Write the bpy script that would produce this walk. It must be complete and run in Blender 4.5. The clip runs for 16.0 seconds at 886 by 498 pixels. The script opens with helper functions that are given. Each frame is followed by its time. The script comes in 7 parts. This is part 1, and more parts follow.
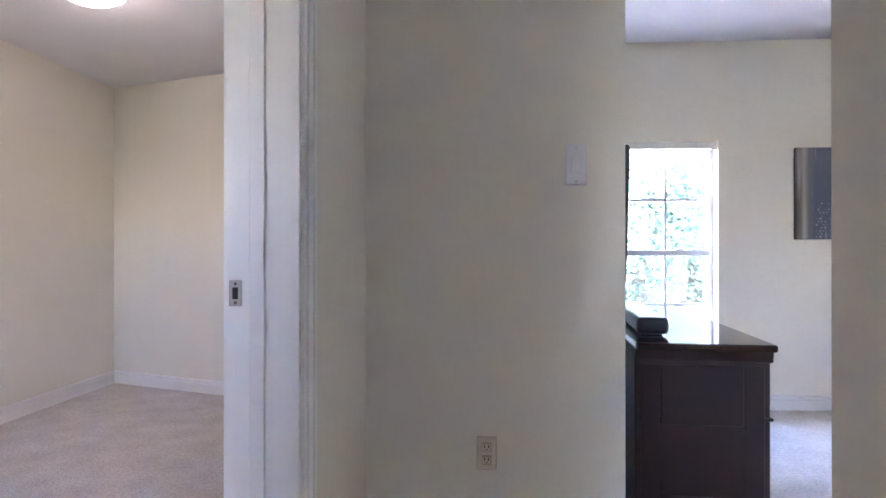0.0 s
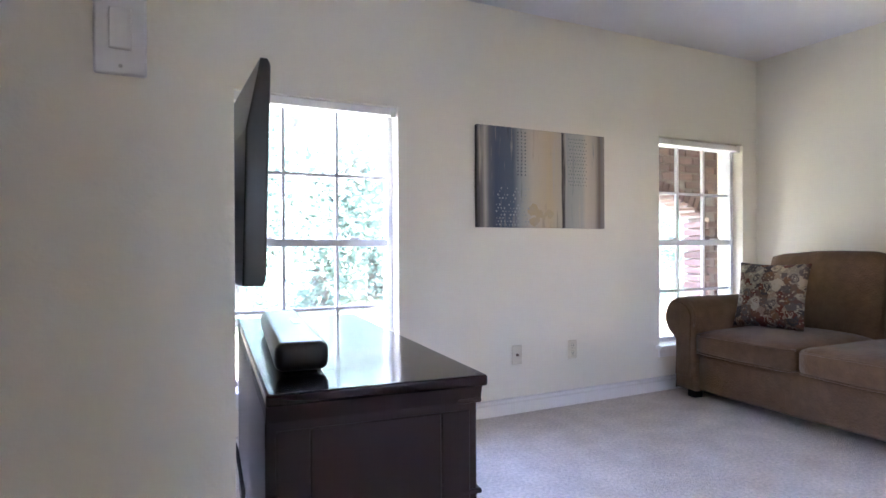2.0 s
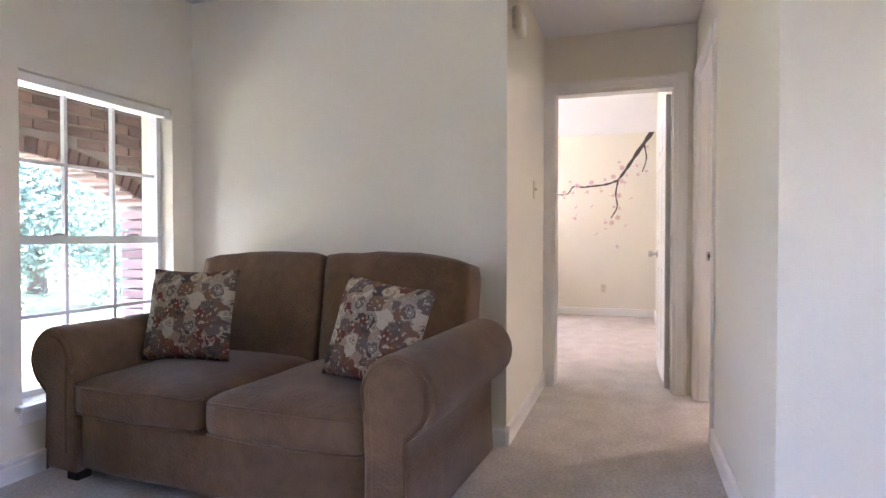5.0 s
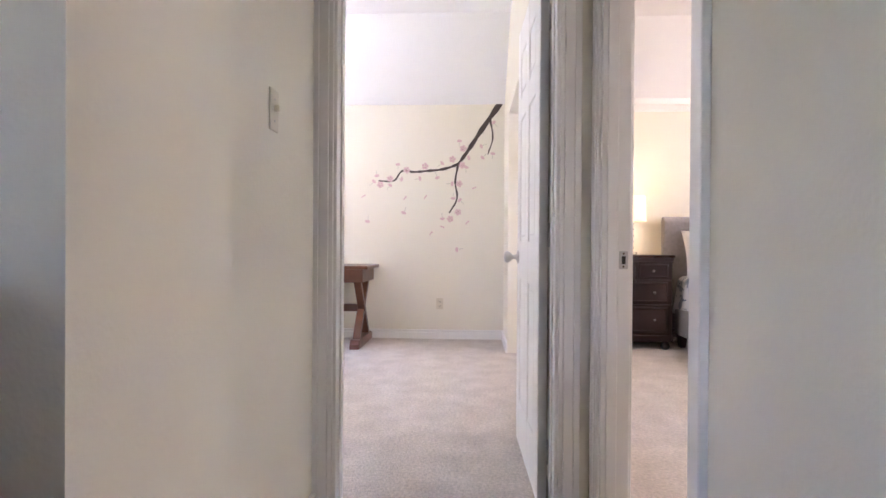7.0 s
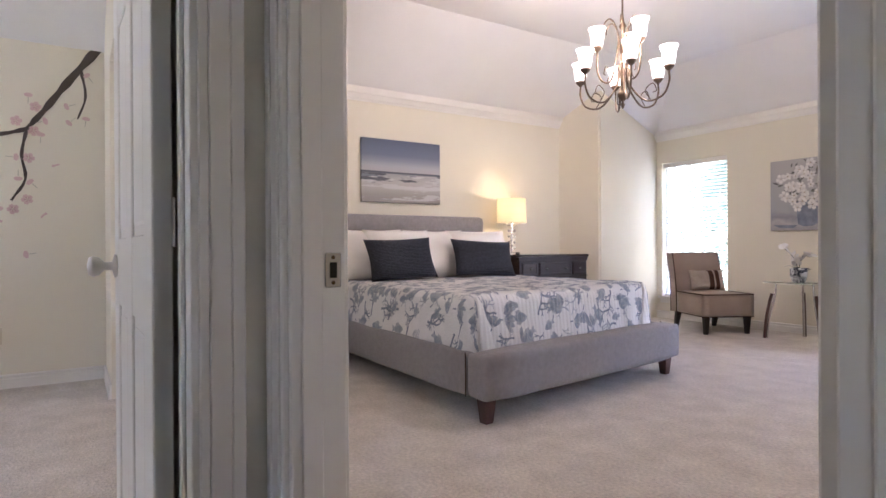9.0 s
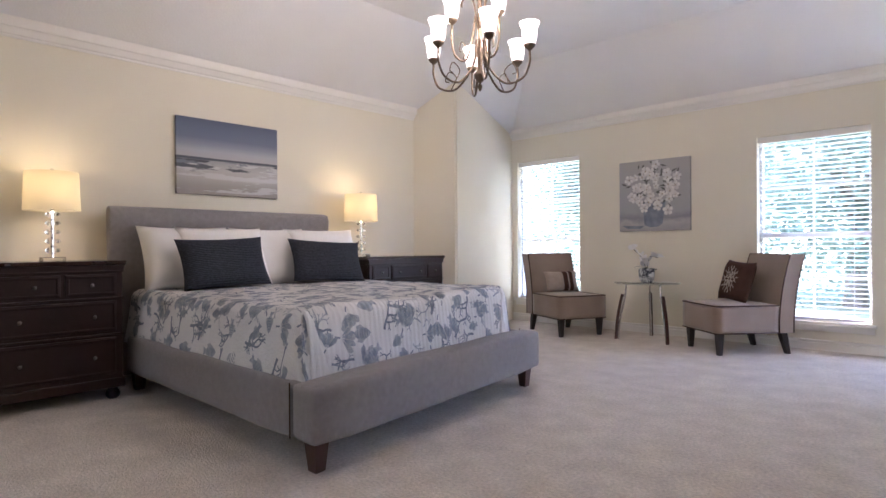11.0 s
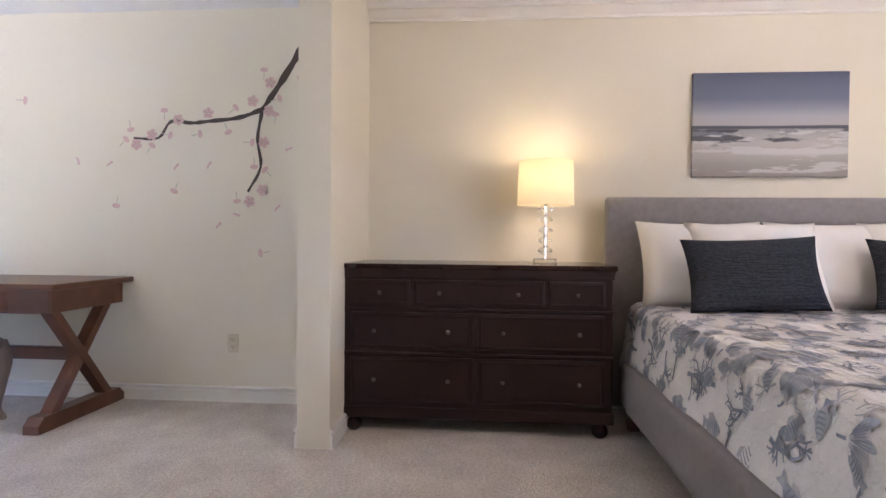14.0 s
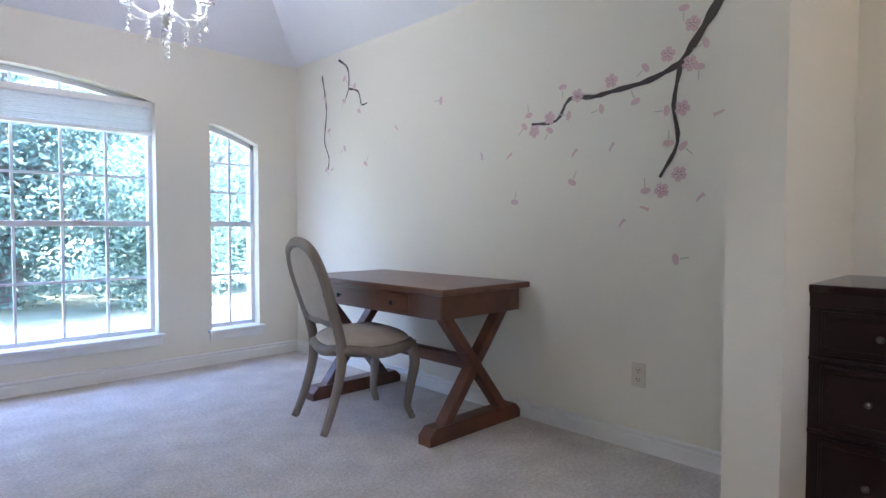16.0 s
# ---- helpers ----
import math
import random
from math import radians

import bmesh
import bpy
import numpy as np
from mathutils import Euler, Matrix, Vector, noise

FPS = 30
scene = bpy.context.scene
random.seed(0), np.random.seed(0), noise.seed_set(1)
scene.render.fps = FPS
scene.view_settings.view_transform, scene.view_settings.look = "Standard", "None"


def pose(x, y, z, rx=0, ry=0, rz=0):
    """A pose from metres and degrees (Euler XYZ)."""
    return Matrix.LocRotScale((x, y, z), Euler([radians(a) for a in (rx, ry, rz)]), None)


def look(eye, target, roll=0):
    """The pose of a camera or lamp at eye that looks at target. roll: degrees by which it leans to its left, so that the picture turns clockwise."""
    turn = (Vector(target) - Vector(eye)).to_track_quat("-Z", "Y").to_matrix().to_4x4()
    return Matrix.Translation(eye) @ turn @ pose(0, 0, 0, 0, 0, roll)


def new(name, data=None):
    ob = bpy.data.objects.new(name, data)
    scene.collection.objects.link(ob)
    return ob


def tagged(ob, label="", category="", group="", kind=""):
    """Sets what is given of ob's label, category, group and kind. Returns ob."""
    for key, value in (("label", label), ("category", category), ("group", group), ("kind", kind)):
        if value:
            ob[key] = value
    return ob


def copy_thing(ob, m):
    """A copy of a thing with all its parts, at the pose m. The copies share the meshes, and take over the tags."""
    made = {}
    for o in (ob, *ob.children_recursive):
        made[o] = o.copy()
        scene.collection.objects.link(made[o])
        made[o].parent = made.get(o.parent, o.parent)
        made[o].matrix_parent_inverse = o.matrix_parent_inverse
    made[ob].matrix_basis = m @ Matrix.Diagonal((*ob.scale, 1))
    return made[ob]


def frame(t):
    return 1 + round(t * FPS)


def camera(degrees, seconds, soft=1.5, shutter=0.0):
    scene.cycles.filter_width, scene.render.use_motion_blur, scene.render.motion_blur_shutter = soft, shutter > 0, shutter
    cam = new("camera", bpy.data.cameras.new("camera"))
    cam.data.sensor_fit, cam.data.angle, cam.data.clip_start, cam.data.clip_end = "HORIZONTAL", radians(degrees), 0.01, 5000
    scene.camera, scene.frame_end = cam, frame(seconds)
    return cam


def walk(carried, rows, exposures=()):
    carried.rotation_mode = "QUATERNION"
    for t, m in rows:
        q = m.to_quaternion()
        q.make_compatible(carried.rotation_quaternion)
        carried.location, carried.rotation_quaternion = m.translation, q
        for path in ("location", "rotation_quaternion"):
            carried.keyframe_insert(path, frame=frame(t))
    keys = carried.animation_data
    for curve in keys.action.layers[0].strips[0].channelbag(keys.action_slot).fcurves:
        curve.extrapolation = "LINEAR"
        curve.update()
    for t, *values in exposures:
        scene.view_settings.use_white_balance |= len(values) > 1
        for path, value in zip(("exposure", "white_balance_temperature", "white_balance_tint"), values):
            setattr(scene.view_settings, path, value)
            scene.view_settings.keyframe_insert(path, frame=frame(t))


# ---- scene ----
cam = camera(74.5, 16.0)
PATH = [
    (0, (-0.078, -0.473, 1.041), (-0.195, 1.524, 1.044), 0.0),
    (0.5, (-0.094, -0.23, 1.014), (0.141, 1.756, 1.014), -0.0),
    (1, (0.019, 0.082, 1.02), (0.476, 2.029, 1.018), -0.3),
    (1.5, (0.182, 0.353, 1.016), (0.825, 2.247, 1.011), -0.3),
    (2, (0.303, 0.518, 0.991), (1.199, 2.306, 0.987), -0.3),
    (2.5, (0.421, 0.633, 0.979), (1.559, 2.278, 0.976), -0.4),
    (3, (0.497, 0.691, 0.974), (1.841, 2.172, 0.964), -0.1),
    (3.5, (0.595, 0.812, 0.991), (2.157, 2.061, 0.954), -0.0),
    (4, (0.804, 0.926, 0.993), (2.549, 1.901, 0.958), 0.0),
    (4.5, (1.175, 0.955, 1.01), (3.021, 1.724, 0.978), -0.0),
    (5, (1.634, 0.955, 1.03), (3.535, 1.576, 0.992), -0.0),
    (5.2, (1.809, 0.955, 1.014), (3.731, 1.506, 0.978), 0.0),
    (7.3, (3.905, 0.995, 0.959), (5.905, 0.950, 0.951), -0.0),
    (7.5, (4.010, 0.988, 0.959), (6.005, 0.822, 0.953), -0.3),
    (8, (4.340, 0.957, 0.966), (6.288, 0.508, 0.959), 0.1),
    (8.5, (4.546, 0.966, 0.984), (6.381, 0.173, 0.972), -0.2),
    (9, (4.698, 0.868, 0.952), (6.396, -0.203, 0.946), -0.3),
    (9.5, (4.907, 0.736, 0.954), (6.463, -0.52, 0.947), -0.4),
    (9.7, (4.966, 0.697, 0.962), (6.477, -0.613, 0.954), -0.4),
    (11.8, (5.363, 0.266, 0.946), (6.747, -1.178, 0.941), -0.4),
    (12, (5.473, 0.245, 0.96), (6.898, -1.159, 0.952), -0.4),
    (12.5, (5.657, 0.143, 0.962), (7.273, -1.037, 0.956), -0.3),
    (13, (5.827, 0.027, 1.021), (7.665, -0.761, 0.984), 0.2),
    (13.5, (5.969, -0.186, 1.033), (7.952, -0.444, 0.989), 0.5),
    (14, (6.212, -0.233, 1.013), (8.205, -0.074, 0.978), 0.5),
    (14.5, (6.476, -0.282, 1.077), (8.388, 0.301, 1.0), 0.2),
    (15, (6.72, -0.283, 1.088), (8.473, 0.676, 1.0), 0.1),
    (15.5, (6.916, -0.141, 1.073), (8.503, 1.074, 0.995), 0.2),
    (16, (7.085, 0.015, 1.06), (8.48, 1.445, 0.985), 0.1),
]
walk(cam, [(t, look(eye, target, roll)) for t, eye, target, roll in PATH], [(0.0, 6.45, 6000, 36), (0.5, 6.65, 6250, 36), (1.0, 6.6, 6250, 36), (1.5, 6.45, 6250, 36), (2.5, 5.75, 6050, 36), (3.2, 5.4, 5950, 32), (4.0, 5.95, 6250, 40), (4.5, 6.15, 6250, 40), (5.2, 6.15, 6150, 40), (7.4, 5.75, 5750, 36), (8.5, 5.2, 5750, 34), (9.5, 4.95, 5700, 32), (12.0, 4.65, 5550, 30), (12.5, 4.8, 5650, 30), (13.0, 4.9, 5550, 31), (13.5, 5.1, 5650, 32), (14.5, 5.1, 5600, 30), (15.5, 4.75, 5350, 27), (16.0, 4.6, 5200, 26)])

# ---- world and light ----
world = bpy.data.worlds.new("sky")
scene.world = world
world.use_nodes = True
wn = world.node_tree
sky = wn.nodes.new("ShaderNodeTexSky")
sky.sky_type, sky.sun_disc = "NISHITA", False
sky.sun_elevation, sky.sun_rotation = radians(51), radians(102)
wn.nodes["Background"].inputs[1].default_value = 0.15
wn.links.new(sky.outputs[0], wn.nodes["Background"].inputs[0])

sun = new("sun", bpy.data.lights.new("sun", "SUN"))
sun.data.energy, sun.data.angle, sun.data.color = 2.7, radians(0.5), (1.0, 0.96, 0.90)
sun.matrix_world = look((30.0, -5.1, 30.3), (6.0, 0.0, 0.0))


def bulb(name, x, y, z, watts, radius=0.04, tint=(1.0, 0.78, 0.50)):
    lamp = new(name, bpy.data.lights.new(name, "POINT"))
    lamp.data.energy, lamp.data.shadow_soft_size, lamp.data.color = watts, radius, tint
    lamp.location = (x, y, z)
    return lamp


# ---- materials ----
def material(name, colour, rough=0.6, metal=0.0, second=None, scale=8.0, amount=0.5, bump=0.0, bump_scale=60.0,
             stretch=(1, 1, 1), specular=0.5, sheen=0.0, detail=4.0, rand=0.0, grain=0.0, grain_scale=120.0):
    """Principled surface whose colour wanders between two tones at one scale and whose relief lives at another."""
    m = bpy.data.materials.new(name)
    m.use_nodes = True
    nt = m.node_tree
    b = nt.nodes["Principled BSDF"]
    b.inputs["Roughness"].default_value, b.inputs["Metallic"].default_value = rough, metal
    b.inputs["Specular IOR Level"].default_value = specular
    if sheen:
        b.inputs["Sheen Weight"].default_value = sheen
    tc = nt.nodes.new("ShaderNodeTexCoord")
    mp = nt.nodes.new("ShaderNodeMapping")
    mp.inputs["Scale"].default_value = stretch
    nt.links.new(tc.outputs["Object"], mp.inputs[0])
    c1 = (*colour, 1)
    c2 = (*(second or [v * 0.86 for v in colour]), 1)
    n1 = nt.nodes.new("ShaderNodeTexNoise")
    n1.inputs["Scale"].default_value, n1.inputs["Detail"].default_value = scale, detail
    nt.links.new(mp.outputs[0], n1.inputs["Vector"])
    ramp = nt.nodes.new("ShaderNodeValToRGB")
    ramp.color_ramp.elements[0].position, ramp.color_ramp.elements[1].position = 0.5 - amount / 2, 0.5 + amount / 2
    ramp.color_ramp.elements[0].color, ramp.color_ramp.elements[1].color = c2, c1
    nt.links.new(n1.outputs[0], ramp.inputs[0])
    out = ramp.outputs[0]
    if rand:
        oi = nt.nodes.new("ShaderNodeObjectInfo")
        hsv = nt.nodes.new("ShaderNodeHueSaturation")
        ma = nt.nodes.new("ShaderNodeMapRange")
        ma.inputs[3].default_value, ma.inputs[4].default_value = 1 - rand, 1 + rand
        nt.links.new(oi.outputs["Random"], ma.inputs[0])
        nt.links.new(ma.outputs[0], hsv.inputs["Value"])
        nt.links.new(out, hsv.inputs["Color"])
        out = hsv.outputs[0]
    if grain:
        n3 = nt.nodes.new("ShaderNodeTexNoise")
        n3.inputs["Scale"].default_value, n3.inputs["Detail"].default_value = grain_scale, 5
        nt.links.new(mp.outputs[0], n3.inputs["Vector"])
        r3 = nt.nodes.new("ShaderNodeMapRange")
        r3.inputs[1].default_value, r3.inputs[2].default_value = 0.3, 0.7
        r3.inputs[3].default_value, r3.inputs[4].default_value = 1 - grain, 1 + grain * 0.6
        nt.links.new(n3.outputs[0], r3.inputs[0])
        h3 = nt.nodes.new("ShaderNodeHueSaturation")
        nt.links.new(r3.outputs[0], h3.inputs["Value"])
        nt.links.new(out, h3.inputs["Color"])
        out = h3.outputs[0]
    nt.links.new(out, b.inputs["Base Color"])
    if bump:
        n2 = nt.nodes.new("ShaderNodeTexNoise")
        n2.inputs["Scale"].default_value, n2.inputs["Detail"].default_value = bump_scale, 6
        nt.links.new(mp.outputs[0], n2.inputs["Vector"])
        bp = nt.nodes.new("ShaderNodeBump")
        bp.inputs["Strength"].default_value, bp.inputs["Distance"].default_value = bump, 0.01
        nt.links.new(n2.outputs[0], bp.inputs["Height"])
        nt.links.new(bp.outputs[0], b.inputs["Normal"])
    return m


M_WALL = material("cream_wall_paint", (0.80, 0.752, 0.63), 0.75, second=(0.775, 0.725, 0.605), scale=1.3, bump=0.12, bump_scale=90, specular=0.25)
M_CEIL = material("white_ceiling_paint", (0.82, 0.81, 0.80), 0.85, second=(0.78, 0.77, 0.76), scale=2, bump=0.25, bump_scale=70, specular=0.2)
M_TRIM = material("white_gloss_trim", (0.84, 0.815, 0.765), 0.36, second=(0.81, 0.785, 0.735), scale=4, bump=0.03, bump_scale=30)
M_CARPET = material("beige_carpet", (0.69, 0.62, 0.545), 0.97, second=(0.55, 0.485, 0.42), scale=5.5, amount=0.42, bump=1.0, bump_scale=95, specular=0.05, sheen=0.2, detail=10, grain=0.20, grain_scale=62)
M_DARKWOOD = material("dark_espresso_wood", (0.023, 0.0085, 0.0075), 0.40, second=(0.014, 0.0055, 0.005), scale=6, stretch=(1, 0.12, 1), bump=0.06, bump_scale=40, specular=0.36)
M_DARKTOP = material("polished_dark_top", (0.030, 0.012, 0.010), 0.13, second=(0.02, 0.008, 0.007), scale=6, stretch=(1, 0.12, 1), bump=0.02, bump_scale=25)
M_CHERRY = material("dark_cherry_wood", (0.028, 0.0085, 0.0085), 0.40, second=(0.017, 0.006, 0.0065), scale=6, stretch=(1, 0.12, 1), bump=0.05, bump_scale=40)
M_BROWNWOOD = material("brown_stained_wood", (0.17, 0.067, 0.034), 0.32, second=(0.075, 0.030, 0.018), scale=7, stretch=(1, 0.2, 1), bump=0.08, bump_scale=50)
M_SOFA = material("brown_velour", (0.170, 0.097, 0.051), 0.88, second=(0.105, 0.058, 0.030), scale=5, bump=0.5, bump_scale=90, specular=0.12, sheen=0.15, grain=0.16, grain_scale=22)
M_BEDFAB = material("grey_woven_upholstery", (0.31, 0.285, 0.285), 0.9, second=(0.25, 0.23, 0.23), scale=30, bump=0.5, bump_scale=420, specular=0.15, sheen=0.2)
M_TAUPE = material("taupe_suede", (0.34, 0.265, 0.215), 0.9, second=(0.27, 0.205, 0.165), scale=4, bump=0.2, bump_scale=260, specular=0.12, sheen=0.4)
M_PIPING = material("dark_brown_piping", (0.06, 0.03, 0.022), 0.8, specular=0.2)
M_LINEN = material("oatmeal_linen", (0.56, 0.48, 0.38), 0.92, second=(0.50, 0.42, 0.33), scale=20, bump=0.4, bump_scale=330, specular=0.1)
M_WEATHERED = material("weathered_oak", (0.28, 0.225, 0.175), 0.6, second=(0.18, 0.14, 0.105), scale=9, stretch=(1, 1, 0.25), bump=0.2, bump_scale=60)
M_WHITEFAB = material("white_cotton", (0.83, 0.80, 0.76), 0.95, second=(0.78, 0.75, 0.71), scale=6, bump=0.25, bump_scale=160, specular=0.1)
M_NAVY = material("charcoal_knit", (0.088, 0.094, 0.115), 0.95, second=(0.042, 0.046, 0.058), scale=60, bump=1.0, bump_scale=130, stretch=(1, 1, 2.2), specular=0.1)
M_METAL = material("satin_nickel", (0.55, 0.53, 0.50), 0.28, 1.0, bump=0.02)
M_BRONZE = material("aged_bronze", (0.17, 0.125, 0.085), 0.4, 0.85, second=(0.11, 0.08, 0.055), scale=20)
M_CHROME = material("polished_chrome", (0.75, 0.75, 0.74), 0.12, 1.0)
M_BLACK = material("black_plastic", (0.012, 0.012, 0.016), 0.28, second=(0.009, 0.009, 0.012), scale=20)
M_SCREEN = material("black_screen_glass", (0.006, 0.006, 0.008), 0.06)
M_PLATE = material("almond_plastic_plate", (0.70, 0.63, 0.48), 0.35)
M_WPLATE = material("white_plastic_plate", (0.83, 0.81, 0.79), 0.3)
# near-black colour that stands in for the shade inside holes
M_HOLE_SHADE = material("hole_shade", (0.02, 0.018, 0.016), 0.6)
M_ALU = material("white_window_frame", (0.78, 0.79, 0.80), 0.35)
M_LEG = material("dark_tapered_leg", (0.022, 0.013, 0.011), 0.35, second=(0.015, 0.009, 0.008))
M_LEGRED = material("walnut_tapered_leg", (0.075, 0.030, 0.024), 0.35)
M_BRICK = material("red_brick", (0.19, 0.122, 0.105), 0.9, second=(0.11, 0.066, 0.057), scale=14, bump=0.6, bump_scale=70, specular=0.15, rand=0.35)
M_MORTAR = material("grey_mortar", (0.22, 0.19, 0.17), 0.95, bump=0.5, specular=0.1)
M_GRASS = material("lawn", (0.15, 0.175, 0.10), 0.95, second=(0.24, 0.25, 0.17), scale=3, bump=0.8, bump_scale=40, specular=0.1)
M_BARK = material("bark", (0.20, 0.175, 0.15), 0.95, second=(0.11, 0.095, 0.08), scale=6, stretch=(1, 1, 0.2), bump=1.0, bump_scale=12, specular=0.1)


def leaf_material(name, colour):
    """Thin leaf: lit on one face, glowing through on the other."""
    m = bpy.data.materials.new(name)
    m.use_nodes = True
    nt = m.node_tree
    di, tl, mix = nt.nodes.new("ShaderNodeBsdfDiffuse"), nt.nodes.new("ShaderNodeBsdfTranslucent"), nt.nodes.new("ShaderNodeMixShader")
    geo, hsv, mr = nt.nodes.new("ShaderNodeNewGeometry"), nt.nodes.new("ShaderNodeHueSaturation"), nt.nodes.new("ShaderNodeMapRange")
    mr.inputs[3].default_value, mr.inputs[4].default_value = 0.75, 1.3
    nt.links.new(geo.outputs["Random Per Island"], mr.inputs[0])
    nt.links.new(mr.outputs[0], hsv.inputs["Value"])
    hsv.inputs["Color"].default_value = (*colour, 1)
    for s in (di, tl):
        nt.links.new(hsv.outputs[0], s.inputs[0])
    mix.inputs[0].default_value = 0.62
    nt.links.new(di.outputs[0], mix.inputs[1])
    nt.links.new(tl.outputs[0], mix.inputs[2])
    nt.links.new(mix.outputs[0], nt.nodes["Material Output"].inputs[0])
    return m


M_LEAF = leaf_material("green_leaf", (0.175, 0.255, 0.210))


def glass(name, tint=(1, 1, 1), rough=0.0, ior=1.45):
    m = bpy.data.materials.new(name)
    m.use_nodes = True
    b = m.node_tree.nodes["Principled BSDF"]
    b.inputs["Base Color"].default_value = (*tint, 1)
    b.inputs["Transmission Weight"].default_value, b.inputs["Roughness"].default_value, b.inputs["IOR"].default_value = 1.0, rough, ior
    return m


def pane_glass(name):
    """Thin clear pane: mostly clear, with a weak mirror."""
    m = bpy.data.materials.new(name)
    m.use_nodes = True
    nt = m.node_tree
    mix = nt.nodes.new("ShaderNodeMixShader")
    tr = nt.nodes.new("ShaderNodeBsdfTransparent")
    gl = nt.nodes.new("ShaderNodeBsdfGlossy")
    gl.inputs["Roughness"].default_value = 0.02
    mix.inputs[0].default_value = 0.05
    nt.links.new(tr.outputs[0], mix.inputs[1])
    nt.links.new(gl.outputs[0], mix.inputs[2])
    nt.links.new(mix.outputs[0], nt.nodes["Material Output"].inputs[0])
    return m


def glow(name, colour, strength, base=(0.85, 0.82, 0.76)):
    m = bpy.data.materials.new(name)
    m.use_nodes = True
    b = m.node_tree.nodes["Principled BSDF"]
    b.inputs["Base Color"].default_value = (*base, 1)
    b.inputs["Roughness"].default_value = 0.6
    b.inputs["Emission Color"].default_value = (*colour, 1)
    b.inputs["Emission Strength"].default_value = strength
    return m


M_PANE = pane_glass("clear_window_pane")
M_CRYSTAL = glass("clear_crystal")
M_TABLEGLASS = glass("green_tinted_glass", (0.86, 0.96, 0.93))
def shade_cloth(name, colour, tint, strength):
    """Thin cloth that lets the bulb's light through."""
    m = bpy.data.materials.new(name)
    m.use_nodes = True
    nt = m.node_tree
    di, tl, em = nt.nodes.new("ShaderNodeBsdfDiffuse"), nt.nodes.new("ShaderNodeBsdfTranslucent"), nt.nodes.new("ShaderNodeEmission")
    mix, add = nt.nodes.new("ShaderNodeMixShader"), nt.nodes.new("ShaderNodeAddShader")
    for n in (di, tl):
        n.inputs[0].default_value = (*colour, 1)
    em.inputs[0].default_value, em.inputs[1].default_value = (*tint, 1), strength
    mix.inputs[0].default_value = 0.5
    nt.links.new(di.outputs[0], mix.inputs[1])
    nt.links.new(tl.outputs[0], mix.inputs[2])
    nt.links.new(mix.outputs[0], add.inputs[0])
    nt.links.new(em.outputs[0], add.inputs[1])
    nt.links.new(add.outputs[0], nt.nodes["Material Output"].inputs[0])
    return m


M_SHADE = shade_cloth("lit_linen_shade", (0.72, 0.66, 0.52), (1.0, 0.78, 0.36), 0.010)
M_FROST = glow("lit_frosted_glass", (1.0, 0.88, 0.66), 0.16)
M_DOME = glow("lit_dome_glass", (1.0, 0.92, 0.80), 0.14)
M_SPARK = glow("lit_candle_bulb", (1.0, 0.93, 0.82), 0.8)


# ---- building helpers ----
def part(name, bm, mat, parent=None, label="", smooth=False):
    me = bpy.data.meshes.new(name)
    bm.to_mesh(me)
    bm.free()
    me.materials.append(mat)
    if smooth:
        for p in me.polygons:
            p.use_smooth = True
    ob = new(name, me)
    if parent:
        ob.parent = parent
    if label:
        ob["label"] = label
    return ob


def empty(name, m, label, category, group="", kind=""):
    ob = new(name)
    ob.empty_display_size = 0.05
    ob.matrix_world = m
    return tagged(ob, label, category, group, kind)


def add_box(bm, x0, y0, z0, x1, y1, z1, bevel=0.0, seg=2, m=None):
    r = bmesh.ops.create_cube(bm, size=1.0)
    vs = r["verts"]
    for v in vs:
        v.co = Vector(((x0 + x1) / 2 + v.co.x * (x1 - x0), (y0 + y1) / 2 + v.co.y * (y1 - y0), (z0 + z1) / 2 + v.co.z * (z1 - z0)))
    if bevel:
        es = list({e for v in vs for e in v.link_edges})
        g = bmesh.ops.bevel(bm, geom=es, offset=bevel, segments=seg, affect="EDGES", profile=0.5)
        vs = list({v for f in g["faces"] for v in f.verts} | {v for v in vs if v.is_valid})
    if m is not None:
        bmesh.ops.transform(bm, matrix=m, verts=[v for v in vs if v.is_valid])
    return bm


def box(x0, y0, z0, x1, y1, z1, bevel=0.0, seg=2, m=None):
    return add_box(bmesh.new(), x0, y0, z0, x1, y1, z1, bevel, seg, m)


def lathe(profile, seg=24, m=None, bm=None):
    """Turned body round z from (radius, height) pairs."""
    bm = bm or bmesh.new()
    rings = []
    for r, z in profile:
        if r < 1e-5:
            rings.append([bm.verts.new((0, 0, z))])
        else:
            rings.append([bm.verts.new((r * math.cos(2 * math.pi * i / seg), r * math.sin(2 * math.pi * i / seg), z)) for i in range(seg)])
    for a, b in zip(rings, rings[1:]):
        for i in range(seg):
            j = (i + 1) % seg
            if len(a) == 1 and len(b) > 1:
                bm.faces.new((a[0], b[j], b[i]))
            elif len(b) == 1 and len(a) > 1:
                bm.faces.new((a[i], a[j], b[0]))
            elif len(a) > 1:
                bm.faces.new((a[i], a[j], b[j], b[i]))
    vs = [v for r in rings for v in r]
    if m is not None:
        bmesh.ops.transform(bm, matrix=m, verts=vs)
    bmesh.ops.recalc_face_normals(bm, faces=bm.faces)
    return bm


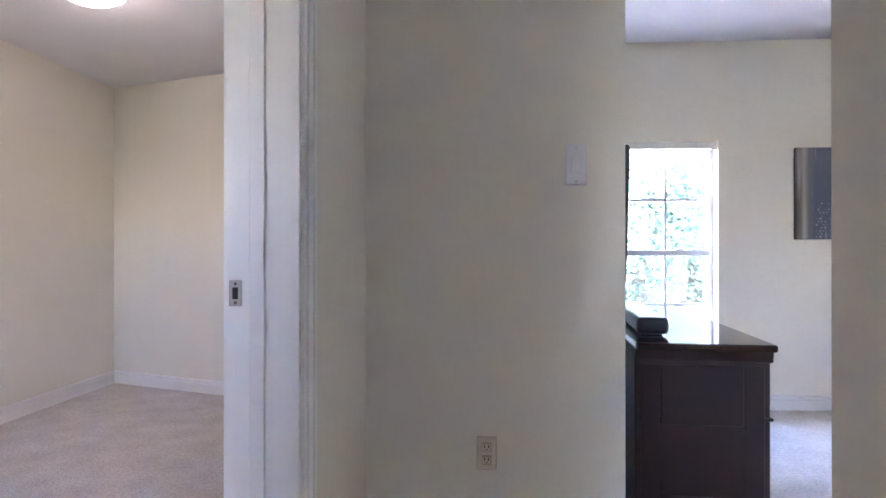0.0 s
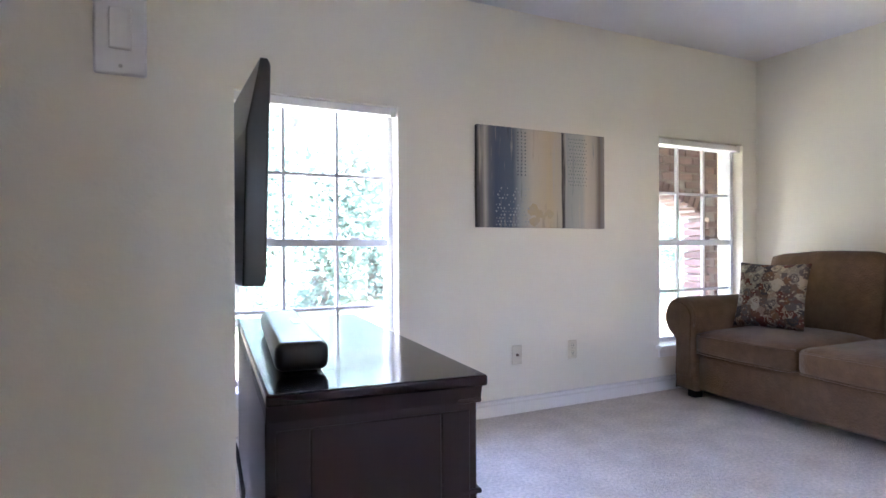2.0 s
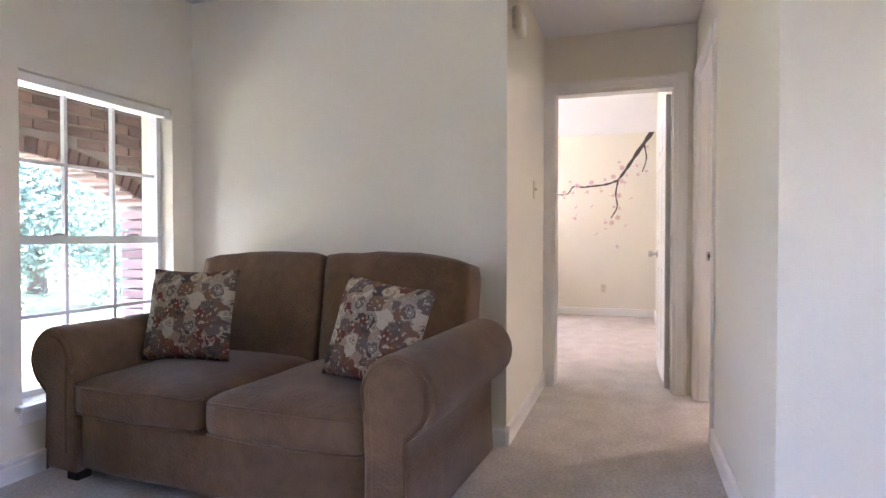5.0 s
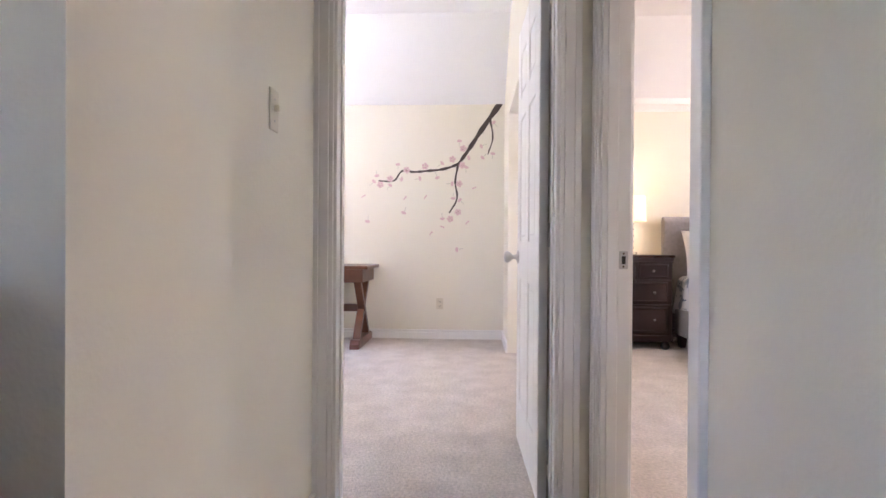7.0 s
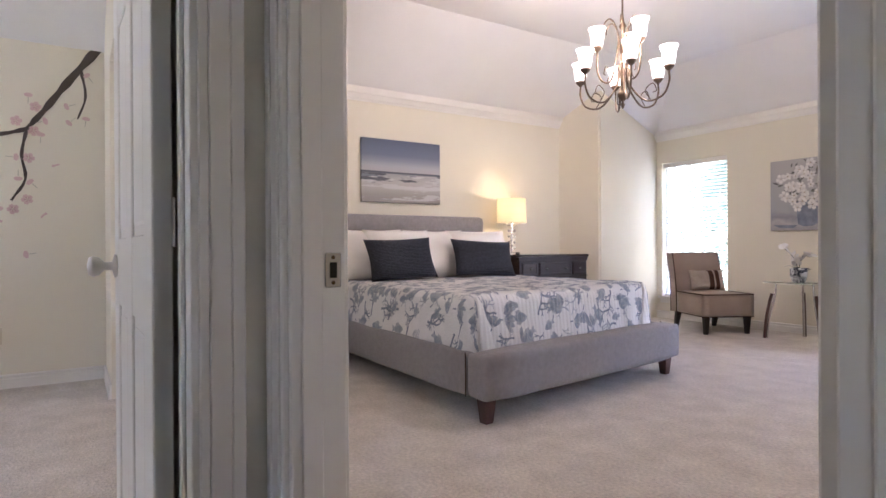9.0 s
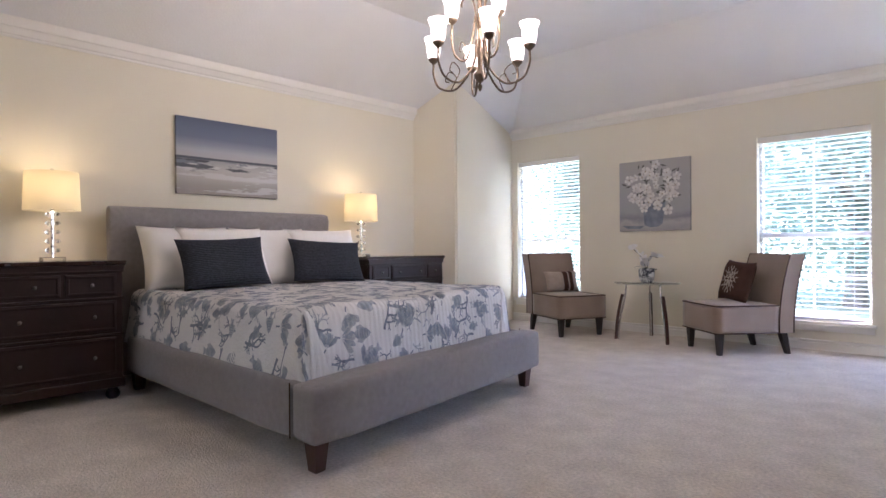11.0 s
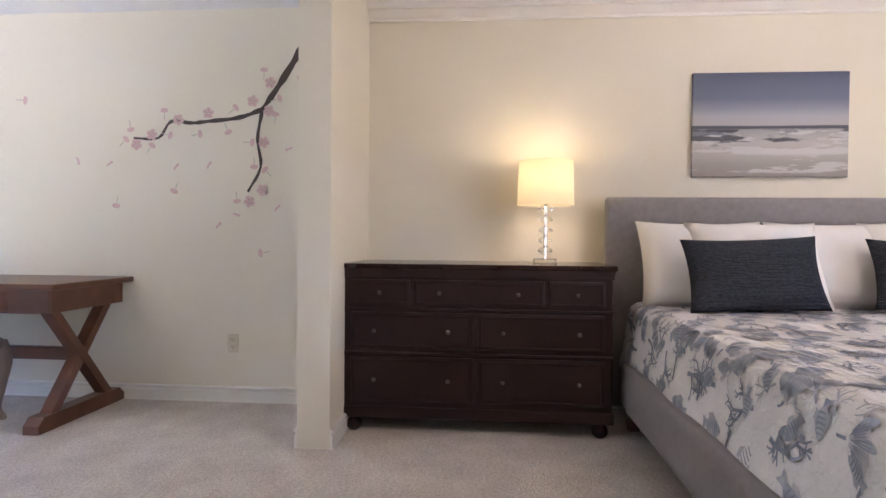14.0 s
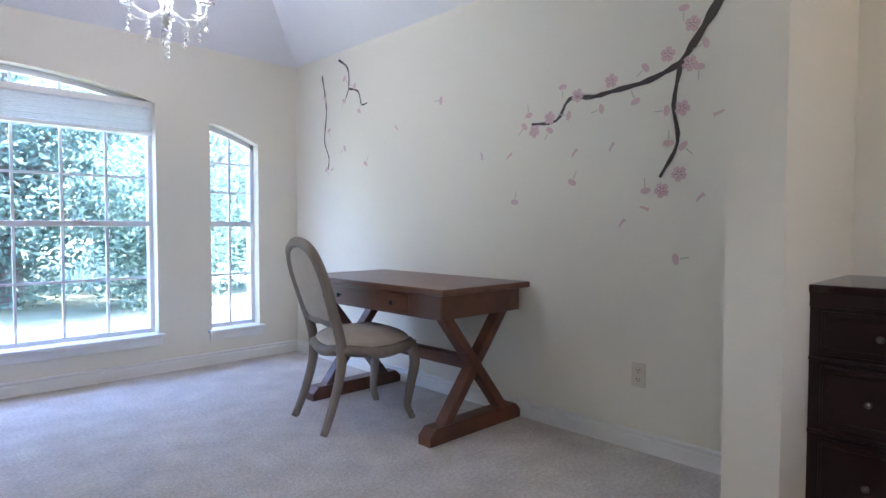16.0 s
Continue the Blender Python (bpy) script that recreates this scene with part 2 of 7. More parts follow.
def tube(points, radius, seg=8, bm=None, closed=False):
    """Round bar along points; radius may be one number or one for each point."""
    bm = bm or bmesh.new()
    pts = [Vector(p) for p in points]
    rings = []
    up = Vector((0.123, 0.31, 0.94)).normalized()
    for i, p in enumerate(pts):
        d = (pts[min(i + 1, len(pts) - 1)] - pts[max(i - 1, 0)]).normalized()
        if i == 0:
            a = d.cross(up)
            if a.length < 0.05:
                a = d.cross(Vector((1, 0.2, 0)))
        else:
            a = a - d * a.dot(d)
        a.normalize()
        b = d.cross(a)
        r = radius[i] if isinstance(radius, (list, tuple)) else radius
        rings.append([bm.verts.new(p + a * (r * math.cos(2 * math.pi * k / seg)) + b * (r * math.sin(2 * math.pi * k / seg))) for k in range(seg)])
    for a, b in zip(rings, rings[1:]):
        for k in range(seg):
            bm.faces.new((a[k], a[(k + 1) % seg], b[(k + 1) % seg], b[k]))
    bm.faces.new(rings[0])
    bm.faces.new(rings[-1][::-1])
    bmesh.ops.recalc_face_normals(bm, faces=bm.faces)
    return bm


def prism(outline, y0, y1, m=None, bevel=0.0):
    """Solid with an outline in x and z, from y0 to y1."""
    bm = bmesh.new()
    a = [bm.verts.new((x, y0, z)) for x, z in outline]
    b = [bm.verts.new((x, y1, z)) for x, z in outline]
    n = len(a)
    bm.faces.new(a)
    bm.faces.new(b[::-1])
    for i in range(n):
        bm.faces.new((a[i], b[i], b[(i + 1) % n], a[(i + 1) % n]))
    bmesh.ops.recalc_face_normals(bm, faces=bm.faces)
    if bevel:
        es = [e for e in bm.edges if abs(e.verts[0].co.y - e.verts[1].co.y) < 1e-6]
        bmesh.ops.bevel(bm, geom=es, offset=bevel, segments=3, affect="EDGES", profile=0.5)
    if m is not None:
        bmesh.ops.transform(bm, matrix=m, verts=bm.verts)
    return bm


def pillow(w, h, t, m=None, n=14, pinch=0.07):
    """Plump cushion in x and z with its thickness along y and its corners drawn out."""
    bm = bmesh.new()
    rows = {}
    for side in (1, -1):
        for i in range(n + 1):
            for j in range(n + 1):
                u, v = 2 * i / n - 1, 2 * j / n - 1
                rim = i in (0, n) or j in (0, n)
                if rim and side == -1:
                    rows[side, i, j] = rows[1, i, j]
                    continue
                f = max(0.0, (1 - u ** 4) * (1 - v ** 4)) ** 0.55
                px = u * w / 2 * (1 - pinch * (1 - v * v))
                pz = v * h / 2 * (1 - pinch * (1 - u * u))
                wob = 0.08 * noise.noise((px * 6, pz * 6, side * 3.0 + w))
                rows[side, i, j] = bm.verts.new((px, side * t / 2 * f * (1 + wob), pz))
    for side in (1, -1):
        for i in range(n):
            for j in range(n):
                q = (rows[side, i, j], rows[side, i + 1, j], rows[side, i + 1, j + 1], rows[side, i, j + 1])
                bm.faces.new(q if side == -1 else q[::-1])
    if m is not None:
        bmesh.ops.transform(bm, matrix=m, verts=bm.verts)
    bmesh.ops.recalc_face_normals(bm, faces=bm.faces)
    return bm


def structure(name, bm, mat, label, category, smooth=False):
    return tagged(part(name, bm, mat, None, "", smooth), label, category, "", "structure")


# ---- the large structure ----
CEIL = 2.41
WALL_LABEL = "smooth cream painted interior wall with rounded corners"


def wall(name, *boxes, label=WALL_LABEL):
    bm = bmesh.new()
    for b in boxes:
        add_box(bm, *b)
    return structure(name, bm, M_WALL, label, "wall")


def wall_x(x0, x1, y0, y1, top, holes):
    """Boxes of a wall that runs along x with openings (xa, xb, za, zb)."""
    out, x = [], x0
    for xa, xb, za, zb in sorted(holes):
        out.append((x, y0, 0, xa, y1, top))
        if za > 0:
            out.append((xa, y0, 0, xb, y1, za))
        out.append((xa, y0, zb, xb, y1, top))
        x = xb
    out.append((x, y0, 0, x1, y1, top))
    return out


N0, N1 = 3.445, 3.665          # living room north wall
structure("floor", box(-3.2, -6.0, -0.12, 10.1, 4.75, 0.0), M_CARPET, "beige cut-pile carpet with faint tread marks, wall to wall", "carpet")
WIN_A, WIN_B = (0.60, 1.50, 0.315, 1.755), (3.44, 4.31, 0.315, 1.755)
wall("wall_living_north", *wall_x(0.43, 4.47, N0, N1, CEIL, [WIN_A, WIN_B]))
wall("wall_living_west", (-0.47, 1.56, 0, 0.43, N1, CEIL))
wall("wall_living_east", (4.47, 1.55, 0, 5.72, N1, CEIL))
wall("wall_hall_south", *wall_x(3.45, 5.72, 0.49, 0.575, 2.43, [(4.815, 5.64, 0, 2.033)]))
wall("wall_corridor_east", (0.485, -0.75, 0, 0.60, 0.489, CEIL))
wall("wall_landing_east", (3.45, -3.0, 0, 3.57, 0.49, CEIL))
# unseen opening, added so that daylight reaches the corridor from behind
WIN_FILL_LANDING = (1.15, 2.30, 1.08, 1.95)
wall("wall_landing_south", *wall_x(-0.635, 3.57, -3.22, -3.0, CEIL, [WIN_FILL_LANDING]))
wall("wall_corridor_west", (-0.635, 0.81, 0, -0.47, N1 + 0.3, CEIL), (-0.635, -3.0, 0, -0.47, -0.04, CEIL), (-0.635, -0.04, 2.033, -0.47, 0.81, CEIL))
wall("wall_hall_end", (5.72, 0.69, 2.033, 5.84, 1.49, 3.1), (5.72, 1.49, 0, 5.84, 4.67, 3.1), (5.72, 0.49, 0, 5.84, 0.69, 3.1))
wall("wall_side_room_west", (-3.15, -0.9, 0, -2.93, 4.1, CEIL))
structure("wall_side_room_north", box(-0.02, 0, 0, 2.46, 0.17, CEIL, 0, 1, pose(-2.93, 3.95, 0, 0, 0, -18)), M_WALL, WALL_LABEL, "wall")
wall("wall_side_room_south", *wall_x(-3.15, -0.635, -0.9, -0.7, CEIL, [(-2.42, -1.88, 1.2, 1.75)]))
structure("ceiling_living", add_box(box(-0.635, -3.22, CEIL, 3.57, 0.49, CEIL + 0.1), -0.635, 0.49, CEIL, 5.72, N1 + 0.3, CEIL + 0.1), M_CEIL, "white lightly textured flat ceiling", "ceiling")
structure("ceiling_side_room", box(-3.15, -0.9, 2.31, -0.636, 4.1, CEIL + 0.1), M_CEIL, "white lightly textured flat ceiling", "ceiling")

# study
S0, S1 = 4.45, 4.67
EAVE = 2.40
BIG, SMALL = (6.62, 8.54, 0.29, 2.06), (8.93, 9.32, 0.27, 1.85)
wall("wall_study_east", (9.67, 0.60, 0, 9.95, S1, EAVE))
wall("wall_study_partition", (5.84, 0.52, 0, 6.70, 0.68, 3.1), (8.93, 0.52, 0, 9.95, 0.68, 3.1), (6.70, 0.52, 2.14, 8.93, 0.68, 3.1))


def arch_top(u, rise):
    return rise * (1 - (2 * u - 1) ** 2)


def study_north_wall():
    """North wall with a wide shallow-arched opening and a narrow one whose head slopes."""
    bm = bmesh.new()
    for b in ((5.84, S0, 0, BIG[0], S1, EAVE), (BIG[1], S0, 0, SMALL[0], S1, EAVE), (SMALL[1], S0, 0, 9.95, S1, EAVE),
              (BIG[0], S0, 0, BIG[1], S1, BIG[2]), (SMALL[0], S0, 0, SMALL[1], S1, SMALL[2])):
        add_box(bm, *b)
    heads = [(BIG, lambda u: 1.94 + arch_top(u, 0.13), 24), (SMALL, lambda u: 1.85 - 0.13 * u ** 1.3, 8)]
    for (xa, xb, za, zb), head, n in heads:
        for i in range(n):
            u0, u1 = i / n, (i + 1) / n
            p = [(xa + (xb - xa) * u0, head(u0)), (xa + (xb - xa) * u1, head(u1)), (xa + (xb - xa) * u1, EAVE), (xa + (xb - xa) * u0, EAVE)]
            a = [bm.verts.new((x, S0, z)) for x, z in p]
            b = [bm.verts.new((x, S1, z)) for x, z in p]
            bm.faces.new(a)
            bm.faces.new(b[::-1])
            for k in (0, 2):
                bm.faces.new((a[k], b[k], b[k + 1], a[k + 1]))
    bmesh.ops.recalc_face_normals(bm, faces=bm.faces)
    return structure("wall_study_north", bm, M_WALL, WALL_LABEL, "wall")


study_north_wall()


def vault(name, x0, x1, y0, y1, eave, top, inset, sides="NESW"):
    """Tray ceiling: sloped bands that rise from the wall heads to a flat middle."""
    a = [(x0, y0), (x1, y0), (x1, y1), (x0, y1)]
    ix0 = x0 + (inset if "W" in sides else 0)
    ix1 = x1 - (inset if "E" in sides else 0)
    iy0 = y0 + (inset if "S" in sides else 0)
    iy1 = y1 - (inset if "N" in sides else 0)
    b = [(ix0, iy0), (ix1, iy0), (ix1, iy1), (ix0, iy1)]
    bm = bmesh.new()
    low = [bm.verts.new((*p, eave)) for p in a]
    mid = [bm.verts.new((*p, top)) for p in b]
    up = [bm.verts.new((*p, top + 0.15)) for p in a]
    for i, s in enumerate("SENW"):
        j = (i + 1) % 4
        if s in sides:
            bm.faces.new((low[i], low[j], mid[j], mid[i]))
    bm.faces.new(mid)
    bm.faces.new(up)
    for i in range(4):
        j = (i + 1) % 4
        if "SENW"[i] in sides:
            bm.faces.new((low[i], low[j], up[j], up[i]))
    bmesh.ops.recalc_face_normals(bm, faces=bm.faces)
    return structure(name, bm, M_CEIL, "white vaulted tray ceiling with sloped sides", "ceiling")


vault("ceiling_study", 5.84, 9.67, 0.66, 4.45, EAVE, 3.0, 0.85, "NE")

# bedroom
BE, BS = 9.79, -5.75
# the last opening is unseen, added to bring daylight to the bed's foot end
WIN_C, WIN_D, WIN_FILL_BEDROOM = (8.79, 9.71, 0.29, 2.05), (5.95, 6.85, 0.26, 1.99), (4.15, 5.65, 0.26, 1.99)
BTOP = 2.43
wall("wall_bedroom_east", (BE, -6.0, 0, 10.0, 0.52, BTOP))
wall("wall_bedroom_south", *wall_x(3.9, 10.0, -6.0, BS, BTOP, [WIN_C, WIN_D, WIN_FILL_BEDROOM]))
wall("wall_bedroom_west", (3.78, -6.0, 0, 3.9, 0.49, 3.1))
wall("wall_bedroom_north", (3.9, 0.482, 2.035, 5.72, 0.49, 3.1), (5.72, 0.482, 2.035, 6.70, 0.52, 3.1), (5.84, 0.482, 0, 6.70, 0.52, 2.035), (5.64, 0.482, 0, 5.84, 0.49, 2.035), (3.9, 0.482, 0, 4.815, 0.49, 2.035))


def angled_closet():
    """Boxed-out corner whose top is cut by the sloped ceiling."""
    bm = bmesh.new()
    p = [(BE + 0.02, -3.96, 2.43), (9.345, -4.18, 2.74), (BE + 0.02, BS - 0.02, 2.43)]
    lo = [bm.verts.new((x, y, 0)) for x, y, z in p]
    hi = [bm.verts.new((x, y, z + 0.02)) for x, y, z in p]
    for i in range(3):
        j = (i + 1) % 3
        bm.faces.new((lo[i], lo[j], hi[j], hi[i]))
    bm.faces.new(lo)
    bm.faces.new(hi)
    bmesh.ops.recalc_face_normals(bm, faces=bm.faces)
    es = [e for e in bm.edges if abs(e.verts[0].co.x - 9.345) < 0.01 and abs(e.verts[1].co.x - 9.345) < 0.01]
    bmesh.ops.bevel(bm, geom=es, offset=0.02, segments=3, affect="EDGES")
    return structure("wall_bedroom_corner", bm, M_WALL, "boxed-out cream wall corner under a sloped ceiling", "wall")


angled_closet()
vault("ceiling_bedroom", 3.9, BE, BS, 0.52, BTOP, 3.0, 0.84, "ES")


# trim
def run(name, pts, height=0.095, depth=0.017, side=1, label="white painted baseboard with a moulded top edge"):
    """Baseboard along a line of floor points; side tells on which hand of the line the room lies."""
    bm = bmesh.new()
    prof = [(0.0, 0.0), (depth, 0.0), (depth * 0.8, 0.012), (depth * 0.8, height * 0.66), (depth * 0.45, height * 0.72), (depth * 0.45, height * 0.80), (depth, height * 0.85), (depth, height * 0.95), (depth * 0.4, height), (0.0, height)]
    for (xa, ya), (xb, yb) in zip(pts, pts[1:]):
        d = Vector((xb - xa, yb - ya, 0)).normalized()
        nrm = Vector((-d.y, d.x, 0)) * side
        a = [bm.verts.new(Vector((xa, ya, z)) + nrm * o) for o, z in prof]
        b = [bm.verts.new(Vector((xb, yb, z)) + nrm * o) for o, z in prof]
        for i in range(len(prof) - 1):
            bm.faces.new((a[i], b[i], b[i + 1], a[i + 1]))
        bm.faces.new(a)
        bm.faces.new(b[::-1])
    bmesh.ops.recalc_face_normals(bm, faces=bm.faces)
    return structure(name, bm, M_TRIM, label, "baseboard")


run("baseboard_living_north", [(0.43, N0), (4.47, N0)], side=-1)
run("baseboard_living_east", [(4.47, N0), (4.47, 1.55)], side=-1)
run("baseboard_living_west", [(0.43, 1.56), (0.43, N0)], side=-1)
run("baseboard_alcove", [(-0.47, 0.87), (-0.47, 1.56), (0.43, 1.56)], side=-1)
run("baseboard_hall_north", [(4.47, 1.55), (5.72, 1.55)], side=-1)
run("baseboard_hall_south", [(3.45, 0.575), (4.748, 0.575)], side=1)
run("baseboard_side_room", [(-2.93, -0.7), (-2.93, 3.95), (-0.64, 3.206)], side=-1)
run("baseboard_study_east", [(9.67, 4.45), (9.67, 0.68)], side=-1)
run("baseboard_study_north", [(5.84, 4.45), (9.67, 4.45)], side=-1)
run("baseboard_study_south", [(9.67, 0.68), (8.93, 0.68)], side=-1)
run("baseboard_study_stub", [(8.93, 0.52), (9.79, 0.52)], side=-1)
run("baseboard_bedroom_east", [(BE, 0.52), (BE, -3.96)], side=-1)
run("baseboard_bedroom_south", [(BE, BS), (3.9, BS)], side=-1)


def crown(name, pts, side, z):
    """Two-step crown moulding along the wall head."""
    bm = bmesh.new()
    prof = [(0.0, -0.105), (0.014, -0.105), (0.018, -0.085), (0.03, -0.078), (0.062, -0.030), (0.078, -0.024), (0.082, -0.004), (0.082, 0.055), (0.0, 0.0)]
    prof = [(o * 0.78, h * 0.78) for o, h in prof]
    for (xa, ya), (xb, yb) in zip(pts, pts[1:]):
        d = Vector((xb - xa, yb - ya, 0)).normalized()
        nrm = Vector((-d.y, d.x, 0)) * side
        a = [bm.verts.new(Vector((xa, ya, z + h)) + nrm * o) for o, h in prof]
        b = [bm.verts.new(Vector((xb, yb, z + h)) + nrm * o) for o, h in prof]
        for i in range(len(prof)):
            j = (i + 1) % len(prof)
            bm.faces.new((a[i], b[i], b[j], a[j]))
        bm.faces.new(a)
        bm.faces.new(b[::-1])
    bmesh.ops.recalc_face_normals(bm, faces=bm.faces)
    return structure(name, bm, M_TRIM, "white stepped crown moulding below the sloped ceiling", "moulding")


crown("trim_crown_east", [(BE, 0.52), (BE, -3.97)], -1, BTOP - 0.004)
crown("trim_crown_south", [(BE, BS), (3.9, BS)], -1, BTOP - 0.004)


# ---- windows ----
def window(name, x0, x1, z0, z1, y, out, cols, low_rows, up_rows, rail, label, head=None, blind="", apron=True):
    """Single-hung window in an opening; y is the room face of the wall and out the way to the open air (+1 or -1)."""
    w = empty(name, pose((x0 + x1) / 2, y, z0), label, "window", "", "structure")
    hw, h = (x1 - x0) / 2, z1 - z0
    g = out * 0.115
    fr = bmesh.new()
    t = 0.028
    top = (lambda x: h) if head is None else (lambda x: head((x + hw) / (2 * hw)) - z0)
    add_box(fr, -hw, g - 0.03, 0, -hw + t, g + 0.03, top(-hw))
    add_box(fr, hw - t, g - 0.03, 0, hw, g + 0.03, top(hw))
    add_box(fr, -hw + t, g - 0.03, 0, hw - t, g + 0.03, t)
    n = 1 if head is None else 16
    for i in range(n):
        a, b = -hw + 2 * hw * i / n, -hw + 2 * hw * (i + 1) / n
        za, zb = top(a), top(b)
        vs = [fr.verts.new(p) for p in ((a, g - 0.03, za - 0.04), (b, g - 0.03, zb - 0.04), (b, g - 0.03, zb), (a, g - 0.03, za),
                                        (a, g + 0.03, za - 0.04), (b, g + 0.03, zb - 0.04), (b, g + 0.03, zb), (a, g + 0.03, za))]
        for q in ((0, 1, 2, 3), (7, 6, 5, 4), (0, 4, 5, 1), (3, 2, 6, 7)):
            fr.faces.new([vs[k] for k in q])
    bmesh.ops.recalc_face_normals(fr, faces=fr.faces)
    part("window_frame", fr, M_ALU, w)
    rz = rail - z0
    part("meeting_rail", box(-hw + t, g - 0.028, rz - 0.02, hw - t, g + 0.028, rz + 0.02, 0.004), M_ALU, w)
    for s in (-0.5, 0.5):
        part("sash_lock", box(s * hw - 0.03, g - out * 0.05 - 0.012, rz + 0.02, s * hw + 0.03, g - out * 0.05 + 0.03, rz + 0.032, 0.004), M_METAL, w)
    cw = (2 * hw - 2 * t) / cols
    pane_bm = {}
    top_min = h - 0.04 if head is None else max(top(-hw + 0.1), top(hw - 0.1), top(0)) - 0.04
    for i in range(1, cols):
        x = -hw + t + cw * i
        part("muntin", box(x - 0.008, g - 0.012, t, x + 0.008, g + 0.012, top(x) - 0.04), M_ALU, w)
    for za, zb, rows in ((t, rz - 0.02, low_rows), (rz + 0.02, top_min, up_rows)):
        rh = (zb - za) / rows
        for k in range(rows):
            if k:
                part("muntin", box(-hw + t, g - 0.011, za + rh * k - 0.008, hw - t, g + 0.011, za + rh * k + 0.008), M_ALU, w)
            for i in range(cols):
                key = (round(za, 3), k)
                if key not in pane_bm:
                    ob = part("pane", box(-cw / 2, -0.002, 0, cw / 2, 0.002, rh), M_PANE, w)
                    pane_bm[key] = ob.data
                else:
                    ob = new("pane", pane_bm[key])
                    ob.parent = w
                ob.location = (-hw + t + cw * (i + 0.5), g, za + rh * k)
                ob.visible_shadow = False
    part("window_sill", box(-hw - 0.035, -out * 0.045, -0.026, hw + 0.035, out * 0.10, -0.002, 0.005), M_TRIM, w)
    if apron:
        part("apron", box(-hw - 0.02, -out * 0.016, -0.085, hw + 0.02, -out * 0.002, -0.027, 0.003), M_TRIM, w)
    y_b = out * 0.05
    if blind == "head":
        part("blind_headrail", box(-hw + 0.004, y_b - 0.025, h - 0.045, hw - 0.004, y_b + 0.025, h - 0.003, 0.004), M_TRIM, w)
        part("blind_bracket", box(hw - 0.035, y_b - 0.032, h - 0.055, hw - 0.003, y_b - 0.026, h - 0.003, 0.002), M_TRIM, w)
    if blind == "slats":
        part("blind_headrail", box(-hw + 0.004, y_b - 0.025, h - 0.06, hw - 0.004, y_b + 0.03, h - 0.003, 0.004), M_TRIM, w)
        sl = None
        count = int((h - 0.10) / 0.042)
        for k in range(count):
            if sl is None:
                ob = part("slat", box(-hw + 0.01, -0.022, -0.0012, hw - 0.01, 0.022, 0.0012), M_TRIM, w)
                sl = ob.data
            else:
                ob = new("slat", sl)
                ob.parent = w
            ob.location = (0, y_b, h - 0.085 - 0.042 * k)
            ob.rotation_euler = (radians(-12 * out), 0, 0)
        for s in (-0.7, 0.0, 0.7):
            part("ladder_cord", box(s * hw - 0.0012, y_b - 0.0245, 0.03, s * hw + 0.0012, y_b - 0.0225, h - 0.06), M_TRIM, w)
        part("bottom_rail", box(-hw + 0.01, y_b - 0.024, 0.012, hw - 0.01, y_b + 0.024, 0.03, 0.003), M_TRIM, w)
    if blind == "raised":
        zb = 1.95 - z0
        part("blind_headrail", box(-hw + 0.01, y_b - 0.028, zb - 0.045, hw - 0.01, y_b + 0.03, zb, 0.004), M_TRIM, w)
        for k in range(12):
            part("slat", box(-hw + 0.012, y_b - 0.024 - 0.004 * (k % 3), zb - 0.057 - 0.0135 * k, hw - 0.012, y_b + 0.024, zb - 0.0525 - 0.0135 * k), M_TRIM, w)
        part("bottom_rail", box(-hw + 0.012, y_b - 0.024, zb - 0.236, hw - 0.012, y_b + 0.024, zb - 0.214, 0.003), M_TRIM, w)
    return w


window("window_1", *WIN_A, N0, 1, 3, 2, 2, 1.02, "white single-hung window with a grid of muntins and a narrow sill", blind="head")
window("window_2", *WIN_B, N0, 1, 3, 2, 2, 1.02, "white single-hung window with muntins, looking on a brick arch", blind="head")
window("window_3", *WIN_C, BS, -1, 2, 2, 2, 1.04, "tall white window behind lowered open blind slats", blind="slats")
# out of view; added only to light the west side of the bedroom
window("fill_window_bedroom", *WIN_FILL_BEDROOM, BS, -1, 3, 2, 2, 1.04, "wide white window with muntins in the bedroom")
window("window_4", *WIN_D, BS, -1, 2, 2, 2, 1.04, "tall white window behind lowered open blind slats", blind="slats")
# unseen window, added as a daylight source for the landing and corridor
window("fill_window_landing", *WIN_FILL_LANDING, -3.0, -1, 2, 1, 1, 1.56, "small white window with muntins on the landing")
window("window_5", BIG[0], BIG[1], BIG[2], 1.94, S0, 1, 7, 2, 3, 1.08, "wide shallow-arched window with muntins and a raised blind", head=lambda u: 1.94 + arch_top(u, 0.13), blind="raised")
window("window_6", SMALL[0], SMALL[1], SMALL[2], SMALL[3], S0, 1, 2, 2, 3, 1.08, "narrow white window with muntins and a curved sloping head", head=lambda u: 1.85 - 0.13 * u ** 1.3)


# ---- doors ----
def casing_strip(bm, horizontal, a0, a1, b0, depth, m):
    """Moulded casing board 72 mm wide: along z (or x) from a0 to a1, its inner edge at b0."""
    for lo, hi, d in ((0.0, 0.016, depth * 0.6), (0.016, 0.050, depth * 0.85), (0.050, 0.072, depth)):
        if horizontal:
            add_box(bm, a0, -d, b0 + lo, a1, 0, b0 + hi, 0.002, 1, m)
        else:
            s = 1 if b0 >= 0 else -1
            x0, x1 = sorted((b0 + s * lo, b0 + s * hi))
            add_box(bm, x0, -d, a0, x1, 0, a1, 0.002, 1, m)
    return bm


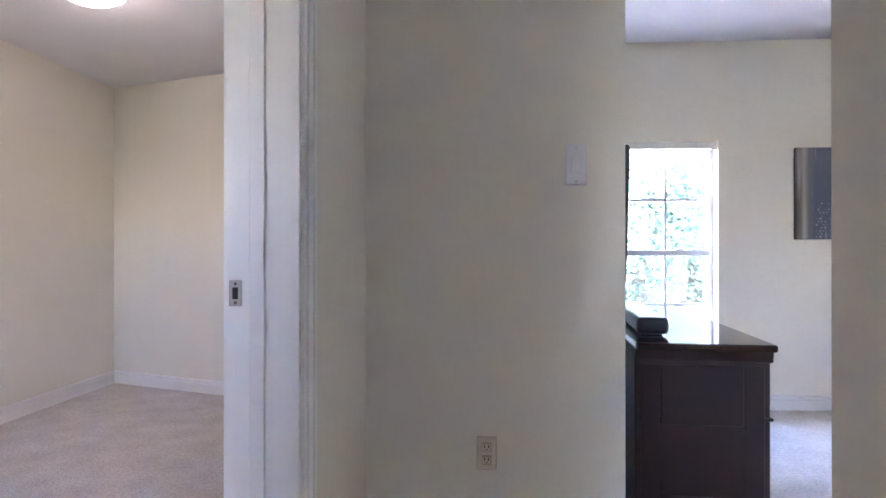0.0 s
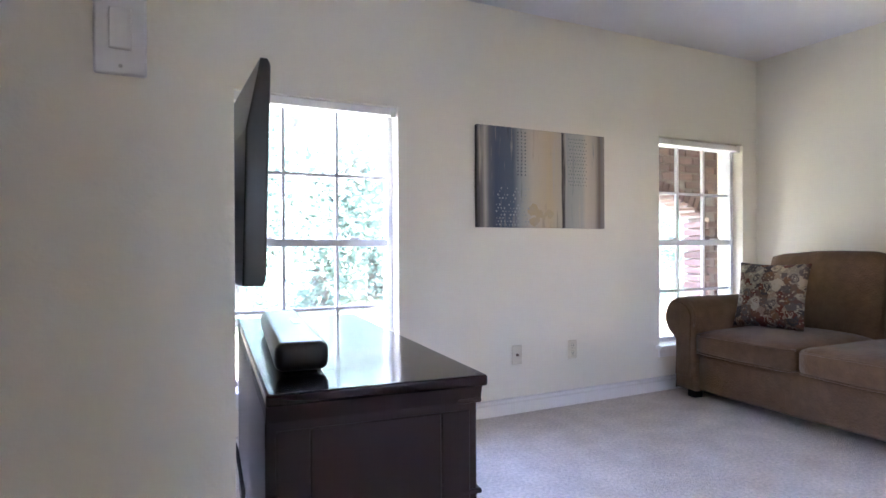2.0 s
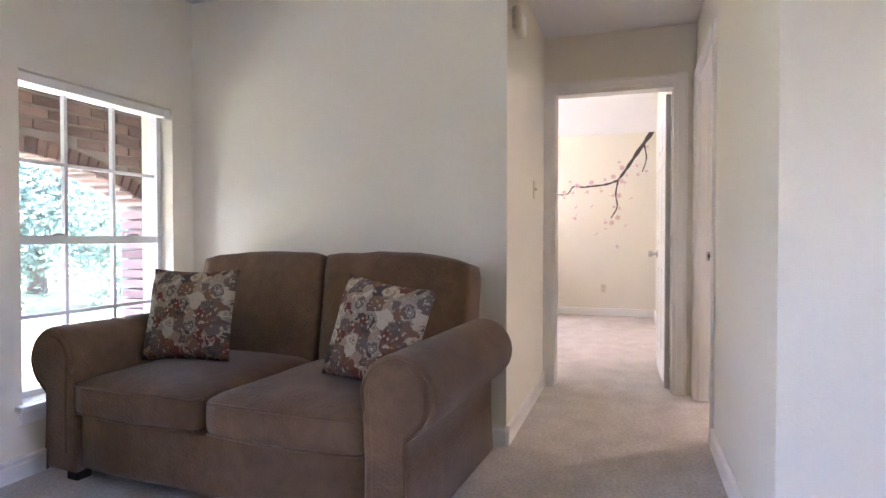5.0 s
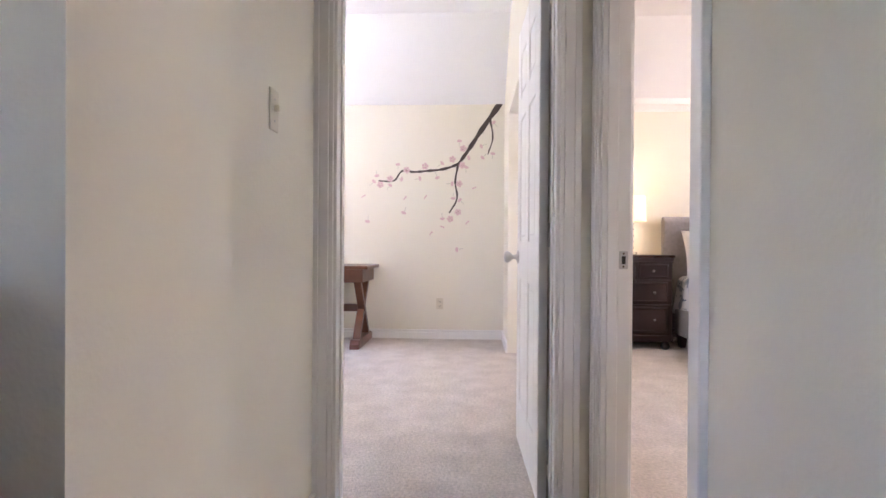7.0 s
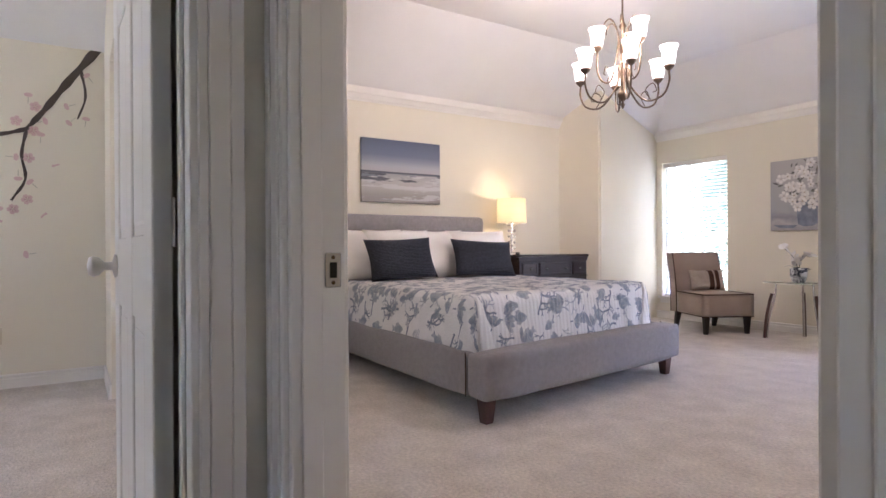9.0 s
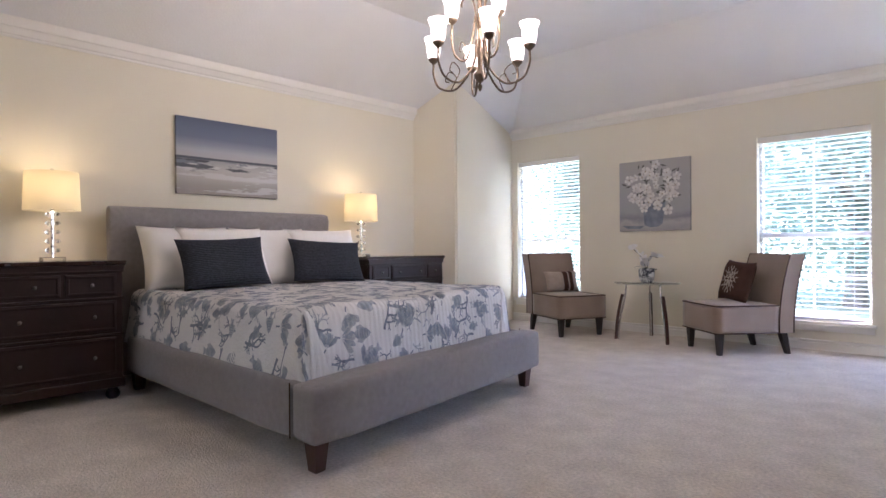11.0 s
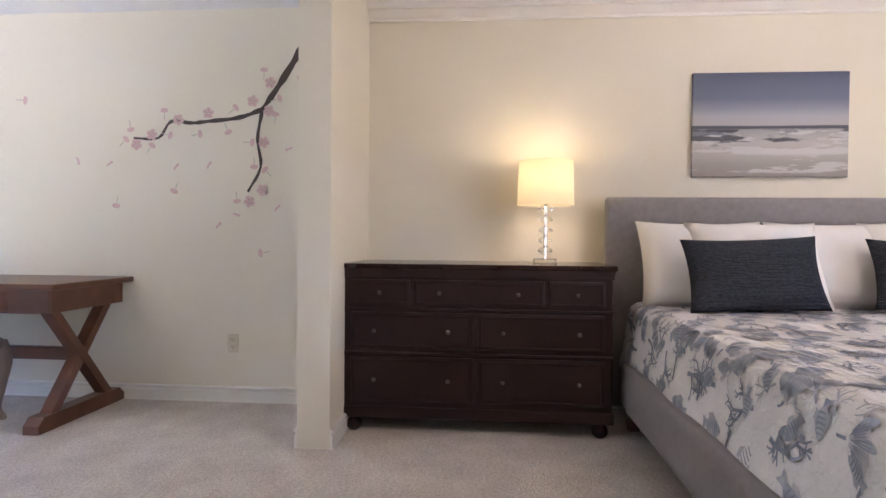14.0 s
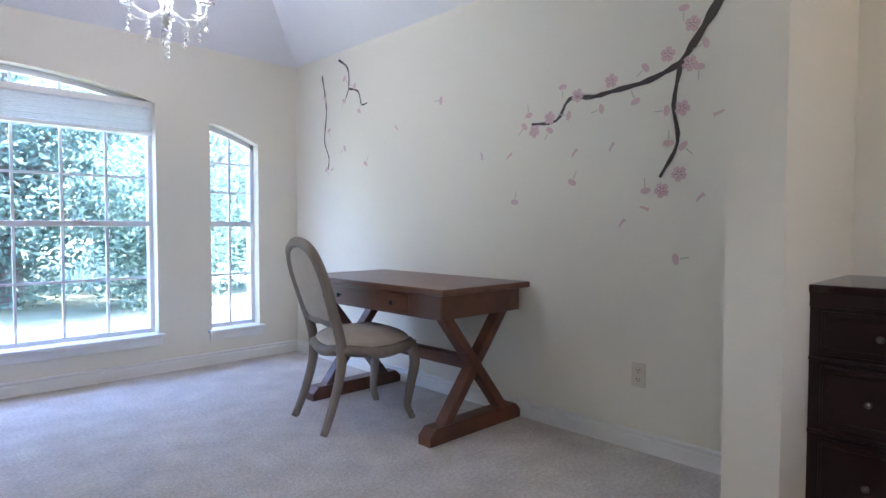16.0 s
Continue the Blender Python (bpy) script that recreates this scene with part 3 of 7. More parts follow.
def door_trim(name, m, width, wall_depth, label, height=2.03, both=True, stop=0.05):
    """Jambs, head, stops and casing of a door opening; local x across, y through the wall, the near face at y = 0."""
    d = empty(name, m, label, "door frame", "", "structure")
    hw = width / 2
    for s in (-1, 1):
        x0, x1 = sorted((s * hw, s * (hw - 0.018)))
        part("jamb", box(x0, -0.001, 0, x1, wall_depth + 0.001, height, 0.002, 1), M_TRIM, d)
        x0, x1 = sorted((s * (hw - 0.018), s * (hw - 0.025)))
        part("door_stop", box(x0, stop, 0, x1, stop + 0.035, height - 0.018, 0.002, 1), M_TRIM, d)
    part("head_jamb", box(-hw + 0.018, -0.001, height - 0.018, hw - 0.018, wall_depth + 0.001, height, 0.002, 1), M_TRIM, d)
    for face in ((0, 1) if both else (0,)):
        fm = Matrix.Identity(4) if face == 0 else Matrix.Translation((0, wall_depth, 0)) @ pose(0, 0, 0, 0, 0, 180)
        for s in (-1, 1):
            part("side_casing", casing_strip(bmesh.new(), False, 0, height + 0.07, s * (hw - 0.006), 0.018, fm), M_TRIM, d)
        part("head_casing", casing_strip(bmesh.new(), True, -hw + 0.005, hw - 0.005, height - 0.006, 0.0175, fm), M_TRIM, d)
    return d


def strike_plate(parent, m):
    p = part("strike_plate", box(-0.014, -0.002, -0.029, 0.014, 0.0, 0.029, 0.002, 1, m), M_METAL, parent, "brushed nickel strike plate")
    # raised dark box whose colour gives the shade of the latch hole
    part("latch_hole", box(-0.006, -0.004, -0.013, 0.006, -0.0015, 0.013, 0, 1, m), M_HOLE_SHADE, p)
    for z in (-0.021, 0.021):
        part("screw", lathe([(0, 0.0032), (0.0035, 0.003), (0.0035, 0)], 8, m @ pose(0, 0, z, 90)), M_BRONZE, p)
    return p


# study door frame in the hall's end wall: local y runs along +x
door_trim("door_1", pose(5.72, 1.09, 0, 0, 0, -90), 0.796, 0.12, "white moulded door casing at the end of the hall")
# bedroom door frame in the hall's south wall: local y runs along -y
db = door_trim("door_2", pose(5.2275, 0.575, 0, 0, 0, 180), 0.821, 0.093, "white moulded door casing with a nickel strike plate", stop=0.016)
strike_plate(db, pose(-0.392, 0.070, 0.915, 0, 0, 90) @ pose(0, -0.0005, 0))
ds = door_trim("door_3", pose(-0.47, 0.385, 0, 0, 0, 90), 0.846, 0.165, "white moulded door casing of the side room", stop=0.075)
strike_plate(ds, pose(0.4045, 0.142, 0.945, 0, 0, -90) @ pose(0, -0.0005, 0))


def panel_door(m, width=0.755, height=2.0, t=0.035):
    """Six-panel door leaf; local x from the hinge edge, y its thickness."""
    d = empty("panel_door", m, "white six-panel interior door standing open against the wall", "door")
    bm = bmesh.new()
    add_box(bm, 0, -t / 2 + 0.006, 0.008, width, t / 2 - 0.006, height)
    xs = (0.0, 0.115, width / 2 - 0.05, width / 2 + 0.05, width - 0.115, width)
    zs = (0.008, 0.22, 0.80, 0.98, 1.55, 1.66, 1.86, height)
    for a, b in ((xs[0], xs[1]), (xs[2], xs[3]), (xs[4], xs[5])):
        add_box(bm, a, -t / 2, 0.008, b, t / 2, height, 0.003, 1)
    for a, b in ((zs[0], zs[1]), (zs[2], zs[3]), (zs[4], zs[5]), (zs[6], zs[7])):
        for c, e in ((xs[1], xs[2]), (xs[3], xs[4])):
            add_box(bm, c, -t / 2 + 0.0006, a, e, t / 2 - 0.0006, b, 0.003, 1)
    part("leaf", bm, M_TRIM, d)
    for a, b in ((zs[1], zs[2]), (zs[3], zs[4]), (zs[5], zs[6])):
        for c, e in ((xs[1], xs[2]), (xs[3], xs[4])):
            part("panel", box(c + 0.02, -t / 2 + 0.002, a + 0.02, e - 0.02, t / 2 - 0.002, b - 0.02, 0.009, 2), M_TRIM, d)
    for s in (-1, 1):
        part("knob", lathe([(0, 0), (0.031, 0), (0.033, 0.006), (0.012, 0.012), (0.011, 0.030), (0.024, 0.042), (0.029, 0.056), (0.024, 0.068), (0, 0.072)], 20,
                           pose(width - 0.06, s * t / 2, 0.905, -90 * s)), M_METAL, d, "satin nickel round knob", True)
    for z in (0.2, 1.0, 1.8):
        part("hinge", box(-0.012, -0.004 - t / 2, z - 0.045, 0.02, 0.002 - t / 2, z + 0.045, 0.002, 1), M_METAL, d, "nickel butt hinge")
    return d


panel_door(pose(5.86, 0.735, 0, 0, 0, 1.5))


# ---- plates and small wall fixtures ----
def outlet(m, mat=None):
    o = empty("wall_outlet", m, "almond plastic duplex outlet plate on a cream wall", "outlet", "wall outlets")
    part("plate", box(-0.035, -0.006, -0.057, 0.035, 0, 0.057, 0.004), mat or M_PLATE, o)
    for z in (-0.022, 0.022):
        r = part("receptacle", box(-0.017, -0.009, z - 0.015, 0.017, -0.005, z + 0.015, 0.004), mat or M_PLATE, o)
        # slots are thin dark boxes, the shade inside them put into the colour
        for x in (-0.007, 0.007):
            part("slot", box(x - 0.0014, -0.0096, z - 0.002, x + 0.0014, -0.0085, z + 0.008), M_HOLE_SHADE, r)
        part("slot", box(-0.0025, -0.0096, z - 0.010, 0.0025, -0.0085, z - 0.006), M_HOLE_SHADE, r)
    return o


def jack(m):
    o = empty("cable_plate", m, "almond plastic cable jack plate on a cream wall", "outlet", "wall outlets")
    part("plate", box(-0.035, -0.006, -0.057, 0.035, 0, 0.057, 0.004), M_PLATE, o)
    part("jack", lathe([(0, 0.016), (0.005, 0.016), (0.005, 0.004), (0.009, 0.004), (0.009, 0)], 12, pose(0, -0.005, 0, 90)), M_BRONZE, o)
    return o


def rocker(m, label):
    o = empty("light_switch", m, label, "light switch")
    part("plate", box(-0.037, -0.006, -0.072, 0.037, 0, 0.072, 0.004), M_WPLATE, o)
    part("rocker", box(-0.0165, -0.010, -0.033, 0.0165, -0.005, 0.033, 0.003), M_WPLATE, o)
    for z in (-0.058, 0.058):
        part("screw", lathe([(0, 0.002), (0.003, 0.0015), (0.003, 0)], 8, pose(0, -0.006, z, 90)), M_METAL, o)
    return o


jack(pose(2.26, N0, 0.347))
outlet(pose(2.677, N0, 0.347))
outlet(pose(-0.045, 1.56, 0.335))
rocker(pose(0.262, 1.56, 1.335), "white rocker switch plate on a cream wall")
outlet(pose(9.67, 1.33, 0.36, 0, 0, -90))
tg = empty("light_switch", pose(5.29, 1.55, 1.33), "almond toggle switch plate on the hall wall", "light switch")
part("plate", box(-0.035, -0.006, -0.058, 0.035, 0, 0.058, 0.004), M_PLATE, tg)
part("toggle", box(-0.005, -0.020, -0.004, 0.005, -0.005, 0.014, 0.002), M_PLATE, tg)
for z in (-0.030, 0.030):
    part("screw", lathe([(0, 0.002), (0.003, 0.0015), (0.003, 0)], 8, pose(0, -0.006, z, 90)), M_METAL, tg)
ch = empty("door_chime", pose(4.66, 1.55, 2.155), "almond plastic door chime box high on the hall wall", "chime")
part("cover", box(-0.08, -0.05, -0.065, 0.08, 0, 0.065, 0.02, 3), M_PLATE, ch, "", True)
part("grille", box(-0.05, -0.053, -0.03, 0.05, -0.049, 0.03, 0.002), M_WPLATE, ch)


def ceiling_vent(m):
    v = empty("ceiling_vent", m, "white slatted supply vent in the ceiling", "vent")
    bm = bmesh.new()
    for a in ((-0.16, -0.09, 0.16, -0.07), (-0.16, 0.07, 0.16, 0.09), (-0.16, -0.07, -0.14, 0.07), (0.14, -0.07, 0.16, 0.07)):
        add_box(bm, a[0], a[1], -0.012, a[2], a[3], 0.0, 0.002, 1)
    part("frame", bm, M_TRIM, v)
    # dark sheet in place of the shade behind the vent slats
    part("backing", box(-0.14, -0.07, -0.003, 0.14, 0.07, -0.001), M_HOLE_SHADE, v)
    for k in range(7):
        part("slat", box(-0.14, -0.009, -0.001, 0.14, 0.009, 0.001, 0, 1, pose(0, -0.06 + 0.02 * k, -0.008, 35)), M_TRIM, v)
    return v


ceiling_vent(pose(2.06, 2.78, CEIL))


# ---- case furniture ----
M_KNOB = material("antiqued_pewter", (0.20, 0.18, 0.16), 0.38, 1.0)


def dresser(name, m, width, depth, height, rows, label, feet=True, side_panel=True, group="", wood=None):
    """Chest of drawers; local x across, the front at -y. rows: (bottom, top, [drawer edges as shares], knobs)."""
    wood = wood or M_DARKWOOD
    d = empty(name, m, label, "dresser", group)
    hw, f = width / 2 - 0.02, -depth / 2 + 0.02
    lift = 0.075 if feet else 0.0
    body = box(-hw, f, lift, hw, depth / 2, height - 0.045, 0.004, 1)
    part("carcass", body, wood, d)
    part("top", box(-width / 2, -depth / 2, height - 0.026, width / 2, depth / 2, height, 0.006, 3), M_DARKTOP, d)
    part("cornice", prism([(-hw - 0.003, height - 0.062), (-width / 2 + 0.008, height - 0.0265), (width / 2 - 0.008, height - 0.0265), (hw + 0.003, height - 0.062)],
                          f - 0.008, depth / 2 - 0.001), wood, d)
    part("plinth", box(-hw - 0.012, f - 0.012, lift, hw + 0.012, depth / 2 - 0.001, lift + 0.06, 0.008, 2), wood, d)
    for za, zb, edges, knobs in rows:
        part("waist_moulding", box(-hw - 0.008, f - 0.010, zb + 0.004, hw + 0.008, f + 0.05, zb + 0.016, 0.005, 2), wood, d)
        for a, b in edges:
            x0, x1 = -hw + 2 * hw * a + 0.012, -hw + 2 * hw * b - 0.012
            bm = box(x0, f - 0.012, za + 0.008, x1, f + 0.01, zb - 0.008, 0.004, 2)
            dr = part("drawer", bm, wood, d)
            fr = bmesh.new()
            for c in ((x0 + 0.008, za + 0.016, x1 - 0.008, za + 0.030), (x0 + 0.008, zb - 0.030, x1 - 0.008, zb - 0.016),
                      (x0 + 0.008, za + 0.030, x0 + 0.022, zb - 0.030), (x1 - 0.022, za + 0.030, x1 - 0.008, zb - 0.030)):
                add_box(fr, c[0], f - 0.018, c[1], c[2], f - 0.011, c[3], 0.003, 1)
            part("bead_frame", fr, wood, dr)
            n = knobs if (x1 - x0) > 0.38 else 1
            for k in range(n):
                kx = (x0 + x1) / 2 if n == 1 else x0 + (x1 - x0) * (0.2 + 0.6 * k)
                part("knob", lathe([(0, 0.026), (0.008, 0.025), (0.0115, 0.018), (0.010, 0.012), (0.005, 0.009), (0.0055, 0)], 14,
                                   pose(kx, f - 0.0125, (za + zb) / 2, 90)), M_KNOB, dr, "small antiqued metal knob", True)
    if side_panel:
        for s in (-1, 1):
            fr = bmesh.new()
            x0, x1 = sorted((s * hw, s * (hw + 0.007)))
            for c in ((f + 0.02, lift + 0.07, f + 0.09, height - 0.08), (depth / 2 - 0.09, lift + 0.07, depth / 2 - 0.02, height - 0.08),
                      (f + 0.09, lift + 0.07, depth / 2 - 0.09, lift + 0.14), (f + 0.09, height - 0.30, depth / 2 - 0.09, height - 0.08)):
                add_box(fr, x0, c[0], c[1], x1, c[2], c[3], 0.003, 1)
            part("side_frame", fr, wood, d)
    if feet:
        for sx in (-1, 1):
            for sy in (-1, 1):
                part("bun_foot", lathe([(0, 0), (0.026, 0), (0.040, 0.018), (0.043, 0.034), (0.034, 0.055), (0.026, 0.062), (0.030, 0.076), (0, 0.076)], 18,
                                       pose(sx * (hw - 0.05), sy * (depth / 2 - 0.06), 0)), wood, d, "", True)
    return d


THREE = lambda h: [(0.155, 0.155 + (h - 0.40) * 0.52, [(0.02, 0.5), (0.5, 0.98)], 2), (0.155 + (h - 0.40) * 0.52 + 0.025, h - 0.245, [(0.02, 0.5), (0.5, 0.98)], 2),
                   (h - 0.225, h - 0.075, [(0.02, 0.26), (0.26, 0.76), (0.76, 0.98)], 2)]
dresser("dresser", pose(9.46, -0.166, 0, 0, 0, -90), 1.424, 0.54, 0.882, THREE(0.882), "dark espresso dresser with seven drawers and bun feet, beside the bed", group="bedside dressers")
dresser("dresser", pose(9.53, -3.44, 0, 0, 0, -90), 1.0, 0.48, 0.87, THREE(0.87), "narrower dark espresso dresser with small knobs beside the bed", group="bedside dressers")
tvrows = [(0.11, 0.42, [(0.02, 0.5), (0.5, 0.98)], 1), (0.455, 0.63, [(0.02, 0.34), (0.34, 0.66), (0.66, 0.98)], 1)]
dresser("media_chest", pose(0.808, 2.365, 0, 0, 0, 85), 1.36, 0.49, 0.70, tvrows, "dark cherry media chest with a glossy overhanging top", feet=False, wood=M_CHERRY)


def television(m):
    t = empty("television", m, "black flat-screen television on a tilted wall bracket", "television")
    part("casing", prism([(-0.030, 0.0), (0.022, 0.0), (0.030, 0.012), (0.030, 0.603), (0.022, 0.615), (0.004, 0.615), (-0.030, 0.42)], -0.6, 0.6, None, 0.006), M_BLACK, t)
    part("screen", box(0.0302, -0.585, 0.03, 0.033, 0.585, 0.600, 0.001, 1), M_SCREEN, t, "glossy black screen")
    part("bracket", box(-0.10, 0.25, 0.31, -0.031, 0.28, 0.34, 0.004), M_BLACK, t)
    part("wall_plate", box(-0.112, 0.23, 0.28, -0.101, 0.37, 0.40, 0.003), M_BLACK, t)
    return t


television(pose(0.548, 2.73, 0.89, 0, 1.5, 0))
sb = empty("soundbar", pose(0.66, 2.24, 0.70, 0, 0, -7), "black soundbar with a small white mark, lying on the media chest", "soundbar")
part("body", box(-0.062, -0.38, 0.006, 0.062, 0.38, 0.075, 0.022, 4), M_BLACK, sb, "", True)
part("badge", box(0.012, -0.02, 0.0752, 0.034, 0.10, 0.0762), M_WPLATE, sb)
for s in (-1, 1):
    part("foot", box(-0.04, s * 0.30 - 0.03, 0.0, 0.04, s * 0.30 + 0.03, 0.008, 0.002, 1), M_BLACK, sb)
cab = empty("power_cable", pose(0.445, 1.72, 0), "black power cable drooping behind the media chest", "cable")
part("cord", tube([(0.0, 0.04, 0.62), (0.005, -0.01, 0.60), (0.012, -0.045, 0.53), (0.008, -0.05, 0.44), (0.0, -0.02, 0.40), (0.0, 0.06, 0.40)], 0.004, 6), M_BLACK, cab, "", True)
part("plug", box(-0.015, 0.05, 0.385, 0.02, 0.09, 0.415, 0.004), M_BLACK, cab)


# ---- sofa ----
def cushion_block(x0, y0, z0, x1, y1, z1, r, crown, m=None, seed=0.0):
    """Padded block with soft edges and a crowned top."""
    bm = box(x0, y0, z0, x1, y1, z1)
    bmesh.ops.subdivide_edges(bm, edges=bm.edges[:], cuts=7, use_grid_fill=True)
    cx, cy, cz = (x0 + x1) / 2, (y0 + y1) / 2, (z0 + z1) / 2
    hx, hy, hz = (x1 - x0) / 2, (y1 - y0) / 2, (z1 - z0) / 2
    for v in bm.verts:
        d = Vector((v.co.x - cx, v.co.y - cy, v.co.z - cz))
        q = Vector((max(-hx + r, min(hx - r, d.x)), max(-hy + r, min(hy - r, d.y)), max(-hz + r, min(hz - r, d.z))))
        e = d - q
        if e.length > 1e-6:
            d = q + e.normalized() * r
        u, w, k = d.x / hx, d.y / hy, d.z / hz
        d.z += crown * max(0, 1 - u * u) * max(0, 1 - w * w) * (1 if k > 0 else 0.15)
        d.y += crown * 0.5 * max(0, 1 - u * u) * max(0, 1 - k * k) * (1 if w > 0 else -1)
        d += Vector((0, 0, 0.006 * noise.noise((d.x * 5 + seed, d.y * 5, d.z * 5))))
        v.co = Vector((cx, cy, cz)) + d
    if m is not None:
        bmesh.ops.transform(bm, matrix=m, verts=bm.verts)
    return bm


def piping(points, parent, mat, r=0.006):
    return part("piping", tube(points, r, 6), mat, parent, "", True)


def slouch(bm, drop, seed):
    """Lets the outer top corner of a back cushion sink and its face wrinkle."""
    for v in bm.verts:
        f = max(0.0, (v.co.z - 0.55) / 0.4)
        v.co.z -= drop * f * (abs(v.co.x) / 0.7) ** 3
        v.co.y += 0.010 * noise.noise((v.co.x * 6 + seed, v.co.z * 4, seed))
        v.co.z += 0.008 * f * noise.noise((v.co.x * 9 + seed, v.co.y * 3, 1.5))
    return bm


def arm_panel(out, k, y, shrink, thick):
    """Padded facing on the front of a rolled arm, inset from its outline."""
    cx, cz = sum(p[0] for p in out) / len(out), sum(p[1] for p in out) / len(out)
    return prism([(k * (cx + (x - cx) * shrink), cz + (z - cz) * (shrink + 0.06)) for x, z in out], y - thick, y + 0.01, None, 0.006)


def sofa(m):
    s = empty("loveseat", m, "brown velour two-seat sofa with rolled arms against the wall", "sofa")
    w, d = 1.78, 1.05
    inn = w / 2 - 0.20
    part("base", cushion_block(-inn, -d / 2 + 0.045, 0.055, inn, d / 2 - 0.06, 0.30, 0.025, 0.0), M_SOFA, s, "", True)
    part("back_frame", cushion_block(-w / 2 + 0.13, d / 2 - 0.28, 0.06, w / 2 - 0.13, d / 2 - 0.04, 0.84, 0.08, 0.0, pose(0, 0, 0, -4)), M_SOFA, s, "", True)
    for k in (-1, 1):
        x0, x1 = sorted((k * 0.006, k * (inn - 0.004)))
        c = part("seat_cushion", cushion_block(x0, -d / 2 + 0.0, 0.285, x1, d / 2 - 0.27, 0.455, 0.055, 0.026, None, k), M_SOFA, s, "", True)
        for zt, lift in ((0.425, 0.006), (0.312, -0.004)):
            piping([(x0 + 0.015, -d / 2 + 0.05, zt), (x0 + 0.03, -d / 2 + 0.006, zt), ((x0 + x1) / 2, -d / 2 - 0.012, zt + lift), (x1 - 0.03, -d / 2 + 0.006, zt), (x1 - 0.015, -d / 2 + 0.05, zt)], c, M_SOFA, 0.006)
        x0, x1 = sorted((k * 0.008, k * (inn + 0.075)))
        tilt = Matrix.Translation((0, 0.045, 0)) @ pose(0, 0, 0, -9)
        part("back_cushion", slouch(cushion_block(x0, 0.09, 0.43, x1, 0.33, 0.985, 0.042, 0.022, tilt, 3 * k), 0.022, 4.0 * k), M_SOFA, s, "", True)
        # rolled arm: the roll bulges outward over a tapering panel
        out = [(inn - 0.012, 0.055), (inn - 0.010, 0.30), (inn - 0.018, 0.47)]
        cx, cz, r = inn + 0.110, 0.520, 0.138
        out += [(cx + r * math.cos(a), cz + r * math.sin(a)) for a in [radians(168 - 15 * i) for i in range(16)]]
        out += [(inn + 0.150, 0.375), (inn + 0.146, 0.28), (inn + 0.158, 0.055)]
        arm = part("arm", prism([(k * x, z) for x, z in out], -d / 2 + 0.010, d / 2 - 0.10, None, 0.022), M_SOFA, s, "", True)
        part("front_panel", arm_panel(out, k, -d / 2 + 0.010, 0.74, 0.008), M_SOFA, arm, "", True)
        piping([(k * (x - 0.012 * (1 if x > cx else -1)), -d / 2 + 0.012, z - (0.012 if z > cz else 0)) for x, z in out[2:]], arm, M_SOFA, 0.0055)
        for y in (-d / 2 + 0.09, d / 2 - 0.14):
            part("foot", box(k * (w / 2 - 0.14) - 0.034, y - 0.034, 0, k * (w / 2 - 0.14) + 0.034, y + 0.034, 0.06, 0.008), M_LEG, s, "dark wooden block foot")
    return s


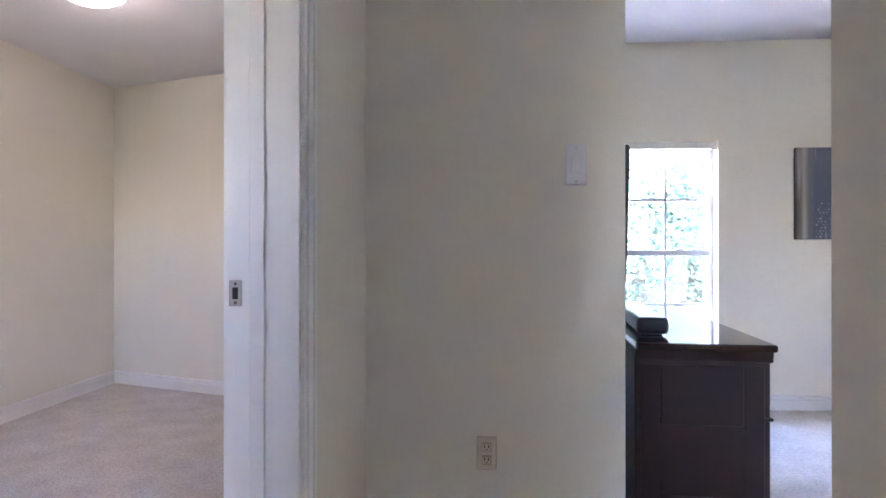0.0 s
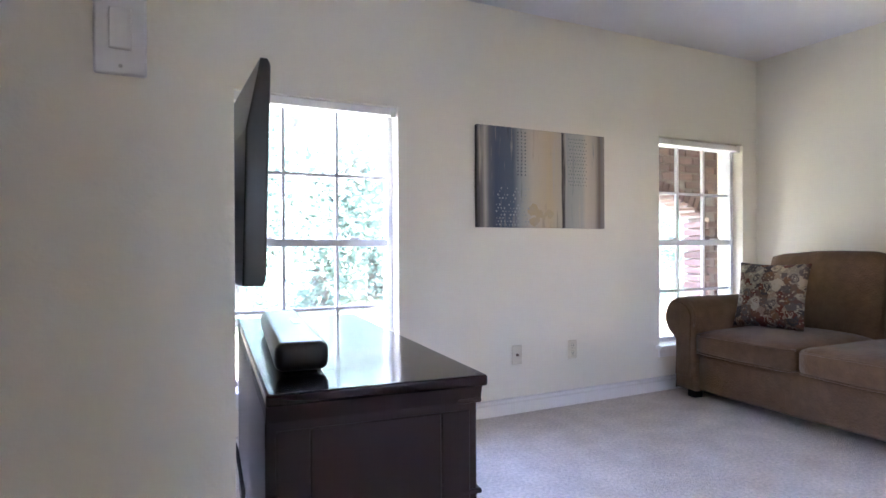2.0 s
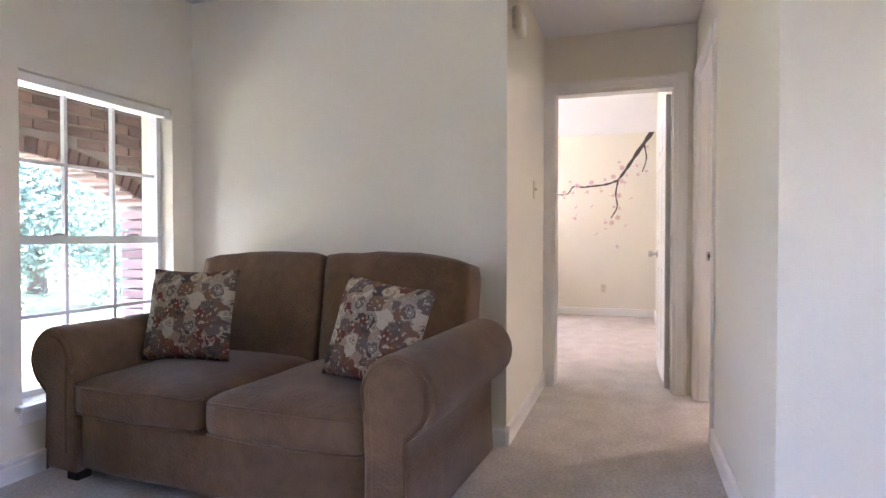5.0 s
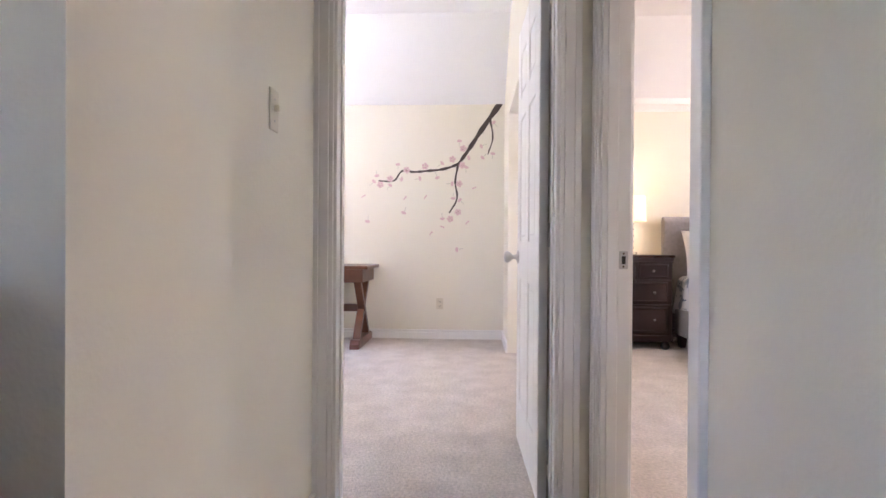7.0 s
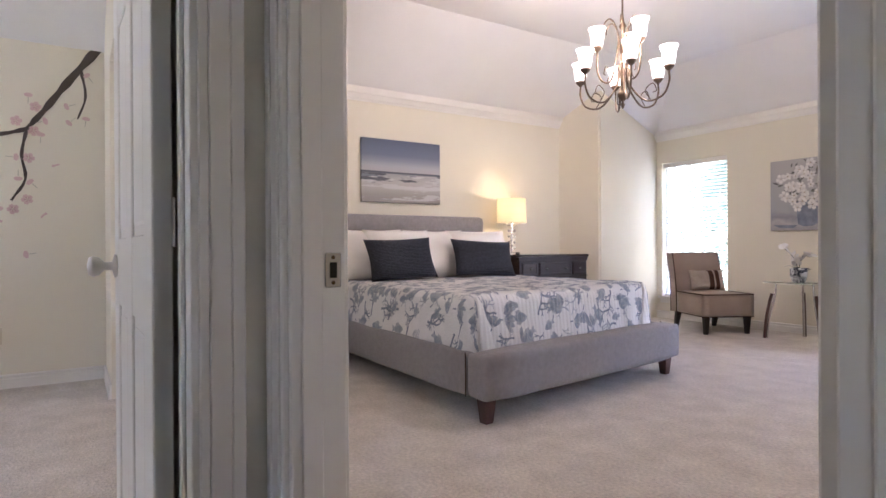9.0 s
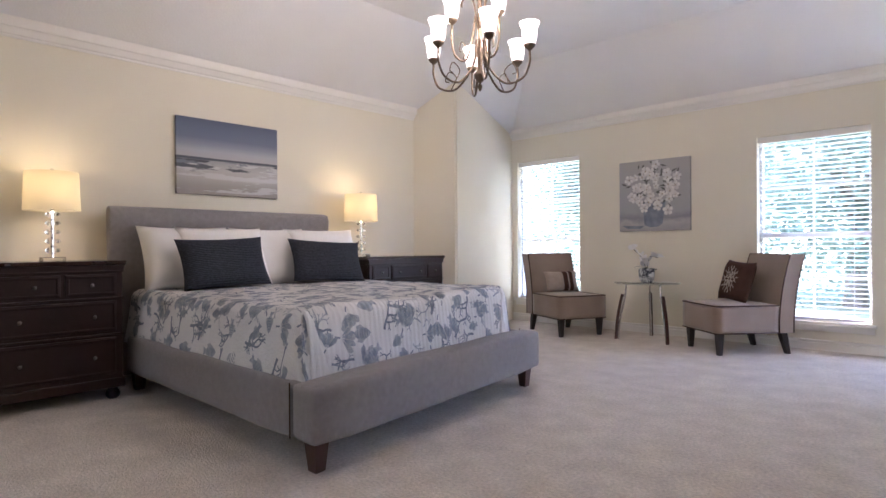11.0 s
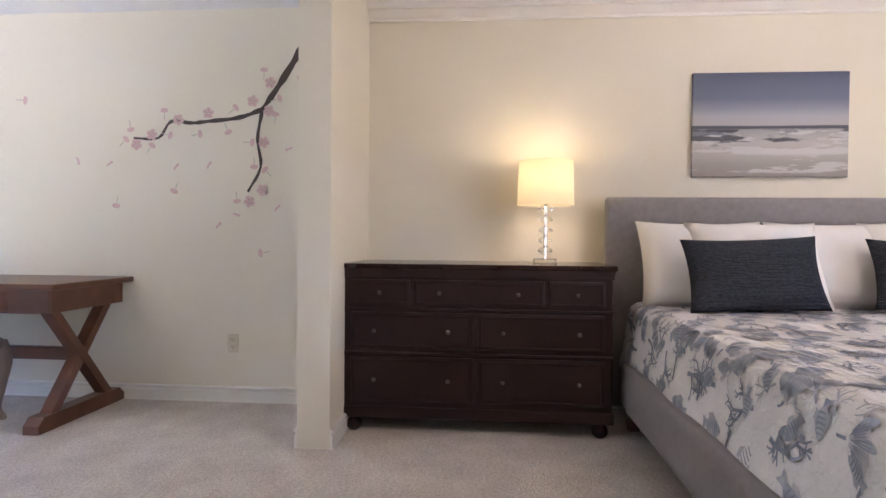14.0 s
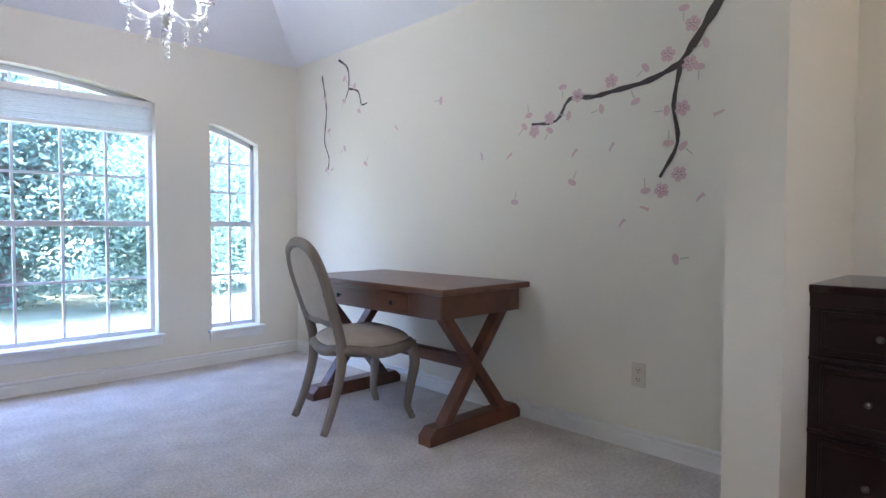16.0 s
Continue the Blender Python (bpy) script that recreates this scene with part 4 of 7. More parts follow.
def fabric_print(name, ground, tones, scale, rough=0.9):
    """Printed cloth: rings and petals in several tones over a ground colour."""
    m = bpy.data.materials.new(name)
    m.use_nodes = True
    nt = m.node_tree
    b = nt.nodes["Principled BSDF"]
    b.inputs["Roughness"].default_value, b.inputs["Specular IOR Level"].default_value = rough, 0.15
    tc = nt.nodes.new("ShaderNodeTexCoord")
    mp = nt.nodes.new("ShaderNodeMapping")
    mp.inputs["Scale"].default_value = (1, 0.25, 1)
    nt.links.new(tc.outputs["Object"], mp.inputs[0])
    warp = nt.nodes.new("ShaderNodeTexNoise")
    warp.inputs["Scale"].default_value = scale * 1.6
    mixv = nt.nodes.new("ShaderNodeMixRGB")
    mixv.inputs[0].default_value = 0.045
    nt.links.new(mp.outputs[0], warp.inputs["Vector"])
    nt.links.new(mp.outputs[0], mixv.inputs[1])
    nt.links.new(warp.outputs["Color"], mixv.inputs[2])
    vo = nt.nodes.new("ShaderNodeTexVoronoi")
    vo.inputs["Scale"].default_value = scale
    vo.inputs["Randomness"].default_value = 0.75
    nt.links.new(mixv.outputs[0], vo.inputs["Vector"])
    pick = nt.nodes.new("ShaderNodeValToRGB")
    pick.color_ramp.interpolation = "CONSTANT"
    for i, t in enumerate(tones):
        e = pick.color_ramp.elements[i] if i < 2 else pick.color_ramp.elements.new(i / len(tones))
        e.position, e.color = i / len(tones), (*t, 1)
    sep = nt.nodes.new("ShaderNodeSeparateColor")
    nt.links.new(vo.outputs["Color"], sep.inputs[0])
    nt.links.new(sep.outputs[0], pick.inputs[0])
    pick2 = nt.nodes.new("ShaderNodeValToRGB")
    pick2.color_ramp.interpolation = "CONSTANT"
    for i, t in enumerate(tones[::-1]):
        e = pick2.color_ramp.elements[i] if i < 2 else pick2.color_ramp.elements.new(i / len(tones))
        e.position, e.color = i / len(tones), (*t, 1)
    nt.links.new(sep.outputs[1], pick2.inputs[0])
    rings = nt.nodes.new("ShaderNodeValToRGB")
    rings.color_ramp.interpolation = "CONSTANT"
    for i, (p, v) in enumerate(((0.0, 0.0), (0.10, 1.0), (0.17, 0.35), (0.24, 1.0), (0.42, 0.5))):
        e = rings.color_ramp.elements[i] if i < 2 else rings.color_ramp.elements.new(p)
        e.position, e.color = p, (v, v, v, 1)
    sc = nt.nodes.new("ShaderNodeMath")
    sc.operation = "MULTIPLY"
    sc.inputs[1].default_value = 0.85
    nt.links.new(vo.outputs["Distance"], sc.inputs[0])
    nt.links.new(sc.outputs[0], rings.inputs[0])
    m1 = nt.nodes.new("ShaderNodeMixRGB")
    nt.links.new(rings.outputs[0], m1.inputs[0])
    nt.links.new(pick2.outputs[0], m1.inputs[1])
    nt.links.new(pick.outputs[0], m1.inputs[2])
    n2 = nt.nodes.new("ShaderNodeTexNoise")
    n2.inputs["Scale"].default_value = scale * 3.2
    nt.links.new(mp.outputs[0], n2.inputs["Vector"])
    r2 = nt.nodes.new("ShaderNodeValToRGB")
    r2.color_ramp.elements[0].position, r2.color_ramp.elements[1].position = 0.60, 0.63
    nt.links.new(n2.outputs[0], r2.inputs[0])
    m2 = nt.nodes.new("ShaderNodeMixRGB")
    m2.inputs[2].default_value = (*ground, 1)
    nt.links.new(r2.outputs[0], m2.inputs[0])
    nt.links.new(m1.outputs[0], m2.inputs[1])
    nt.links.new(m2.outputs[0], b.inputs["Base Color"])
    return m


M_FLORAL = fabric_print("floral_print", (0.34, 0.27, 0.18), [(0.38, 0.30, 0.20), (0.12, 0.035, 0.022), (0.115, 0.088, 0.070), (0.060, 0.044, 0.040), (0.38, 0.31, 0.22), (0.16, 0.08, 0.040)], 19)
sofa(pose(3.90, 2.437, 0, 0, 0, -93.5))


def throw_pillow(name, m, w, h, t, mat, label, category="pillow", group=""):
    p = part(name, pillow(w, h, t), mat, None, "", True)
    p.matrix_world = m
    return tagged(p, label, category, group)


throw_pillow("throw_pillow", pose(3.83, 2.90, 0.675, -14, 0, -82), 0.44, 0.43, 0.17, M_FLORAL, "floral print throw pillow in cream, rust and grey on the sofa", group="floral pillows")
throw_pillow("throw_pillow", pose(3.75, 1.92, 0.65, -17, 7, -103), 0.44, 0.43, 0.17, M_FLORAL, "floral print throw pillow leaning on the sofa arm", group="floral pillows")


# ---- paintings ----
def stack_ramp(nt, fac, stops, interp="LINEAR"):
    r = nt.nodes.new("ShaderNodeValToRGB")
    r.color_ramp.interpolation = interp
    for i, (p, c) in enumerate(stops):
        e = r.color_ramp.elements[i] if i < 2 else r.color_ramp.elements.new(p)
        e.position, e.color = p, (*c, 1)
    nt.links.new(fac, r.inputs[0])
    return r.outputs[0]


def painted(name, axis, size, stops, wobble, streak, blotch=None, rough=0.75, bands=(), soft=0.03):
    """Brushed paint: bands along one axis, torn by stretched noise, with a second tone in blotches."""
    m = bpy.data.materials.new(name)
    m.use_nodes = True
    nt = m.node_tree
    b = nt.nodes["Principled BSDF"]
    b.inputs["Roughness"].default_value, b.inputs["Specular IOR Level"].default_value = rough, 0.2
    tc = nt.nodes.new("ShaderNodeTexCoord")
    sep = nt.nodes.new("ShaderNodeSeparateXYZ")
    nt.links.new(tc.outputs["Object"], sep.inputs[0])
    mp = nt.nodes.new("ShaderNodeMapping")
    mp.inputs["Scale"].default_value = streak
    nt.links.new(tc.outputs["Object"], mp.inputs[0])
    nz = nt.nodes.new("ShaderNodeTexNoise")
    nz.inputs["Scale"].default_value, nz.inputs["Detail"].default_value, nz.inputs["Roughness"].default_value = 6.0, 9.0, 0.65
    nt.links.new(mp.outputs[0], nz.inputs["Vector"])
    mr = nt.nodes.new("ShaderNodeMapRange")
    mr.inputs[1].default_value, mr.inputs[2].default_value = -size / 2, size / 2
    nt.links.new(sep.outputs[axis], mr.inputs[0])
    sh = nt.nodes.new("ShaderNodeMath")
    sh.operation = "MULTIPLY_ADD"
    sh.inputs[1].default_value = wobble
    nt.links.new(nz.outputs[0], sh.inputs[0])
    off = nt.nodes.new("ShaderNodeMath")
    off.operation = "SUBTRACT"
    off.inputs[1].default_value = wobble * 0.5
    nt.links.new(mr.outputs[0], off.inputs[0])
    nt.links.new(off.outputs[0], sh.inputs[2])
    col = stack_ramp(nt, sh.outputs[0], stops)
    if blotch:
        n2 = nt.nodes.new("ShaderNodeTexNoise")
        n2.inputs["Scale"].default_value, n2.inputs["Detail"].default_value = blotch[1], 8.0
        nt.links.new(mp.outputs[0] if blotch[3] else tc.outputs["Object"], n2.inputs["Vector"])
        f = stack_ramp(nt, n2.outputs[0], [(blotch[2], (0, 0, 0)), (blotch[2] + 0.12, (0.75, 0.75, 0.75))])
        mx = nt.nodes.new("ShaderNodeMixRGB")
        mx.inputs[2].default_value = (*blotch[0], 1)
        nt.links.new(f, mx.inputs[0])
        nt.links.new(col, mx.inputs[1])
        col = mx.outputs[0]
    for tone, scale, at, lo, hi, seed in bands:
        mp2 = nt.nodes.new("ShaderNodeMapping")
        mp2.inputs["Scale"].default_value, mp2.inputs["Location"].default_value = streak, (seed, seed, seed)
        nt.links.new(tc.outputs["Object"], mp2.inputs[0])
        n3 = nt.nodes.new("ShaderNodeTexNoise")
        n3.inputs["Scale"].default_value, n3.inputs["Detail"].default_value, n3.inputs["Roughness"].default_value = scale, 6.0, 0.6
        nt.links.new(mp2.outputs[0], n3.inputs["Vector"])
        f3 = stack_ramp(nt, n3.outputs[0], [(at, (0, 0, 0)), (at + soft, (0.9, 0.9, 0.9))])
        g3 = stack_ramp(nt, mr.outputs[0], [(lo, (0, 0, 0)), (lo + 0.02, (1, 1, 1)), (hi - 0.02, (1, 1, 1)), (hi, (0, 0, 0))])
        mul = nt.nodes.new("ShaderNodeMixRGB")
        mul.blend_type, mul.inputs[0].default_value = "MULTIPLY", 1.0
        nt.links.new(f3, mul.inputs[1])
        nt.links.new(g3, mul.inputs[2])
        mx = nt.nodes.new("ShaderNodeMixRGB")
        mx.inputs[2].default_value = (*tone, 1)
        nt.links.new(mul.outputs[0], mx.inputs[0])
        nt.links.new(col, mx.inputs[1])
        col = mx.outputs[0]
    nt.links.new(col, b.inputs["Base Color"])
    bp = nt.nodes.new("ShaderNodeBump")
    bp.inputs["Strength"].default_value, bp.inputs["Distance"].default_value = 0.3, 0.004
    nt.links.new(nz.outputs[0], bp.inputs["Height"])
    nt.links.new(bp.outputs[0], b.inputs["Normal"])
    return m


def canvas(name, m, w, h, mat, label, t=0.032):
    c = empty(name, m, label, "painting")
    part("canvas", box(-w / 2, -t, -h / 2, w / 2, -0.003, h / 2, 0.004, 2), mat, c)
    for z in (-h / 2 + 0.02, h / 2 - 0.05):
        part("stretcher", box(-w / 2 + 0.02, -0.0028, z, w / 2 - 0.02, -0.0008, z + 0.03), M_LINEN, c)
    return c


def flat_shape(bm, pts, y):
    bm.faces.new([bm.verts.new((x, y, z)) for x, z in pts])


M_ABS = painted("abstract_band_paint", 0, 0.95, [(0.0, (0.06, 0.055, 0.055)), (0.035, (0.20, 0.18, 0.16)), (0.055, (0.44, 0.40, 0.33)), (0.085, (0.15, 0.155, 0.165)), (0.13, (0.085, 0.11, 0.15)),
                                                (0.26, (0.11, 0.14, 0.175)), (0.31, (0.33, 0.35, 0.33)), (0.40, (0.52, 0.47, 0.37)), (0.54, (0.52, 0.42, 0.27)),
                                                (0.632, (0.47, 0.42, 0.33)), (0.640, (0.05, 0.045, 0.045)), (0.656, (0.07, 0.065, 0.065)), (0.668, (0.33, 0.34, 0.32)), (0.80, (0.40, 0.40, 0.36)),
                                                (0.84, (0.54, 0.48, 0.38)), (0.91, (0.46, 0.40, 0.32)), (0.95, (0.17, 0.14, 0.12)), (1.0, (0.30, 0.27, 0.23))],
                0.035, (2.6, 1.0, 0.22), ((0.46, 0.42, 0.35), 8.0, 0.60, True), 0.75,
                [((0.40, 0.38, 0.34), 20.0, 0.60, 0.06, 0.36, 2.2), ((0.05, 0.055, 0.07), 11.0, 0.60, 0.02, 0.34, 6.1), ((0.30, 0.26, 0.20), 13.0, 0.60, 0.36, 0.66, 4.4), ((0.20, 0.22, 0.24), 12.0, 0.60, 0.64, 0.98, 8.3)], 0.16)
abst = canvas("abstract_painting", pose(2.449, N0, 1.405), 0.948, 0.592, M_ABS, "abstract canvas of vertical blue, cream and ochre bands")
M_DOTP = material("pale_paint_dots", (0.36, 0.38, 0.37), 0.8)
M_DOTD = material("dark_paint_dots", (0.12, 0.14, 0.16), 0.8)
M_OCHRE = material("ochre_paint", (0.46, 0.36, 0.20), 0.8, second=(0.44, 0.37, 0.26), scale=25)
rng = random.Random(4)
bm = bmesh.new()
for i in range(11):
    for k in range(12):
        x, z, r = -0.345 + i * 0.0215 + (k % 2) * 0.0107, -0.28 + k * 0.0195, 0.0035 + 0.0045 * rng.random()
        if rng.random() < 0.95 - 0.06 * k:
            flat_shape(bm, [(x - r, z - 0.3 * r), (x + 0.3 * r, z - r), (x + r, z + 0.4 * r), (x - 0.4 * r, z + r)], -0.0336)
tagged(part("pale_spots", bm, M_DOTP, abst), kind="stuff")
bm = bmesh.new()
for i in range(3):
    for k in range(13):
        x, z, r = -0.195 + i * 0.026, 0.27 - k * 0.021, 0.0055
        flat_shape(bm, [(x + r * math.cos(a * 1.05), z + r * math.sin(a * 1.05)) for a in range(6)], -0.0337)
for i in range(7):
    for k in range(14):
        x, z, r = 0.185 + i * 0.021 + (k % 2) * 0.010, 0.26 - k * 0.022, 0.0045
        flat_shape(bm, [(x - r, z), (x, z - r), (x + r, z), (x, z + r)], -0.0337)
tagged(part("dark_dots", bm, M_DOTD, abst), kind="stuff")
bm = bmesh.new()
for i in range(12):
    x, z, r = -0.06 + rng.gauss(0, 0.04), -0.22 + rng.gauss(0, 0.03), 0.012 + 0.02 * rng.random()
    flat_shape(bm, [(x + r * (0.6 + 0.6 * rng.random()) * math.cos(a * 0.7), z + r * (0.6 + 0.6 * rng.random()) * math.sin(a * 0.7)) for a in range(9)], -0.0334 - i * 0.00004)
part("ochre_patch", bm, M_OCHRE, abst)

M_SEA = painted("stormy_sea_paint", 2, 0.6, [(0.0, (0.33, 0.305, 0.28)), (0.12, (0.38, 0.355, 0.33)), (0.22, (0.47, 0.45, 0.43)), (0.32, (0.50, 0.485, 0.47)), (0.40, (0.44, 0.435, 0.43)),
                                             (0.458, (0.36, 0.36, 0.37)), (0.466, (0.095, 0.10, 0.125)), (0.488, (0.13, 0.14, 0.165)), (0.496, (0.47, 0.455, 0.47)),
                                             (0.58, (0.44, 0.445, 0.49)), (0.66, (0.29, 0.315, 0.39)), (0.75, (0.185, 0.21, 0.29)), (1.0, (0.125, 0.145, 0.215))],
                0.035, (0.22, 1.0, 1.4), None, 0.75, [((0.60, 0.595, 0.59), 9.0, 0.50, 0.20, 0.45, 1.7), ((0.075, 0.08, 0.10), 8.0, 0.53, 0.28, 0.47, 5.3),
                                                      ((0.22, 0.235, 0.27), 14.0, 0.56, 0.36, 0.47, 9.1), ((0.56, 0.55, 0.54), 12.0, 0.60, 0.02, 0.22, 3.9), ((0.22, 0.20, 0.19), 13.0, 0.63, 0.08, 0.26, 7.7)])
canvas("seascape_painting", pose(BE, -1.855, 1.695, 0, 0, -90), 0.875, 0.61, M_SEA, "grey seascape canvas with breaking waves above the headboard")

M_FLOBG = painted("pale_grey_wash", 2, 0.78, [(0.0, (0.36, 0.345, 0.35)), (0.12, (0.46, 0.44, 0.44)), (0.18, (0.28, 0.28, 0.31)), (0.28, (0.39, 0.39, 0.41)), (1.0, (0.45, 0.43, 0.42))],
                  0.25, (0.6, 1, 0.8), ((0.33, 0.33, 0.36), 2.5, 0.58, False))
flo = canvas("flower_painting", pose(7.865, BS, 1.50, 0, 0, 180), 0.79, 0.77, M_FLOBG, "canvas of white flowers in a blue-grey vase on a cream wall")
M_PVASE = material("blue_grey_paint", (0.13, 0.155, 0.21), 0.8, second=(0.27, 0.30, 0.36), scale=12)
M_PLEAF = material("grey_green_paint", (0.15, 0.15, 0.14), 0.8, second=(0.08, 0.08, 0.085), scale=20)
M_PWHITE = material("white_paint_petals", (0.78, 0.76, 0.73), 0.8, second=(0.58, 0.56, 0.55), scale=22, amount=0.3)
M_PYEL = material("ochre_paint_centres", (0.38, 0.30, 0.16), 0.8)
bm = bmesh.new()
flat_shape(bm, [(-0.125, -0.06), (-0.10, -0.32), (-0.04, -0.345), (0.05, -0.34), (0.10, -0.31), (0.135, -0.06)], -0.0332)
flat_shape(bm, [(-0.36, -0.32), (-0.11, -0.33), (-0.15, -0.36), (-0.30, -0.355)], -0.0331)
part("painted_vase", bm, M_PVASE, flo)
leafbm, petbm, cenbm = bmesh.new(), bmesh.new(), bmesh.new()
for i in range(70):
    a, r = rng.random() * 6.28, 0.30 * math.sqrt(rng.random())
    x, z, d, l = r * math.cos(a), 0.10 + r * 0.8 * math.sin(a), rng.random() * 6.28, 0.03 + 0.03 * rng.random()
    flat_shape(leafbm, [(x, z), (x + l * math.cos(d) - 0.01 * math.sin(d), z + l * math.sin(d) + 0.01 * math.cos(d)), (x + 1.8 * l * math.cos(d), z + 1.8 * l * math.sin(d)),
                        (x + l * math.cos(d) + 0.01 * math.sin(d), z + l * math.sin(d) - 0.01 * math.cos(d))], -0.0334 - i * 0.00002)
for i in range(34):
    a, r = i * 2.4, 0.29 * math.sqrt((i + 0.5) / 34)
    x, z, s = r * math.cos(a) + rng.gauss(0, 0.02), 0.08 + r * 0.85 * math.sin(a) + rng.gauss(0, 0.02), 0.032 + 0.022 * rng.random()
    turn = rng.random() * 6
    for k in range(5):
        d = turn + k * 1.257
        flat_shape(petbm, [(x + s * q * math.cos(d + e), z + s * q * math.sin(d + e)) for q, e in ((0.1, 0), (0.7, -0.62), (1.05, -0.35), (1.12, 0.1), (0.95, 0.45), (0.6, 0.6))],
                   -0.0350 - i * 0.00006 - k * 0.00001)
    flat_shape(cenbm, [(x + 0.007 * math.cos(k), z + 0.007 * math.sin(k)) for k in range(6)], -0.0374)
tagged(part("painted_leaves", leafbm, M_PLEAF, flo), kind="stuff")
tagged(part("painted_petals", petbm, M_PWHITE, flo), kind="stuff")
tagged(part("painted_centres", cenbm, M_PYEL, flo), kind="stuff")


# ---- bed ----
BED = pose(8.54, -1.86, 0) @ Matrix.Translation((-8.4, 1.93, 0))


FRAME = BED @ Matrix.Translation((0, -0.07, 0))


def slant(x, y):
    """Shift along x that turns the foot end of the bed a few degrees out of square with the wall."""
    return -0.145 * y * max(0.0, min(1.0, (1.0 - x) / 2.27))


def slanted(bm):
    for v in bm.verts:
        v.co.x += slant(v.co.x, v.co.y)
    return bm


def bed():
    b = empty("upholstered_bed", FRAME @ pose(8.4, -1.93, 0), "king bed frame in grey woven upholstery with a rolled headboard", "bed")
    foot, head, hw = 7.13 - 8.4, 9.40 - 8.4, 1.0
    part("footboard", slanted(cushion_block(foot, -hw, 0.125, foot + 0.19, hw, 0.385, 0.04, 0.0)), M_BEDFAB, b, "", True)
    for s in (-1, 1):
        y0, y1 = sorted((s * hw, s * (hw - 0.09)))
        part("side_rail", slanted(cushion_block(foot + 0.192, y0, 0.125, head - 0.14, y1, 0.375, 0.03, 0.0)), M_BEDFAB, b, "", True)
    part("slat_deck", slanted(box(foot + 0.19, -hw + 0.09, 0.20, head, hw - 0.09, 0.25)), M_LEG, b)
    prof = [(0.0, 0.06), (0.10, 0.06), (0.115, 0.60), (0.10, 0.95), (0.075, 1.12), (0.07, 1.20), (0.085, 1.245), (0.13, 1.262), (0.165, 1.25), (0.178, 1.215),
            (0.165, 0.90), (0.16, 0.06)]
    hb = prism([(head - 0.02 + x, z) for x, z in prof[1:]], -0.79, 1.03, None, 0.015)
    part("headboard", hb, M_BEDFAB, b, "", True)
    for sx, sy in ((foot + 0.10, 1), (foot + 0.10, -1), (head - 0.15, 1), (head - 0.15, -1)):
        lm = slanted(lathe([(0, 0), (0.038, 0), (0.056, 0.128), (0, 0.128)], 4, pose(sx, sy * (hw - 0.08), 0, 0, 0, 45)))
        part("leg", lm, M_LEGRED, b, "tapered walnut leg")
    for s in (-1, 1):
        part("seam", slanted(box(foot + 0.1885, s * hw - 0.004, 0.135, foot + 0.1925, s * hw + 0.0005, 0.375)), M_PIPING, b)
    mat = slanted(cushion_block(foot + 0.30, -hw + 0.21, 0.25, head - 0.02, hw - 0.21, 0.57, 0.05, 0.01))
    mt = tagged(part("mattress", mat, M_WHITEFAB, None, "", True), "thick white mattress under a printed quilt", "mattress")
    mt.matrix_world = FRAME @ pose(8.4, -1.93, 0)
    return b


bed()

# quilt: a cloth whose flat top turns down over the mattress along all its free edges
QX0, QX1, QY0, QY1 = 7.445, 9.36, -2.79, -1.07
Q_BEND = 0.072
Q_LEN = 0.40


def quilt_point(u, v, lift=0.0):
    """Place of the cloth point that lies u, v metres along the unrolled cloth."""
    sx = min(0.0, u - QX0)
    sy = (v - QY1) if v > QY1 else (v - QY0 if v < QY0 else 0.0)
    x, y = max(QX0, u), max(QY0, min(QY1, v))
    s = min(math.hypot(sx, sy), Q_LEN)
    top = 0.672 + 0.010 * noise.noise((u * 2.2, v * 2.2, 0.5)) + 0.004 * noise.noise((u * 7, v * 7, 2.0))
    n = Vector((0, 0, 1))
    if s > 0:
        d = Vector((sx, sy, 0)).normalized()
        a = min(s / Q_BEND, math.pi / 2)
        fall = max(0.0, s - Q_BEND * math.pi / 2)
        ripple = 0.010 * math.sin(9 * (u - v)) * fall / Q_LEN
        out, z = Q_BEND * math.sin(a) + 0.14 * fall + ripple, top - Q_BEND * (1 - math.cos(a)) - 0.985 * fall
        p = Vector((x, y, z)) + d * out
        n = (Vector((0, 0, 1)) * math.cos(a) + d * math.sin(a)).normalized()
    else:
        p = Vector((x, y, top))
    p.x += slant(p.x - 8.4, p.y + 1.93)
    return p + n * lift


